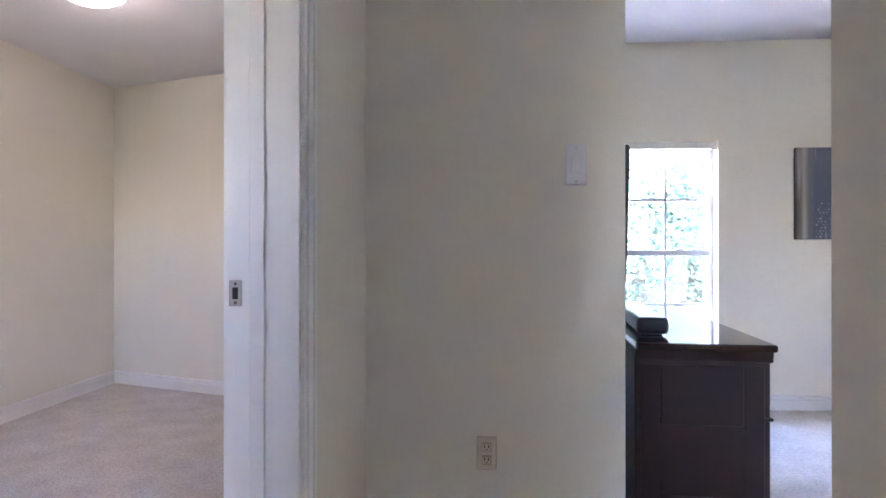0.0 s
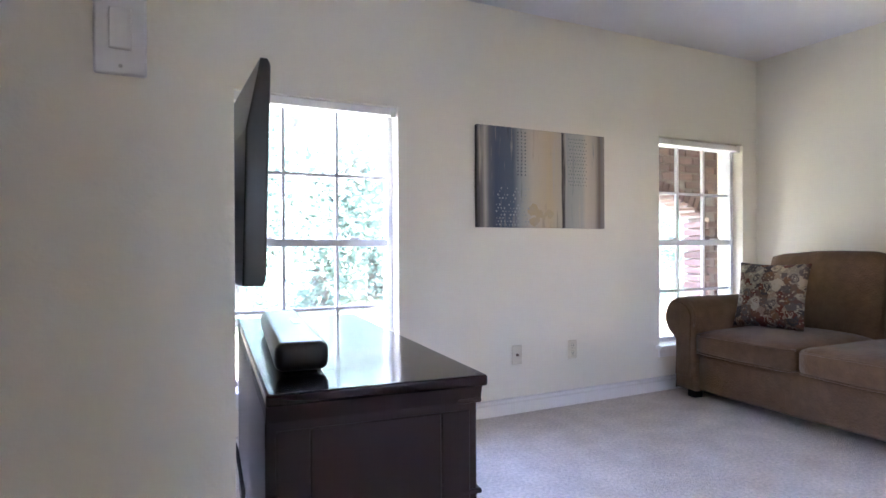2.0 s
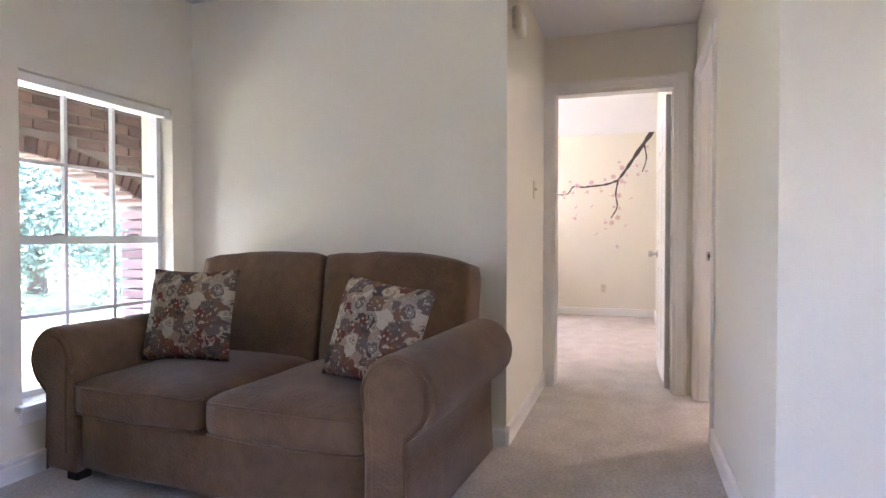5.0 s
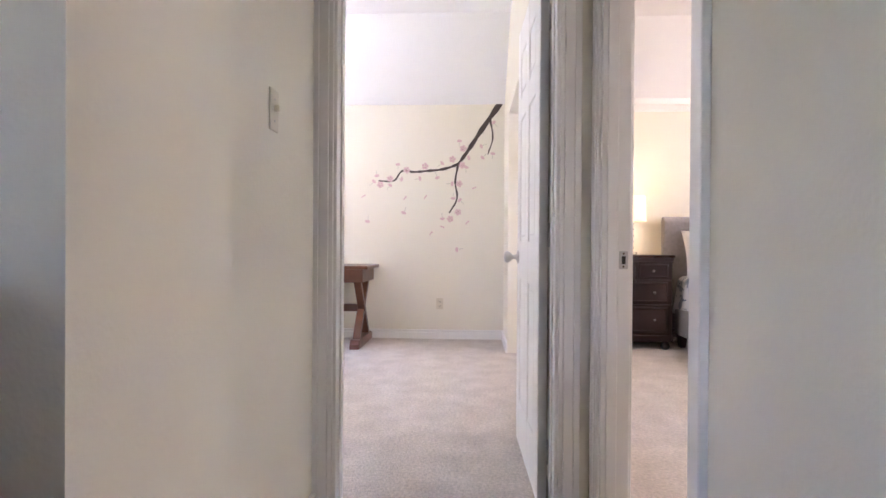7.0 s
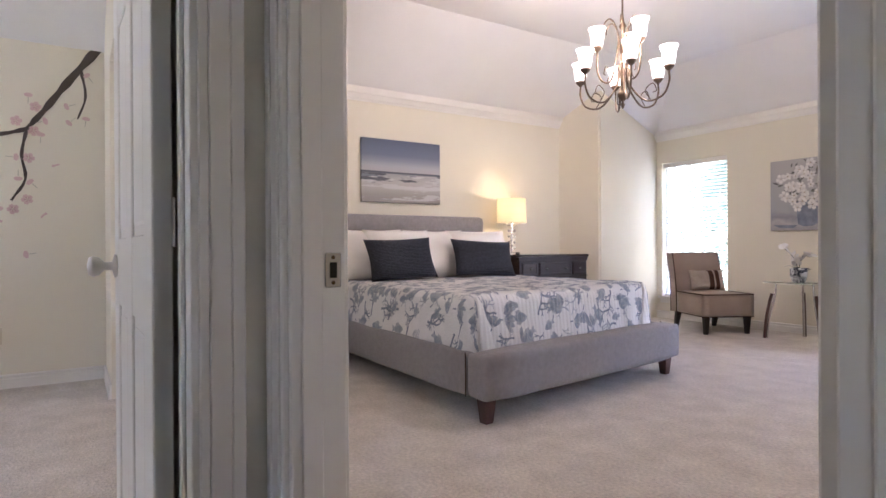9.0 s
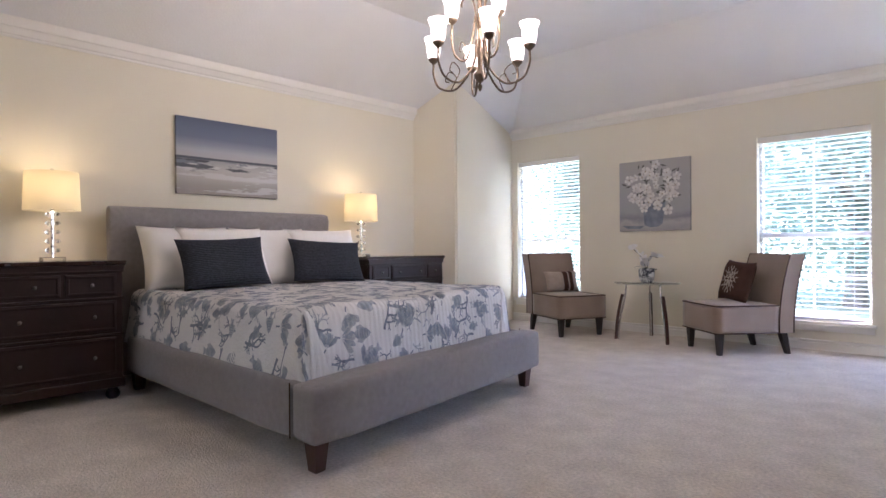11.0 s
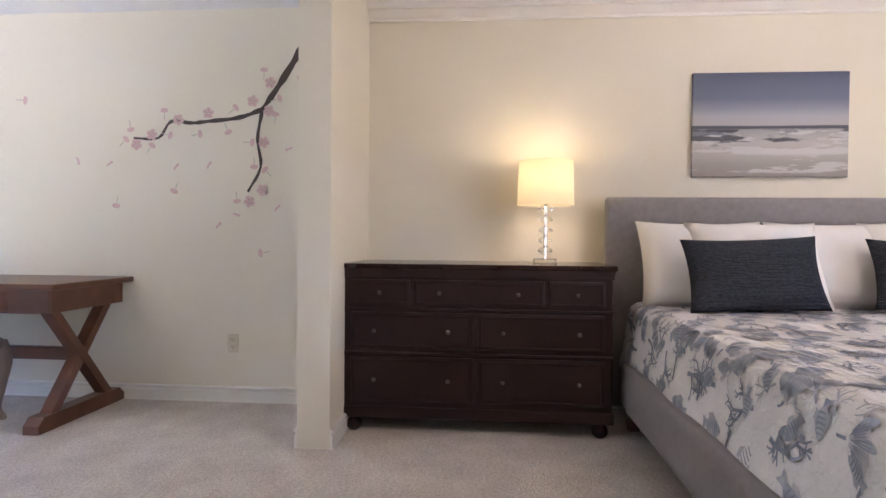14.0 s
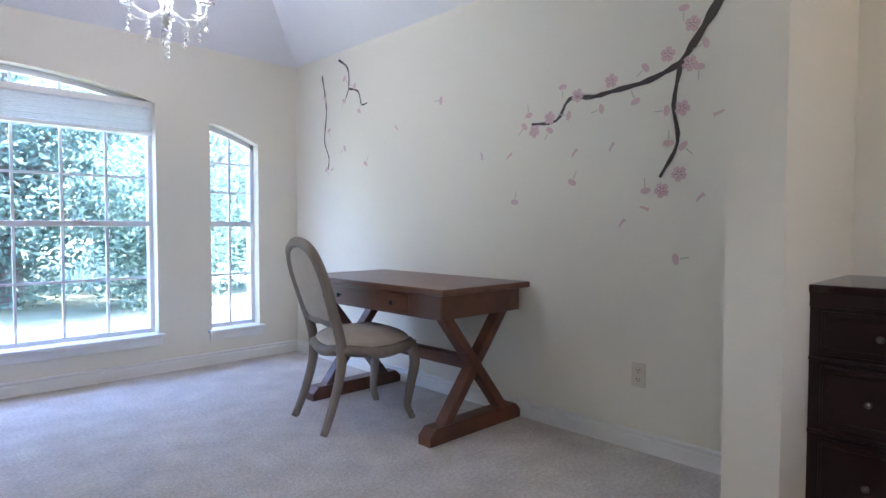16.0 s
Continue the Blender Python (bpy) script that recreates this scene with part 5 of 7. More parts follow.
def quilt():
    bm = bmesh.new()
    u0, u1, v0, v1 = QX0 - Q_LEN, QX1, QY0 - Q_LEN, QY1 + Q_LEN
    nu, nv = 84, 80
    g = [[bm.verts.new(quilt_point(u0 + (u1 - u0) * i / nu, v0 + (v1 - v0) * j / nv)) for j in range(nv + 1)] for i in range(nu + 1)]
    for i in range(nu):
        for j in range(nv):
            bm.faces.new((g[i][j], g[i + 1][j], g[i + 1][j + 1], g[i][j + 1]))
    bmesh.ops.remove_doubles(bm, verts=bm.verts, dist=0.0004)
    bmesh.ops.recalc_face_normals(bm, faces=bm.faces)
    q = empty("quilt", FRAME, "white quilt printed with grey-blue coral and sea-fan motifs", "quilt")
    cloth = part("cloth", bm, M_QUILT, q, "", True)
    rng = random.Random(11)
    meshes = [bmesh.new(), bmesh.new(), bmesh.new()]

    def inside(u, v):
        sx, sy = min(0.0, u - QX0), (v - QY1) if v > QY1 else (v - QY0 if v < QY0 else 0.0)
        return math.hypot(sx, sy) < Q_LEN * 0.99 and u < QX1 - 0.02

    def strip(k, pts, w0, w1, z):
        n = len(pts)
        prev = None
        for i, (u, v) in enumerate(pts):
            a, c = pts[max(0, i - 1)], pts[min(n - 1, i + 1)]
            dx, dy = c[0] - a[0], c[1] - a[1]
            l = math.hypot(dx, dy) or 1
            w = w0 + (w1 - w0) * i / (n - 1)
            e = [(u - dy / l * w, v + dx / l * w), (u + dy / l * w, v - dx / l * w)]
            if not all(inside(*q2) for q2 in e):
                prev = None
                continue
            cur = [meshes[k].verts.new(quilt_point(*q2, lift=0.003 + z)) for q2 in e]
            if prev:
                meshes[k].faces.new((prev[0], prev[1], cur[1], cur[0]))
            prev = cur

    def grow(k, u, v, d, length, w, depth, z):
        pts = [(u, v)]
        bend = rng.gauss(0, 0.5)
        for i in range(4):
            d += bend / 4 + rng.gauss(0, 0.12)
            pts.append((pts[-1][0] + math.cos(d) * length / 4, pts[-1][1] + math.sin(d) * length / 4))
        strip(k, pts, w * 1.15, w * 0.85, z)
        if depth:
            for s in (-1, 1):
                if rng.random() < 0.92:
                    grow(k, *pts[-1], d + s * (0.35 + 0.4 * rng.random()), length * 0.72, w * 0.74, depth - 1, z)
            if rng.random() < 0.6:
                grow(k, *pts[2], d + rng.choice((-1, 1)) * 0.9, length * 0.6, w * 0.7, depth - 1, z)

    def shape(k, u, v, d, pts, size, z):
        """Wash of ink with a given outline, drawn in fans of small faces so that it follows the cloth."""
        c, s = math.cos(d) * size, math.sin(d) * size
        ring = [(u + a * c - b * s, v + a * s + b * c) for a, b in pts]
        mu, mv = sum(p[0] for p in ring) / len(ring), sum(p[1] for p in ring) / len(ring)
        if not all(inside(*p) for p in ring):
            return
        mid = meshes[k].verts.new(quilt_point(mu, mv, lift=0.003 + z))
        half = [meshes[k].verts.new(quilt_point((p[0] + mu) / 2, (p[1] + mv) / 2, lift=0.003 + z)) for p in ring]
        rim = [meshes[k].verts.new(quilt_point(*p, lift=0.003 + z)) for p in ring]
        n = len(ring)
        for i in range(n):
            o = (i + 1) % n
            meshes[k].faces.new((mid, half[i], half[o]))
            meshes[k].faces.new((half[i], rim[i], rim[o], half[o]))

    def fan(k, u, v, d, size, z):
        lobes = 5
        for i in range(lobes):
            a = d + (i - 2) * 0.34 + rng.gauss(0, 0.05)
            l = 0.82 + 0.25 * rng.random()
            edge = [(0.10, 0.0)] + [(0.72 * l + 0.26 * l * math.cos(q) * (1 + rng.gauss(0, 0.12)), 0.155 * math.sin(q) * (1 + rng.gauss(0, 0.12))) for q in [-2.1, -1.5, -0.9, -0.35, 0.1, 0.6, 1.1, 1.6, 2.1]]
            shape(1 if i % 2 == k % 2 else 2, u, v, a, edge, size, z + 0.0002 * i)
            for e in (-0.10, 0.0, 0.10):
                strip(0, [(u + math.cos(a + e) * size * q, v + math.sin(a + e) * size * q) for q in (0.3, 0.5, 0.7 * l, 0.85 * l)], 0.0013, 0.0007, z + 0.0014)
        grow(0, u, v, d + math.pi, size * 0.35, 0.004, 0, z)

    def fish(k, u, v, d, size, z):
        body = [(0.50, 0.0), (0.42, 0.10), (0.25, 0.19), (0.02, 0.22), (-0.20, 0.15), (-0.36, 0.05), (-0.52, 0.17), (-0.47, 0.0), (-0.52, -0.17), (-0.36, -0.05), (-0.20, -0.15), (0.02, -0.22), (0.25, -0.19), (0.42, -0.10)]
        shape(1, u, v, d, body, size, z)
        for s in (-1, 1):
            shape(2, u, v, d, [(0.2, s * 0.20), (0.0, s * 0.33), (-0.22, s * 0.27), (-0.18, s * 0.16)], size, z - 0.0003)
        c, s = math.cos(d) * size, math.sin(d) * size
        for q in (0.30, 0.18, 0.06, -0.06, -0.18):
            h = 0.17 - 0.35 * abs(q - 0.03) ** 1.4
            strip(0, [(u + (q + 0.03 * abs(e)) * c - e * h * s, v + (q + 0.03 * abs(e)) * s + e * h * c) for e in (-1, -0.4, 0.4, 1)], 0.0022, 0.0022, z + 0.0010)

    cells = [(i, j) for i in range(18) for j in range(17)]
    for n, (i, j) in enumerate(cells):
        u = u0 + (i + 0.5 + rng.gauss(0, 0.14)) * (u1 - u0) / 18
        v = v0 + (j + 0.5 + 0.5 * (i % 2) + rng.gauss(0, 0.14)) * (v1 - v0) / 17
        k, d, z = rng.choice((0, 1)), rng.random() * 6.28, 0.000006 * n
        kind = (i * 5 + j * 3) % 5
        if kind == 0:
            grow(0, u, v, d, 0.075, 0.0072, 3, z)
        elif kind == 1:
            fan(k, u, v, d, 0.10, z)
            grow(0, u + 0.04, v + 0.05, d + 2.4, 0.05, 0.0055, 3, z + 0.0004)
        elif kind == 2:
            fan(k, u, v, d, 0.095, z)
            fish(k, u - 0.06, v + 0.05, d + 2.6, 0.10, z + 0.0004)
            grow(2, u + 0.05, v - 0.03, d + 2.0, 0.05, 0.004, 2, z)
        elif kind == 3:
            fish(k, u, v, d, 0.14, z)
        else:
            grow(1, u, v, d, 0.06, 0.005, 3, z)
            fan(k, u + 0.07, v + 0.03, d + 1.2, 0.085, z + 0.0006)
    for mesh, mat in zip(meshes, (M_INK, M_INK2, M_INK3)):
        tagged(part("print", mesh, mat, cloth), kind="stuff")
    # folded pleat of cloth at each foot corner
    for v_edge, s in ((QY1, -1), (QY0, 1)):
        bm = bmesh.new()
        rows = []
        for i in range(9):
            q = i / 8
            u = QX0 - 0.05 - (Q_LEN - 0.06) * q
            rows.append([bm.verts.new(quilt_point(u, v_edge + s * (-0.012 + (0.03 + 0.10 * q) * t), lift=0.007 + 0.009 * math.sin(math.pi * t) * (0.4 + q))) for t in (0, 0.2, 0.5, 0.8, 1.0)])
            rows[-1].append(bm.verts.new(quilt_point(u, v_edge + s * (-0.012 + 0.03 + 0.10 * q), lift=0.001)))
        for a, b in zip(rows, rows[1:]):
            for j in range(5):
                bm.faces.new((a[j], a[j + 1], b[j + 1], b[j]))
        bmesh.ops.recalc_face_normals(bm, faces=bm.faces)
        part("pleat", bm, M_QUILT, cloth, "", True)
    return q


M_QUILT = material("quilted_white_cotton", (0.80, 0.785, 0.77), 0.95, second=(0.73, 0.715, 0.70), scale=9, bump=0.6, bump_scale=70, stretch=(1, 2.4, 1), specular=0.1)
M_INK = material("slate_blue_print", (0.185, 0.21, 0.27), 0.95, second=(0.32, 0.345, 0.40), scale=40, specular=0.1)
M_INK2 = material("dark_grey_print", (0.29, 0.32, 0.385), 0.95, second=(0.47, 0.49, 0.535), scale=28, amount=0.3, specular=0.1)
M_INK3 = material("warm_grey_print", (0.52, 0.525, 0.545), 0.95, second=(0.38, 0.395, 0.43), scale=28, amount=0.3, specular=0.1)
def channel_quilting(m, pitch=0.034, deep=0.28, axis="Y"):
    """Adds stitched channels that run along the length of the bed to a cloth's relief."""
    nt = m.node_tree
    tc, wv, bp = nt.nodes.new("ShaderNodeTexCoord"), nt.nodes.new("ShaderNodeTexWave"), nt.nodes.new("ShaderNodeBump")
    wv.bands_direction, wv.wave_profile = axis, "SIN"
    wv.inputs["Scale"].default_value, wv.inputs["Distortion"].default_value, wv.inputs["Detail Scale"].default_value = 0.314 / pitch, 0.5, 2.0
    nt.links.new(tc.outputs["Object"], wv.inputs["Vector"])
    bp.inputs["Strength"].default_value, bp.inputs["Distance"].default_value = deep, 0.012
    nt.links.new(wv.outputs["Fac"], bp.inputs["Height"])
    b = nt.nodes["Principled BSDF"]
    if b.inputs["Normal"].links:
        nt.links.new(b.inputs["Normal"].links[0].from_socket, bp.inputs["Normal"])
    nt.links.new(bp.outputs[0], b.inputs["Normal"])


for cloth_mat in (M_QUILT, M_INK, M_INK2, M_INK3):
    channel_quilting(cloth_mat)
channel_quilting(M_NAVY, 0.013, 0.8, "Z")
quilt()


def on_bed(x, y, z, rx, ry, rz):
    return BED @ pose(x, y, z, rx, ry, rz)


for x, y, lean, turn, w in ((9.27, -1.43, 20, -90, 0.66), (9.17, -1.67, 24, -88, 0.68), (9.28, -2.11, 20, -91, 0.66), (9.18, -2.55, 23, -92, 0.68)):
    throw_pillow("bed_pillow", on_bed(x, y, 0.885, -lean, 0, turn), w, 0.50, 0.23, M_WHITEFAB, "plump white cotton bed pillow propped on the headboard", group="bed pillows")
throw_pillow("lumbar_pillow", on_bed(8.98, -1.57, 0.855, -22, -2, -91), 0.64, 0.38, 0.15, M_NAVY, "charcoal blue chunky-knit lumbar pillow on the bed", group="knit pillows")
throw_pillow("lumbar_pillow", on_bed(8.99, -2.45, 0.848, -25, 3, -98), 0.64, 0.37, 0.15, M_NAVY, "charcoal blue chunky-knit lumbar pillow on the bed", group="knit pillows")


# ---- table lamps ----
def table_lamp(m, watts):
    l = empty("table_lamp", m, "lit table lamp with a drum shade on stacked crystal discs", "lamp", "bedside lamps")
    part("base", box(-0.062, -0.062, 0, 0.062, 0.062, 0.025, 0.003), M_CRYSTAL, l, "clear crystal block base")
    part("stem", lathe([(0, 0.025), (0.007, 0.025), (0.007, 0.40), (0, 0.40)], 10), M_CHROME, l)
    for k in range(5):
        z = 0.045 + 0.060 * k
        part("crystal_disc", lathe([(0.008, z), (0.022, z + 0.006), (0.044, z + 0.024), (0.044, z + 0.030), (0.022, z + 0.048), (0.008, z + 0.054)], 10), M_CRYSTAL, l)
        part("collar", lathe([(0.008, z + 0.0545), (0.013, z + 0.0555), (0.013, z + 0.0585), (0.008, z + 0.0595)], 12), M_CHROME, l)
    part("shade", lathe([(0.158, 0.335), (0.150, 0.590), (0.1475, 0.590), (0.1555, 0.335), (0.158, 0.335)], 40), M_SHADE, l, "white linen drum shade", True)
    part("finial", lathe([(0, 0.618), (0.010, 0.610), (0.010, 0.600), (0.003, 0.595), (0.003, 0.40)], 12), M_CHROME, l)
    bm = bmesh.new()
    for k in range(3):
        a = k * 2.0944
        tube([(0, 0, 0.584), (0.149 * math.cos(a), 0.149 * math.sin(a), 0.584)], 0.002, 5, bm)
    part("spider", bm, M_CHROME, l)
    part("light_bulb", lathe([(0, 0.43), (0.014, 0.43), (0.028, 0.475), (0.022, 0.505), (0, 0.515)], 14), M_SPARK, l)
    x, y, z = m.translation
    bulb("lamp_bulb", x, y, z + 0.555, watts, 0.02, (1.0, 0.74, 0.29))
    bulb("lamp_bulb", x, y, z + 0.40, watts * 0.5, 0.02, (1.0, 0.74, 0.29))
    return l


table_lamp(pose(9.53, -0.545, 0.882) @ Matrix.Diagonal((1, 1, 0.967, 1)), 0.11)
table_lamp(pose(9.53, -3.04, 0.87, 0, 0, 20), 0.11)


# ---- chandeliers ----
def arc(points, steps=6):
    """Smooth line through control points (Catmull-Rom)."""
    p = [Vector(q) for q in points]
    p = [p[0] * 2 - p[1]] + p + [p[-1] * 2 - p[-2]]
    out = []
    for a, b, c, d in zip(p, p[1:], p[2:], p[3:]):
        for i in range(steps):
            t = i / steps
            out.append(0.5 * (2 * b + (c - a) * t + (2 * a - 5 * b + 4 * c - d) * t * t + (3 * b - a - 3 * c + d) * t ** 3))
    out.append(p[-2])
    return out


def chandelier(m):
    c = empty("chandelier", m, "bronze nine-light chandelier with lit frosted bell shades", "chandelier")
    part("column", lathe([(0, -0.03), (0.008, -0.02), (0.014, 0.0), (0.006, 0.02), (0.022, 0.035), (0.036, 0.06), (0.036, 0.075), (0.020, 0.09), (0.014, 0.14), (0.022, 0.20),
                          (0.014, 0.26), (0.012, 0.50), (0.024, 0.52), (0.012, 0.55), (0.006, 0.60), (0, 0.60)], 18), M_BRONZE, c, "", True)
    part("chain", tube([(0, 0, 0.60), (0, 0, 1.10)], 0.006, 6), M_BRONZE, c)
    part("canopy", lathe([(0, 1.06), (0.03, 1.065), (0.06, 1.10), (0.06, 1.118), (0, 1.118)], 20), M_BRONZE, c, "", True)
    for tier, n, r, z0, z1, turn in ((0, 6, 0.30, 0.05, 0.20, 0.35), (1, 3, 0.165, 0.20, 0.385, 0.9)):
        for k in range(n):
            a = turn + 2 * math.pi * k / n
            ca, sa = math.cos(a), math.sin(a)
            P = lambda q, z: (q * ca, q * sa, z)
            arm = part("arm", tube(arc([P(0.025, z0 + 0.22), P(0.045, z0 + 0.08), P(r * 0.50, z0 - 0.045), P(r * 0.86, z0 - 0.03), P(r, z0 + 0.05), P(r, z1 - 0.03)]), 0.0065, 7), M_BRONZE, c, "", True)
            part("scroll", tube(arc([P(r * 0.62, z0 - 0.05), P(r * 0.50, z0 + 0.02), P(r * 0.66, z0 + 0.06), P(r * 0.74, z0 + 0.01), P(r * 0.66, z0 + 0.0)], 4), 0.0035, 5), M_BRONZE, arm, "", True)
            part("cup", lathe([(0, z1 - 0.035), (0.008, z1 - 0.03), (0.030, z1 - 0.008), (0.034, z1 + 0.004), (0.012, z1 + 0.004)], 16, Matrix.Translation(P(r, 0))), M_BRONZE, arm, "", True)
            part("shade", lathe([(0.020, z1 + 0.0045), (0.034, z1 + 0.012), (0.041, z1 + 0.045), (0.044, z1 + 0.09), (0.058, z1 + 0.128), (0.056, z1 + 0.128), (0.042, z1 + 0.09), (0.036, z1 + 0.02), (0, z1 + 0.012)],
                                20, Matrix.Translation(P(r, 0))), M_FROST, arm, "lit frosted glass bell shade", True)
    for k in range(6):
        a = 0.1 + 2 * math.pi * k / 6
        part("top_scroll", tube(arc([(0.012 * math.cos(a), 0.012 * math.sin(a), 0.34), (0.04 * math.cos(a), 0.04 * math.sin(a), 0.50), (0.085 * math.cos(a), 0.085 * math.sin(a), 0.565),
                                     (0.125 * math.cos(a), 0.125 * math.sin(a), 0.535), (0.13 * math.cos(a), 0.13 * math.sin(a), 0.50)]), 0.005, 6), M_BRONZE, c, "", True)
    x, y, z = m.translation
    for k in range(3):
        a = 0.35 + 2.0944 * k
        bulb("chandelier_bulb", x + 0.30 * math.cos(a), y + 0.30 * math.sin(a), z + 0.385, 0.65, 0.05, (1.0, 0.84, 0.63))
    return c


chandelier(pose(7.34, -2.22, 1.895))


def crystal_chandelier(m):
    c = empty("crystal_chandelier", m, "small lit crystal chandelier with hanging glass drops", "chandelier")
    part("column", lathe([(0, 0.02), (0.012, 0.03), (0.022, 0.06), (0.012, 0.10), (0.018, 0.18), (0.010, 0.26), (0.024, 0.32), (0.006, 0.38), (0.005, 1.08), (0.05, 1.09), (0.05, 1.10), (0, 1.10)], 16), M_CHROME, c, "", True)
    for k in range(6):
        a = 1.0472 * k + 0.3
        P = lambda q, z: (q * math.cos(a), q * math.sin(a), z)
        arm = part("arm", tube(arc([P(0.015, 0.14), P(0.08, 0.085), P(0.15, 0.10), P(0.175, 0.16)]), 0.006, 6), M_CRYSTAL, c, "curved glass arm", True)
        part("bobeche", lathe([(0, 0.16), (0.034, 0.172), (0.036, 0.178), (0, 0.172)], 14, Matrix.Translation(P(0.175, 0))), M_CRYSTAL, arm)
        part("candle", lathe([(0, 0.18), (0.010, 0.18), (0.010, 0.24), (0, 0.24)], 10, Matrix.Translation(P(0.175, 0))), M_WPLATE, arm)
        part("flame_bulb", lathe([(0, 0.2405), (0.008, 0.245), (0.014, 0.262), (0.006, 0.29), (0, 0.298)], 10, Matrix.Translation(P(0.175, 0))), M_SPARK, arm)
        for j, (q, top, n) in enumerate(((0.175, 0.155, 4), (0.09, 0.075, 3))):
            for i in range(n):
                part("crystal_drop", lathe([(0, 0.0), (0.007, 0.008), (0.0075, 0.014), (0, 0.022)], 6, Matrix.Translation(P(q, top - 0.026 * (i + 1)))), M_CRYSTAL, arm)
            part("pendalogue", lathe([(0, 0.0), (0.012, 0.012), (0.010, 0.026), (0, 0.042)], 6, Matrix.Translation(P(q, top - 0.026 * n - 0.044))), M_CRYSTAL, arm)
    for i in range(5):
        part("crystal_ball", lathe([(0, 0.0), (0.010, 0.007), (0.012, 0.014), (0.008, 0.022), (0, 0.026)], 8, Matrix.Translation((0, 0, -0.03 - 0.028 * i))), M_CRYSTAL, c)
    x, y, z = m.translation
    bulb("crystal_bulb", x, y, z + 0.30, 0.8, 0.10, (1.0, 0.93, 0.82))
    return c


crystal_chandelier(pose(8.16, 3.10, 2.02) @ Matrix.Diagonal((1.12, 1.12, 0.89, 1)))

dome = empty("ceiling_light", pose(-1.91, 2.18, 2.31), "lit white glass dome ceiling light", "ceiling light")
part("pan", lathe([(0, 0), (0.17, 0), (0.175, -0.02), (0, -0.02)], 28), M_TRIM, dome)
part("diffuser", lathe([(0.165, -0.0205), (0.15, -0.055), (0.10, -0.085), (0, -0.10)], 28), M_DOME, dome, "lit frosted glass bowl", True)
bulb("dome_bulb", -1.91, 2.18, 2.12, 0.055, 0.12, (1.0, 0.90, 0.76))


# ---- slipper chairs, glass table and orchid ----
def slipper_chair(m, label):
    c = empty("slipper_chair", m, label, "chair", "slipper chairs")
    w, d = 0.58, 0.70
    seat = part("seat", cushion_block(-w / 2, -d / 2, 0.185, w / 2, d / 2 - 0.10, 0.435, 0.025, 0.012), M_TAUPE, c, "", True)
    bk = box(-w / 2, 0, 0, w / 2, 0.135, 0.68)
    bmesh.ops.subdivide_edges(bk, edges=bk.edges[:], cuts=6, use_grid_fill=True)
    for v in bk.verts:
        h = v.co.z / 0.68
        v.co.y += 0.115 * h * h
        v.co.x *= 1 - 0.03 * h
        if v.co.y < 0.115 * h * h + 0.01:
            v.co.y -= 0.012 * (1 - (2 * v.co.x / w) ** 2)
    bmesh.ops.transform(bk, matrix=pose(0, d / 2 - 0.125, 0.19), verts=bk.verts)
    back = part("backrest", bk, M_TAUPE, c, "", True)
    back.data.polygons.foreach_set("use_smooth", [False] * len(back.data.polygons))
    for z in (0.428, 0.192):
        piping([(-w / 2, d / 2 - 0.13, z), (-w / 2, -d / 2 + 0.02, z), (-w / 2 + 0.02, -d / 2, z), (w / 2 - 0.02, -d / 2, z), (w / 2, -d / 2 + 0.02, z), (w / 2, d / 2 - 0.13, z)], seat, M_PIPING, 0.0055)
    for s in (-1, 1):
        y0 = d / 2 - 0.125
        edge = [(s * w / 2 * (1 - 0.03 * h), y0 + 0.115 * h * h, 0.19 + 0.68 * h) for h in [k / 6 for k in range(7)]]
        piping(edge, back, M_PIPING, 0.0055)
        piping([(x, y + 0.135, z) for x, y, z in edge], back, M_PIPING, 0.0055)
    t = 0.19 + 0.68
    piping([(-w / 2 * 0.97, d / 2 - 0.01, t), (w / 2 * 0.97, d / 2 - 0.01, t)], back, M_PIPING, 0.0055)
    for sx in (-1, 1):
        for y, lean in ((-d / 2 + 0.06, 0.0), (d / 2 - 0.06, 0.05)):
            bm = lathe([(0, 0), (0.026, 0), (0.042, 0.195), (0, 0.195)], 4, pose(0, 0, 0, 0, 0, 45))
            for v in bm.verts:
                v.co.y += lean * (1 - v.co.z / 0.19)
            bmesh.ops.transform(bm, matrix=Matrix.Translation((sx * (w / 2 - 0.055), y, 0)), verts=bm.verts)
            part("leg", bm, M_LEG, c, "dark tapered wooden leg")
    return c


slipper_chair(pose(8.64, -5.19, 0, 0, 0, -116), "taupe suede slipper chair with dark piping, beside the window")
slipper_chair(pose(6.90, -5.25, 0, 0, 0, 140), "taupe suede slipper chair with dark piping, by the glass table")
M_STRIPE = material("dark_brown_stripe", (0.07, 0.035, 0.028), 0.9, specular=0.1)
M_CREAMP = material("taupe_pillow_cloth", (0.40, 0.335, 0.285), 0.92, second=(0.34, 0.28, 0.235), scale=30, bump=0.3, bump_scale=300, specular=0.1)
M_BROWNP = material("dark_brown_pillow_cloth", (0.085, 0.045, 0.036), 0.9, second=(0.065, 0.034, 0.028), scale=14, bump=0.3, bump_scale=260, specular=0.15)
M_EMB = material("ivory_embroidery", (0.62, 0.56, 0.48), 0.9)


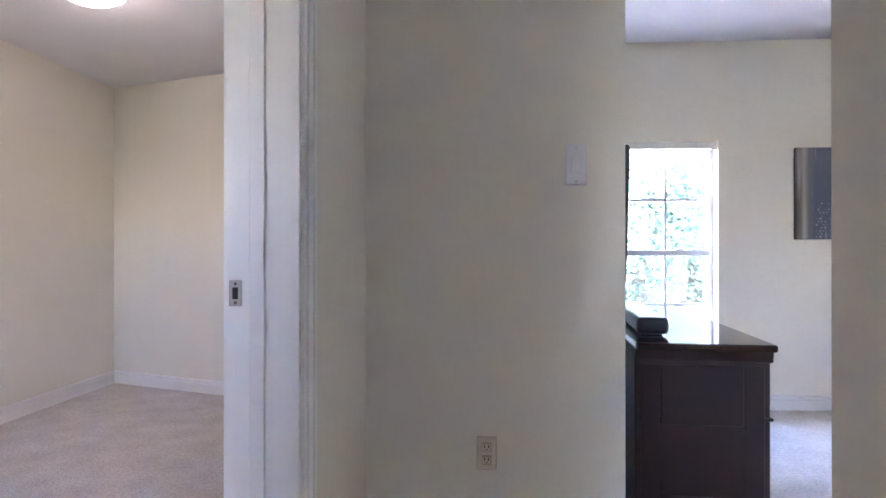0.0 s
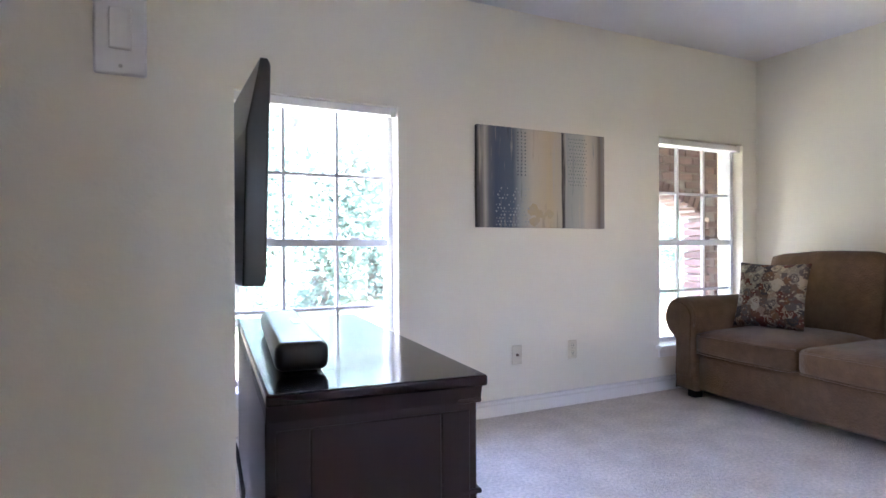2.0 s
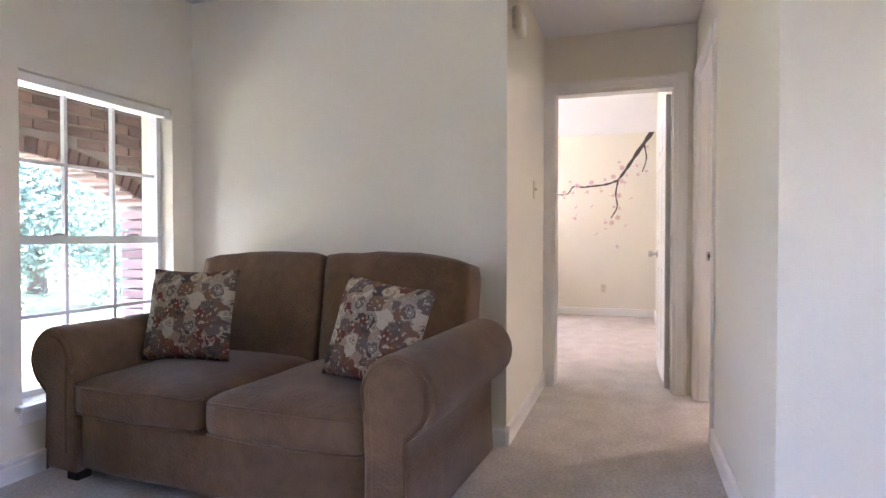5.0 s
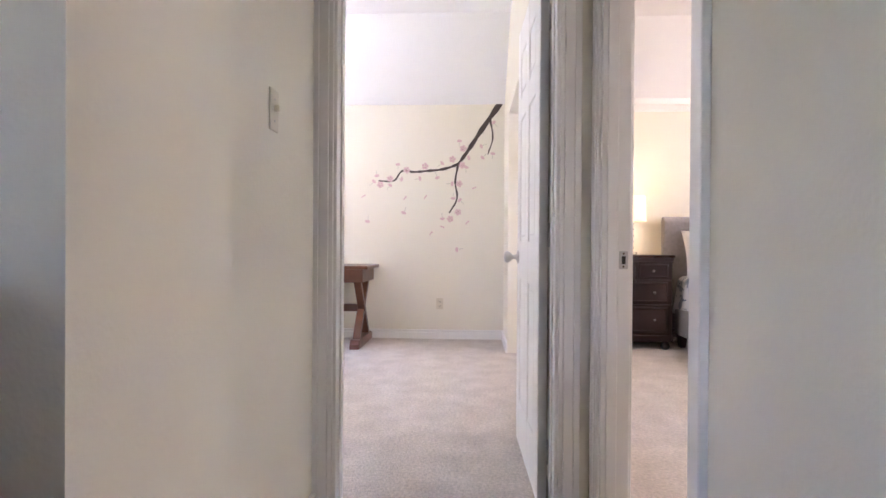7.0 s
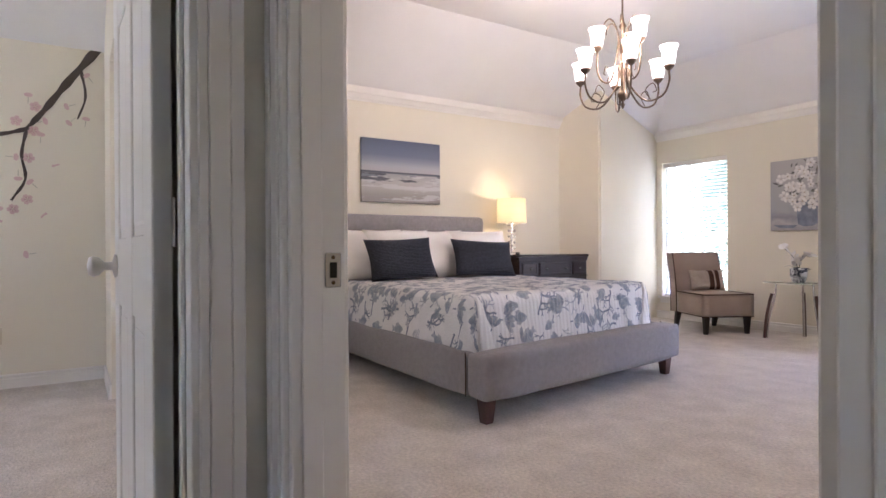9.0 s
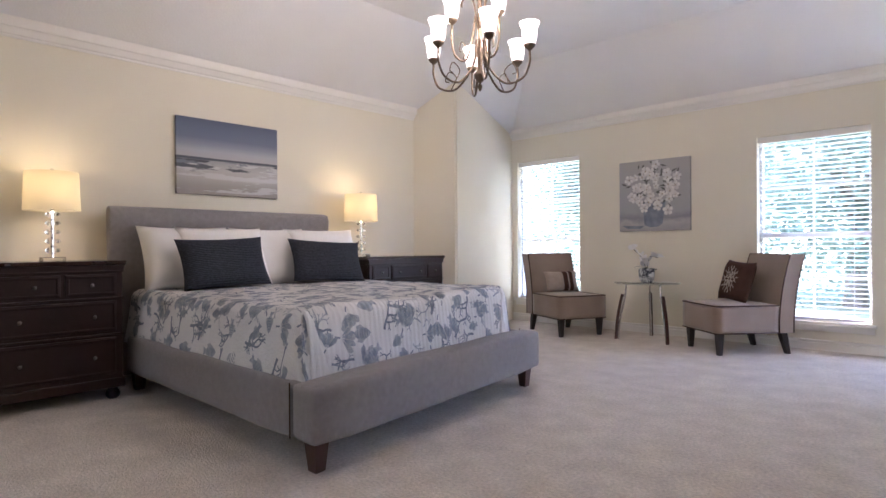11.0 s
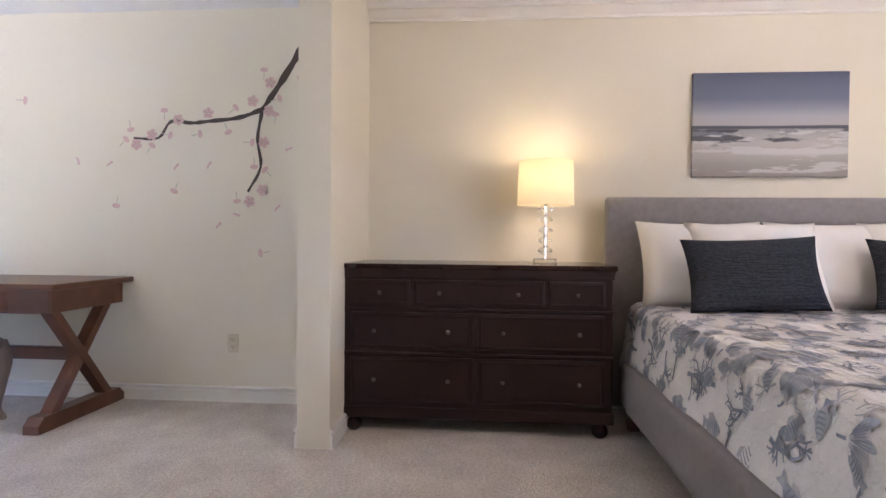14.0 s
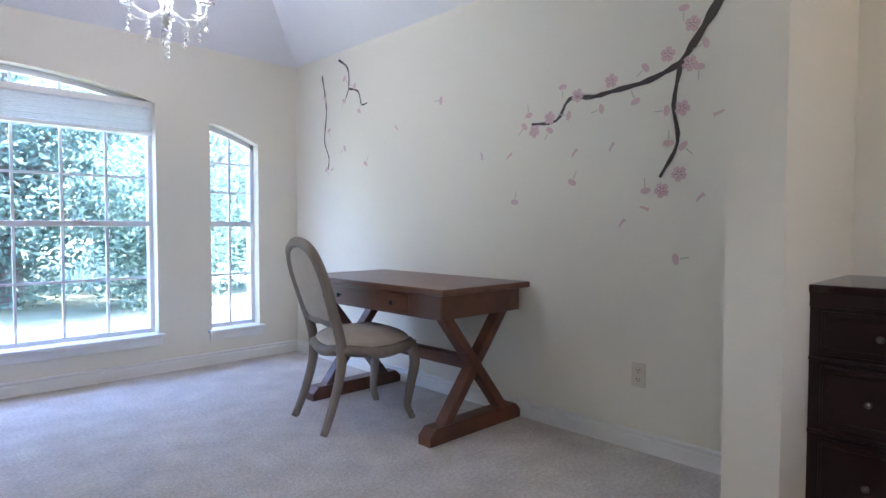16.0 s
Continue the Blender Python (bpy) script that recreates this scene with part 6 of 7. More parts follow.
def pillow_band(w, h, t, x0, x1, lift):
    """Cloth band laid over the front of a cushion from x0 to x1."""
    bm = bmesh.new()
    n, k = 12, 4
    g = []
    for i in range(k + 1):
        row = []
        for j in range(n + 1):
            u, v = (x0 + (x1 - x0) * i / k) * 2 / w, 1.96 * j / n - 0.98
            f = max(0.0, (1 - u ** 4) * (1 - v ** 4)) ** 0.55
            row.append(bm.verts.new((u * w / 2 * (1 - 0.07 * (1 - v * v)), -t / 2 * f * 1.05 - lift, v * h / 2 * (1 - 0.07 * (1 - u * u)))))
        g.append(row)
    for i in range(k):
        for j in range(n):
            bm.faces.new((g[i][j], g[i + 1][j], g[i + 1][j + 1], g[i][j + 1]))
    return bm


sp = empty("striped_pillow", pose(8.72, -5.235, 0.56, -16, 0, -116), "taupe lumbar pillow with a dark double stripe on a chair", "pillow")
part("cushion", pillow(0.42, 0.24, 0.11), M_CREAMP, sp, "", True)
part("stripe", pillow_band(0.42, 0.24, 0.11, -0.005, 0.055, 0.003), M_STRIPE, sp, "", True)
part("stripe", pillow_band(0.42, 0.24, 0.11, 0.075, 0.125, 0.003), M_STRIPE, sp, "", True)
dp = empty("embroidered_pillow", pose(6.895, -5.305, 0.625, -16, 3, 144), "dark brown pillow with an ivory embroidered medallion on a chair", "pillow")
part("cushion", pillow(0.38, 0.38, 0.14), M_BROWNP, dp, "", True)
bm = bmesh.new()
for k in range(8):
    a = k * math.pi / 4
    for s in (-1, 1):
        pts = [(0.015 + 0.10 * q, s * 0.028 * math.sin(q * 5.2) * (1 - 0.3 * q)) for q in [i / 7 for i in range(8)]]
        tube([(p * math.cos(a) * 0.85 - r * math.sin(a), -0.081 + 0.10 * p * p, (p * math.sin(a) + r * math.cos(a)) * 1.1) for p, r in pts], 0.0035, 4, bm)
part("medallion", bm, M_EMB, dp)


def glass_table(m):
    t = empty("glass_table", m, "round glass side table on three curved chrome and wood legs", "table")
    part("top", lathe([(0, 0.575), (0.318, 0.575), (0.323, 0.580), (0.318, 0.585), (0, 0.585)], 48), M_TABLEGLASS, t, "clear round glass top", True)
    for k, a in enumerate((2.65, 0.42, -1.27)):
        ca, sa = math.cos(a), math.sin(a)
        line = arc([(0.20 * ca, 0.20 * sa, 0.5745), (0.215 * ca, 0.215 * sa, 0.42), (0.262 * ca, 0.262 * sa, 0.20), (0.285 * ca, 0.285 * sa, 0.0)], 5)
        leg = part("leg", tube(line, 0.010, 8), M_CHROME, t, "curved chrome leg", True)
        wood = arc([(0.238 * ca, 0.238 * sa, 0.46), (0.262 * ca, 0.262 * sa, 0.36), (0.292 * ca, 0.292 * sa, 0.18), (0.305 * ca, 0.305 * sa, 0.0)], 5)
        part("wood_blade", tube(wood, [0.017] * len(wood), 4), M_LEGRED, leg, "dark wood blade along the leg")
    return t


glass_table(pose(7.735, -5.27, 0))
pot = empty("flower_pot", pose(7.73, -5.25, 0.585), "white ceramic pot with a dark floral pattern, on the glass table", "pot")
M_POT = fabric_print("patterned_glaze", (0.62, 0.62, 0.60), [(0.62, 0.62, 0.61), (0.03, 0.035, 0.055), (0.07, 0.075, 0.10), (0.60, 0.60, 0.59), (0.05, 0.055, 0.07)], 26, 0.25)
part("vessel", lathe([(0, 0.0), (0.050, 0.0), (0.062, 0.015), (0.076, 0.06), (0.078, 0.11), (0.074, 0.14), (0.068, 0.14), (0.070, 0.11), (0.06, 0.09), (0, 0.09)], 28), M_POT, pot, "", True)
orch = empty("orchid", pose(7.73, -5.25, 0.676), "white artificial orchid with dark green leaves in a pot", "plant")
M_DGREEN = material("dark_green_leaf", (0.022, 0.045, 0.022), 0.4, second=(0.014, 0.030, 0.015))
M_PETAL = material("white_petal", (0.80, 0.79, 0.77), 0.7, second=(0.72, 0.70, 0.69), scale=30)
part("moss", lathe([(0, 0.006), (0.06, 0.0), (0.06, -0.004), (0, -0.004)], 12), M_DGREEN, orch)


def blade(bm, base, d, up, length, width):
    pts = []
    for i in range(7):
        q = i / 6
        c = Vector(base) + Vector((d[0] * length * q, d[1] * length * q, up * (q - 0.75 * q * q)))
        s = Vector((-d[1], d[0], 0)) * width * math.sin(math.pi * (0.12 + 0.85 * q))
        pts.append((bm.verts.new(c - s), bm.verts.new(c + Vector((0, 0, -0.004))), bm.verts.new(c + s)))
    for a, b in zip(pts, pts[1:]):
        bm.faces.new((a[0], a[1], b[1], b[0]))
        bm.faces.new((a[1], a[2], b[2], b[1]))


for k in range(5):
    a = 0.4 + k * 1.3
    bm = bmesh.new()
    blade(bm, (0, 0, 0), (math.cos(a), math.sin(a)), 0.22 - 0.03 * k, 0.12, 0.022)
    part("leaf", bm, M_DGREEN, orch, "", True)
for sx, heads in ((1, 5), (-1, 5)):
    stem = arc([(0, 0, 0), (sx * 0.02, 0.01, 0.10), (sx * 0.05, 0.02, 0.17), (sx * 0.13, 0.03, 0.16 if sx < 0 else 0.25)])
    st = part("stem", tube(stem, 0.0028, 6), M_DGREEN, orch)
    for h in range(heads):
        c = Vector(stem[-1 - h * 3]) + Vector((rng.gauss(0, 0.02), rng.gauss(0, 0.02), 0.012))
        bm = bmesh.new()
        tilt = pose(*c, rng.uniform(20, 70), rng.uniform(-20, 20), rng.uniform(0, 360))
        for k in range(5):
            a, r = k * 1.257, 0.046 if k % 2 else 0.054
            pts = [(0.004, 0), (0.5 * r, -0.026), (0.85 * r, -0.022), (r, 0), (0.85 * r, 0.022), (0.5 * r, 0.026)]
            f = [bm.verts.new(tilt @ Vector((x * math.cos(a) - y * math.sin(a), x * math.sin(a) + y * math.cos(a), 0.010 * (x / r) ** 2 + 0.001 * k))) for x, y in pts]
            bm.faces.new(f)
        part("blossom", bm, M_PETAL, st, "white orchid blossom")


# ---- study: desk, chair, wall decal ----
def desk(m):
    d = empty("writing_desk", m, "brown wooden writing desk on crossed trestle legs", "desk")
    L, W, H = 1.27, 0.67, 0.765
    part("top", box(-W / 2, -L / 2, H - 0.032, W / 2, L / 2, H, 0.006, 2), M_BROWNWOOD, d)
    bm = bmesh.new()
    a, b = W / 2 - 0.035, L / 2 - 0.05
    for c in ((-a, -b, -a + 0.022, b), (a - 0.022, -b, a, b), (-a + 0.022, -b, a - 0.022, -b + 0.022), (-a + 0.022, b - 0.022, a - 0.022, b)):
        add_box(bm, c[0], c[1], H - 0.155, c[2], c[3], H - 0.033, 0.002, 1)
    part("apron", bm, M_BROWNWOOD, d)
    dr = part("drawer", box(-a - 0.006, -0.36, H - 0.145, -a - 0.0005, 0.36, H - 0.045, 0.003), M_BROWNWOOD, d)
    for s in (-0.24, 0.24):
        part("knob", lathe([(0, 0.028), (0.010, 0.027), (0.015, 0.020), (0.012, 0.012), (0.006, 0.008), (0.007, 0)], 14, pose(-a - 0.0065, s, H - 0.095, 0, -90, 0)), M_LEG, dr, "dark round knob", True)
    zt, zb = H - 0.156, 0.075
    for s in (-1, 1):
        y = s * (L / 2 - 0.115)
        part("foot_rail", prism([(-W / 2 - 0.01, 0), (-W / 2 - 0.01, 0.045), (-W / 2 + 0.03, 0.082), (W / 2 - 0.03, 0.082), (W / 2 + 0.01, 0.045), (W / 2 + 0.01, 0)], y - 0.045, y + 0.045, None, 0.004), M_BROWNWOOD, d)
        for k, (xa, xb, dy) in enumerate(((-0.215, 0.215, 0.004), (0.215, -0.215, -0.004))):
            n = Vector((zt - zb, xa - xb)).normalized() * 0.043
            o = [(xa - n.x, zb), (xa + n.x, zb), (xb + n.x, zt), (xb - n.x, zt)]
            part("cross_leg", prism(o, y - 0.034 + dy, y + 0.034 + dy, None, 0.004), M_BROWNWOOD, d)
    part("stretcher", box(-0.024, -L / 2 + 0.15, 0.315, 0.024, L / 2 - 0.15, 0.385, 0.004), M_BROWNWOOD, d)
    return d


desk(pose(9.31, 2.59, 0))


def side_chair(m):
    """French side chair: oval-topped upholstered back, padded seat and cabriole legs; it faces -y."""
    c = empty("side_chair", m, "carved weathered-oak side chair with oatmeal linen upholstery", "chair")
    sw, sd = 0.245, 0.235
    seat = bmesh.new()
    n, k = 28, 7
    prev = None
    for i in range(k + 1):
        q = i / k
        r, z = math.cos(q * math.pi / 2) ** 0.5 if q < 1 else 0.0, 0.43 + 0.075 * math.sin(q * math.pi / 2)
        ring = []
        for j in range(n):
            a = 2 * math.pi * j / n
            f = (abs(math.cos(a)) ** 4.5 + abs(math.sin(a)) ** 4.5) ** (-1 / 4.5)
            w = sw * (1.0 - 0.12 * max(0, math.sin(a)))
            ring.append(seat.verts.new((w * f * math.cos(a) * r, sd * f * math.sin(a) * r, z)) if r > 0 else None)
        if prev:
            if ring[0] is None:
                seat.faces.new(prev)
            else:
                for j in range(n):
                    seat.faces.new((prev[j], prev[(j + 1) % n], ring[(j + 1) % n], ring[j]))
        prev = ring
    bmesh.ops.recalc_face_normals(seat, faces=seat.faces)
    part("seat", seat, M_LINEN, c, "", True)
    rail = bmesh.new()
    pts = []
    for j in range(41):
        a = 2 * math.pi * j / 40
        f = (abs(math.cos(a)) ** 4.5 + abs(math.sin(a)) ** 4.5) ** (-1 / 4.5)
        w = sw * (1.0 - 0.12 * max(0, math.sin(a)))
        pts.append((w * f * math.cos(a), sd * f * math.sin(a), 0.408 - 0.012 * math.cos(4 * a)))
    part("seat_rail", tube(pts, 0.031, 8, rail), M_WEATHERED, c, "", True)
    for s in (-1, 1):
        leg = arc([(s * 0.215, -0.20, 0.43), (s * 0.232, -0.222, 0.33), (s * 0.218, -0.205, 0.20), (s * 0.205, -0.19, 0.08), (s * 0.213, -0.208, 0.025), (s * 0.218, -0.218, 0.0)], 5)
        part("front_leg", tube(leg, [0.036 - 0.017 * min(1, i / 18) for i in range(len(leg))], 10), M_WEATHERED, c, "", True)
        post = arc([(s * 0.205, 0.33, 0.0), (s * 0.195, 0.275, 0.13), (s * 0.19, 0.225, 0.30), (s * 0.19, 0.218, 0.43), (s * 0.192, 0.238, 0.53), (s * 0.197, 0.270, 0.63), (s * 0.204, 0.302, 0.73)], 5)
        part("back_leg", tube(post, [0.021 + 0.007 * min(1, i / 12) for i in range(len(post))], 10), M_WEATHERED, c, "", True)
    P = lambda x, z: (x, 0.245 + (z - 0.56) * 0.33, z)
    loop = [P(-0.16, 0.555), P(-0.19, 0.60), P(-0.205, 0.72), P(-0.20, 0.84), P(-0.155, 0.93), P(-0.07, 0.972), P(0, 0.98), P(0.07, 0.972), P(0.155, 0.93), P(0.20, 0.84), P(0.205, 0.72), P(0.19, 0.60), P(0.16, 0.555)]
    part("back_frame", tube(arc(loop, 4), 0.028, 10), M_WEATHERED, c, "", True)
    part("lower_rail", tube(arc([P(-0.18, 0.57), P(-0.09, 0.552), P(0, 0.56), P(0.09, 0.552), P(0.18, 0.57)], 4), 0.021, 10), M_WEATHERED, c, "", True)
    pad = bmesh.new()
    rim = [Vector(p) for p in arc(loop, 4)]
    mid = Vector(P(0, 0.77))
    for side in (-1, 1):
        last = None
        for q in (1.0, 0.85, 0.6, 0.3):
            ring = [pad.verts.new(mid + (p - mid) * q + Vector((0, side * (0.006 + 0.026 * (1 - q ** 3)), 0))) for p in rim]
            if last:
                for j in range(len(ring)):
                    o = (j + 1) % len(ring)
                    pad.faces.new((last[j], last[o], ring[o], ring[j]))
            last = ring
        pad.faces.new(last)
    bmesh.ops.recalc_face_normals(pad, faces=pad.faces)
    part("back_pad", pad, M_LINEN, c, "", True)
    return c


side_chair(pose(9.03, 2.665, 0, 0, 0, 81) @ Matrix.Diagonal((0.96, 0.96, 1, 1)))

# cherry-branch decal on the east wall; local x runs along -y of the room
M_DBRANCH = material("brown_vinyl", (0.085, 0.062, 0.052), 0.6, second=(0.06, 0.045, 0.04), scale=10)
M_DPINK = material("pink_vinyl", (0.70, 0.51, 0.49), 0.6, second=(0.64, 0.44, 0.43), scale=15)
M_DROSE = material("rose_vinyl", (0.58, 0.33, 0.33), 0.6)
M_DGREY = material("pale_stem_vinyl", (0.56, 0.53, 0.44), 0.6)


def wall_strip(bm, pts, w, x):
    n = len(pts)
    prev = None
    for i, (y, z) in enumerate(pts):
        a, b = pts[max(0, i - 1)], pts[min(n - 1, i + 1)]
        dy, dz = b[0] - a[0], b[1] - a[1]
        l = math.hypot(dy, dz) or 1
        ww = (w[0] + (w[1] - w[0]) * i / (n - 1)) * (1 + 0.25 * math.sin(i * 2.1))
        cur = [bm.verts.new((x, y - dz / l * ww, z + dy / l * ww)), bm.verts.new((x, y + dz / l * ww, z - dy / l * ww))]
        if prev:
            bm.faces.new((prev[0], prev[1], cur[1], cur[0]))
        prev = cur


def smooth2(pts, steps=4):
    return [(p[1], p[2]) for p in arc([(0, *q) for q in pts], steps)]


decal = empty("branch_decal", pose(0, 0, 0), "vinyl wall decal of a dark cherry branch with pink blossom", "wall decal")
WX = 9.6665
BRANCHES = [([(0.72, 2.42), (0.92, 2.13), (1.05, 1.93), (1.15, 1.79)], (0.034, 0.018)),
            ([(1.15, 1.79), (1.30, 1.74), (1.49, 1.72), (1.60, 1.71), (1.73, 1.72), (1.81, 1.62), (1.97, 1.62)], (0.017, 0.009)),
            ([(1.15, 1.79), (1.18, 1.61), (1.16, 1.44), (1.24, 1.29)], (0.013, 0.010)),
            ([(0.83, 2.26), (0.80, 2.06), (0.85, 1.89)], (0.013, 0.007)),
            ([(3.81, 2.34), (3.69, 2.25), (3.68, 2.10), (3.73, 2.02)], (0.011, 0.005)),
            ([(3.68, 2.10), (3.56, 2.06), (3.52, 1.96), (3.45, 1.96)], (0.009, 0.006)),
            ([(4.04, 2.26), (4.00, 2.10), (3.98, 1.96), (4.01, 1.74), (3.95, 1.61), (3.96, 1.51)], (0.010, 0.006))]
for i, (line, w) in enumerate(BRANCHES):
    bm = bmesh.new()
    wall_strip(bm, smooth2(line), (w[0] * 0.8, w[1] * 0.8), WX - 0.0003 * i)
    part("branch", bm, M_DBRANCH, decal)


def blossom(y, z, r, open_flower, turn):
    bm = bmesh.new()
    n = 5 if open_flower else 3
    for k in range(n):
        a = turn + k * (1.257 if open_flower else 0.55)
        pts = [(0.12, 0.0), (0.55, -0.42), (0.95, -0.30), (1.0, -0.08), (0.9, 0.0), (1.0, 0.08), (0.95, 0.30), (0.55, 0.42)]
        f = [bm.verts.new((WX - 0.0024 - 0.00012 * k, y + r * (p * math.cos(a) - q * math.sin(a)), z + r * (p * math.sin(a) + q * math.cos(a)))) for p, q in pts]
        bm.faces.new(f)
    fl = part("blossom", bm, M_DPINK, decal)
    if open_flower:
        bm = bmesh.new()
        for k in range(5):
            a = turn + k * 1.257
            wall_strip(bm, [(y + r * 0.1 * math.cos(a), z + r * 0.1 * math.sin(a)), (y + r * 0.5 * math.cos(a), z + r * 0.5 * math.sin(a))], (0.003, 0.003), WX - 0.0034)
        part("stamens", bm, M_DROSE, fl)
    else:
        bm = bmesh.new()
        a = turn + 0.55 + math.pi
        wall_strip(bm, [(y, z), (y + 1.2 * r * math.cos(a), z + 1.2 * r * math.sin(a))], (0.003, 0.002), WX - 0.0021)
        part("stalk", bm, M_DGREY, fl)


OPEN = [(1.21, 1.84), (1.49, 1.77), (1.68, 1.73), (1.85, 1.64), (1.95, 1.58), (1.14, 1.59), (1.15, 1.30), (1.23, 1.23), (1.11, 1.78), (1.10, 1.95)]
BUDS = [(1.14, 2.01), (1.06, 1.85), (1.07, 1.74), (1.33, 1.79), (1.37, 1.67), (1.56, 1.64), (1.77, 1.77), (1.75, 1.64), (1.99, 1.69), (2.03, 1.60), (1.86, 1.56), (1.23, 1.59),
        (1.20, 1.46), (1.12, 1.41), (1.31, 1.25), (0.78, 2.20), (0.90, 1.98), (0.80, 1.88), (0.89, 1.87), (3.72, 2.17), (3.62, 2.11), (3.75, 2.00), (3.54, 1.93), (3.99, 2.09), (3.94, 1.80), (3.97, 1.50)]
for y, z in OPEN:
    blossom(y, z, 0.036, True, rng.random() * 6)
for y, z in BUDS:
    blossom(y, z, 0.034, False, rng.random() * 6)
PETALS = [(2.33, 1.48), (2.13, 1.46), (1.70, 1.44), (1.49, 1.45), (1.43, 1.08), (1.31, 1.15), (1.06, 1.19), (3.12, 1.74), (3.91, 1.51), (0.98, 1.55)]
for y, z in PETALS:
    bm = bmesh.new()
    a, r = rng.random() * 6, 0.024
    wall_strip(bm, [(y + r * q * math.cos(a) - 0.008 * q * q * math.sin(a), z + r * q * math.sin(a)) for q in (-1, -0.4, 0.3, 1)], (0.003, 0.010), WX - 0.0015)
    part("petal", bm, M_DPINK, decal)
for y, z in ((1.70, 1.31), (2.08, 1.22), (1.14, 0.92), (2.70, 1.86), (3.75, 1.65), (3.46, 1.54)):
    blossom(y, z, 0.036, False, rng.random() * 6)


# ---- outdoors ----
structure("ground", box(-300, -300, -0.45, 300, 300, -0.25), M_GRASS, "sunlit lawn around the house", "lawn")


def tree_meshes(seed, height, spread, leaves):
    rng = random.Random(seed)
    trunk = bmesh.new()
    fork = height * 0.22
    tube([(0, 0, -0.3), (0.05, 0.02, fork * 0.5), (0.0, 0.08, fork)], [0.20, 0.15, 0.13], 9, trunk)
    tips = []
    for k in range(7):
        a = k * 0.9 + rng.random() * 0.5
        reach, top = spread * (0.45 + 0.5 * rng.random()), height * (0.42 + 0.5 * rng.random())
        limb = arc([(0, 0.06, fork * 0.9), (reach * 0.35 * math.cos(a), reach * 0.35 * math.sin(a), fork + (top - fork) * 0.45),
                    (reach * math.cos(a + 0.2), reach * math.sin(a + 0.2), top)], 4)
        tube(limb, [0.085 - 0.065 * i / (len(limb) - 1) for i in range(len(limb))], 6, trunk)
        tips += limb[2:]
    crown_v, crown_f = [], []
    clumps = [Vector(rng.choice(tips)) + Vector((rng.gauss(0, 0.6), rng.gauss(0, 0.6), rng.gauss(-0.45, 0.75))) for i in range(leaves // 40)]
    for c in clumps:
        for i in range(40):
            p = c + Vector((rng.gauss(0, 0.25), rng.gauss(0, 0.25), rng.gauss(0, 0.18)))
            d = Vector((rng.gauss(0, 1), rng.gauss(0, 1), rng.gauss(-0.3, 0.6))).normalized()
            s = d.cross(Vector((rng.gauss(0, 1), rng.gauss(0, 1), rng.gauss(0, 1)))).normalized()
            l, w = rng.uniform(0.045, 0.085), rng.uniform(0.022, 0.036)
            b = len(crown_v)
            crown_v += [p - d * l, p + s * w, p + d * l, p - s * w]
            crown_f.append((b, b + 1, b + 2, b + 3))
    me = bpy.data.meshes.new("crown")
    me.from_pydata([tuple(v) for v in crown_v], [], crown_f)
    me.materials.append(M_LEAF)
    return trunk, me


def tree(m, seed, height=6.5, spread=2.6, leaves=20800, label="leafy shade tree with a forked trunk on the lawn"):
    t = empty("tree", m, label, "tree", "garden trees")
    trunk, crown_me = tree_meshes(seed, height, spread, leaves)
    part("trunk", trunk, M_BARK, t, "", True)
    cr = new("crown", crown_me)
    cr.parent = t
    return t


t1 = tree(pose(8.6, 11.5, -0.25), 3)
t2 = tree(pose(1.6, 10.5, -0.25), 5, 6.0, 2.4)
for i, (src, x, y, rz, s) in enumerate(((t1, 5.4, 14.5, 80, 1.15), (t2, 11.5, 14.0, 150, 1.2), (t1, 3.6, 13.0, 200, 1.1), (t2, 14.5, 18.0, 40, 1.4), (t1, -1.8, 16.5, 300, 1.3), (t2, 8.0, 20.0, 260, 1.5),
                                        (t1, 7.2, -13.0, 120, 1.15), (t2, 4.2, -12.0, 20, 1.1), (t1, 10.6, -15.5, 240, 1.2), (t2, 13.0, -19.0, 100, 1.4), (t1, 17.5, 23.0, 10, 1.6), (t2, 2.0, 24.0, 190, 1.7), (t2, 12.9, -13.2, 60, 1.25), (t1, 10.6, 10.2, 130, 0.72), (t2, 13.4, 11.8, 310, 0.80))):
    ob = copy_thing(src, pose(x, y, -0.25, 0, 0, rz) @ Matrix.Diagonal((1, 1, 1, 1)))
    ob.scale = (s, s, s)

# brick porch with a shallow arch, outside the second window
porch = empty("brick_porch", pose(0, 0, 0), "red brick porch wall with a shallow arched opening", "porch")
PX0, PX1, PY0, PY1 = 2.40, 6.6, 4.45, 4.72
ACX, ACZ, AR, AJ = 4.05, -0.76, 2.31, 5.15


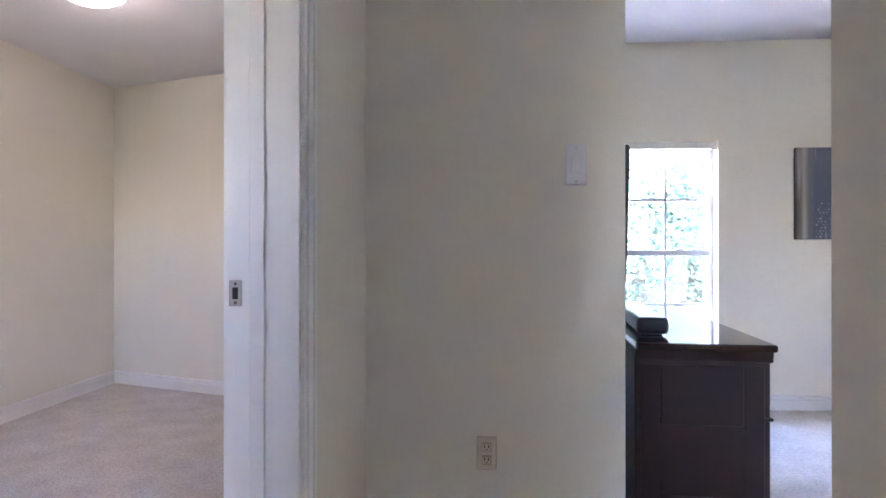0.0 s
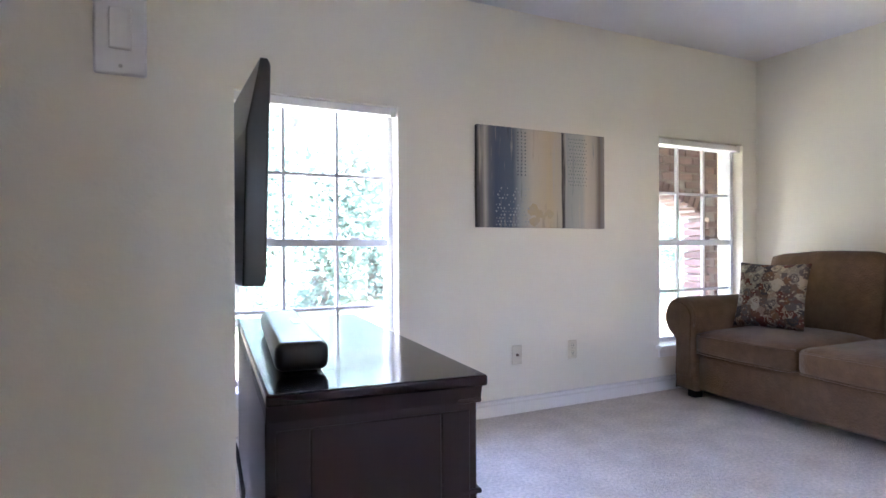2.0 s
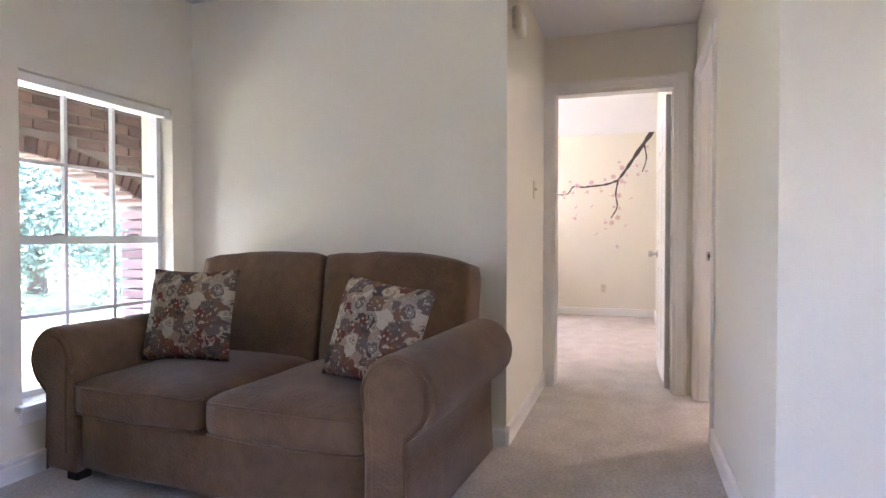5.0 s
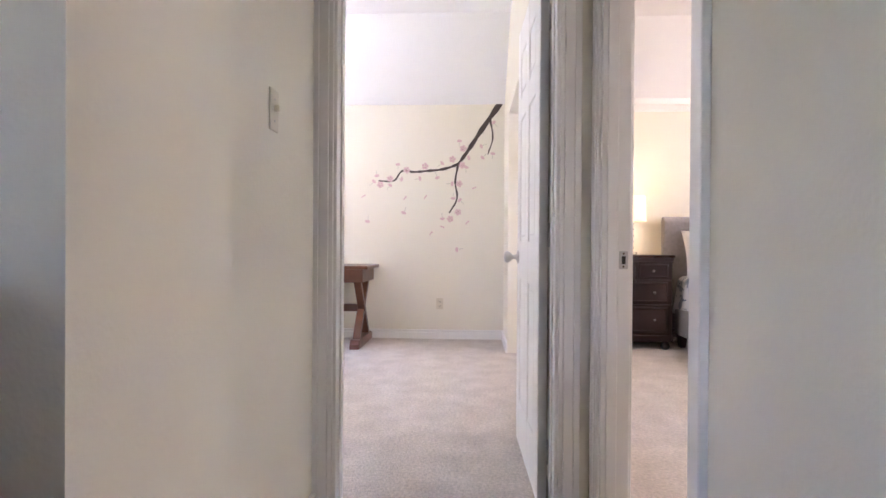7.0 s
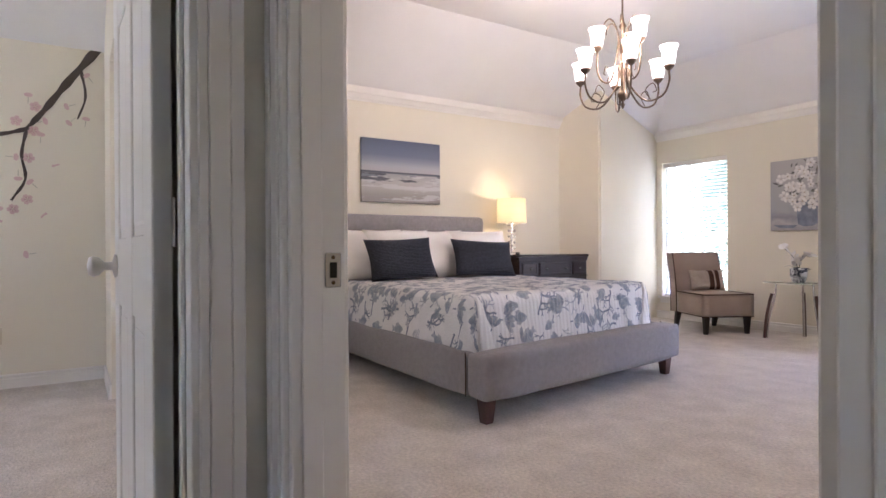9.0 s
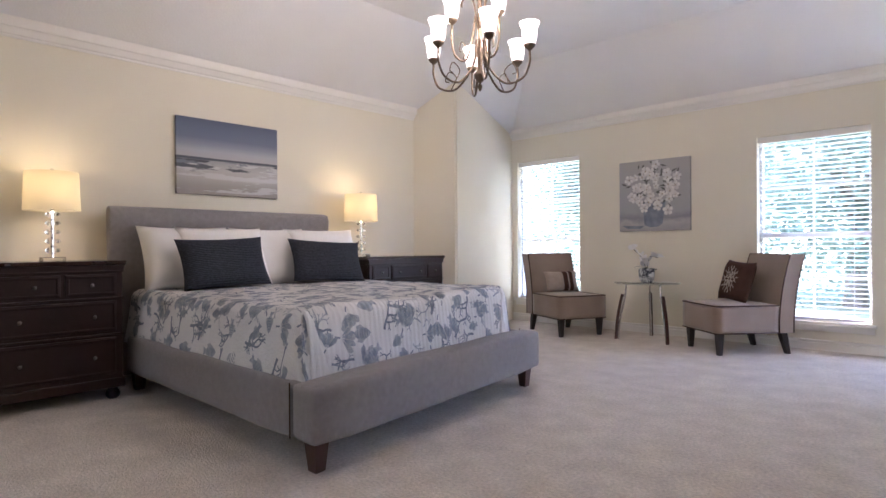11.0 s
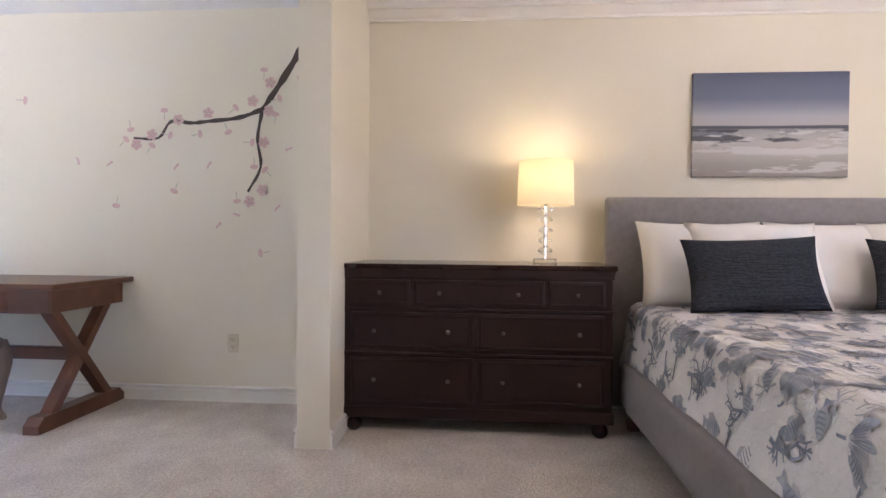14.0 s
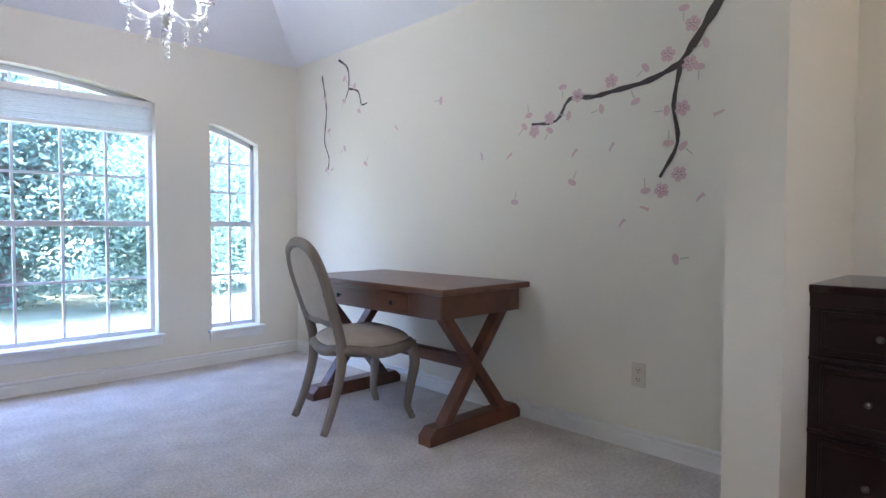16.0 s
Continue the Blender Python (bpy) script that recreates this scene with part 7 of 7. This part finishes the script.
def arch_height(x):
    d = AR * AR - (x - ACX) ** 2
    return ACZ + math.sqrt(d) if abs(x - ACX) < AJ - ACX else -1


backing = bmesh.new()
for k in range(42):
    a, b = PX0 + (PX1 - PX0) * k / 42, PX0 + (PX1 - PX0) * (k + 1) / 42
    lo = max(arch_height((a + b) / 2), -0.25)
    add_box(backing, a, PY0 + 0.012, lo, b, PY1, 2.75)
part("mortar_bed", backing, M_MORTAR, porch)
brick_me = {}
BL, BH = 0.203, 0.075


def brick(x0, x1, z):
    key = round(x1 - x0, 3)
    if key not in brick_me:
        ob = part("brick", box(0, 0, 0, x1 - x0 - 0.010, 0.06, 0.060, 0.003, 1), M_BRICK, porch)
        brick_me[key] = ob.data
    else:
        ob = new("brick", brick_me[key])
        ob.parent = porch
    ob.location = (x0, PY0 + rng.uniform(-0.003, 0.003), z)


row, z = 0, 0.125
while z < 2.45:
    x = 3.55 + (0.5 * BL if row % 2 else 0)
    while x < 5.95:
        a = max(arch_height(x), arch_height(x + BL))
        if z > a + (0.10 if a > 0 else 0):
            brick(x, x + BL, z)
        x += BL
    row, z = row + 1, z + BH
for k in range(34):
    a = radians(62 + k * 1.75)
    x, zz = ACX + AR * math.cos(a), ACZ + AR * math.sin(a)
    if abs(x - ACX) < AJ - ACX:
        ob = part("arch_brick", box(0, 0, 0, 0.105, 0.27, 0.060, 0.003, 1, pose(0, 0, 0, 0, -math.degrees(a), 0)), M_BRICK, porch)
        ob.location = (x, PY0 - 0.008, zz)
for k in range(18):
    z = 0.05 + 0.075 * k
    if z + 0.06 < arch_height(AJ - 0.01):
        ob = part("jamb_brick", box(-0.012, 0, 0, 0.06, 0.255, 0.060, 0.003, 1), M_BRICK, porch)
        ob.location = (AJ, PY0 + 0.01, z)
# unseen wall, added to keep lawn light off the living room's east wall
part("end_wall", box(2.40, 3.67, -0.25, 2.52, 4.45, 2.42), M_BRICK, porch, "unseen brick wall added to block light from the lawn")
# out of view; keeps the porch bricks in shade
part("porch_ceiling", box(2.4, 3.67, 2.42, 6.6, 4.45, 2.5), M_MORTAR, porch)
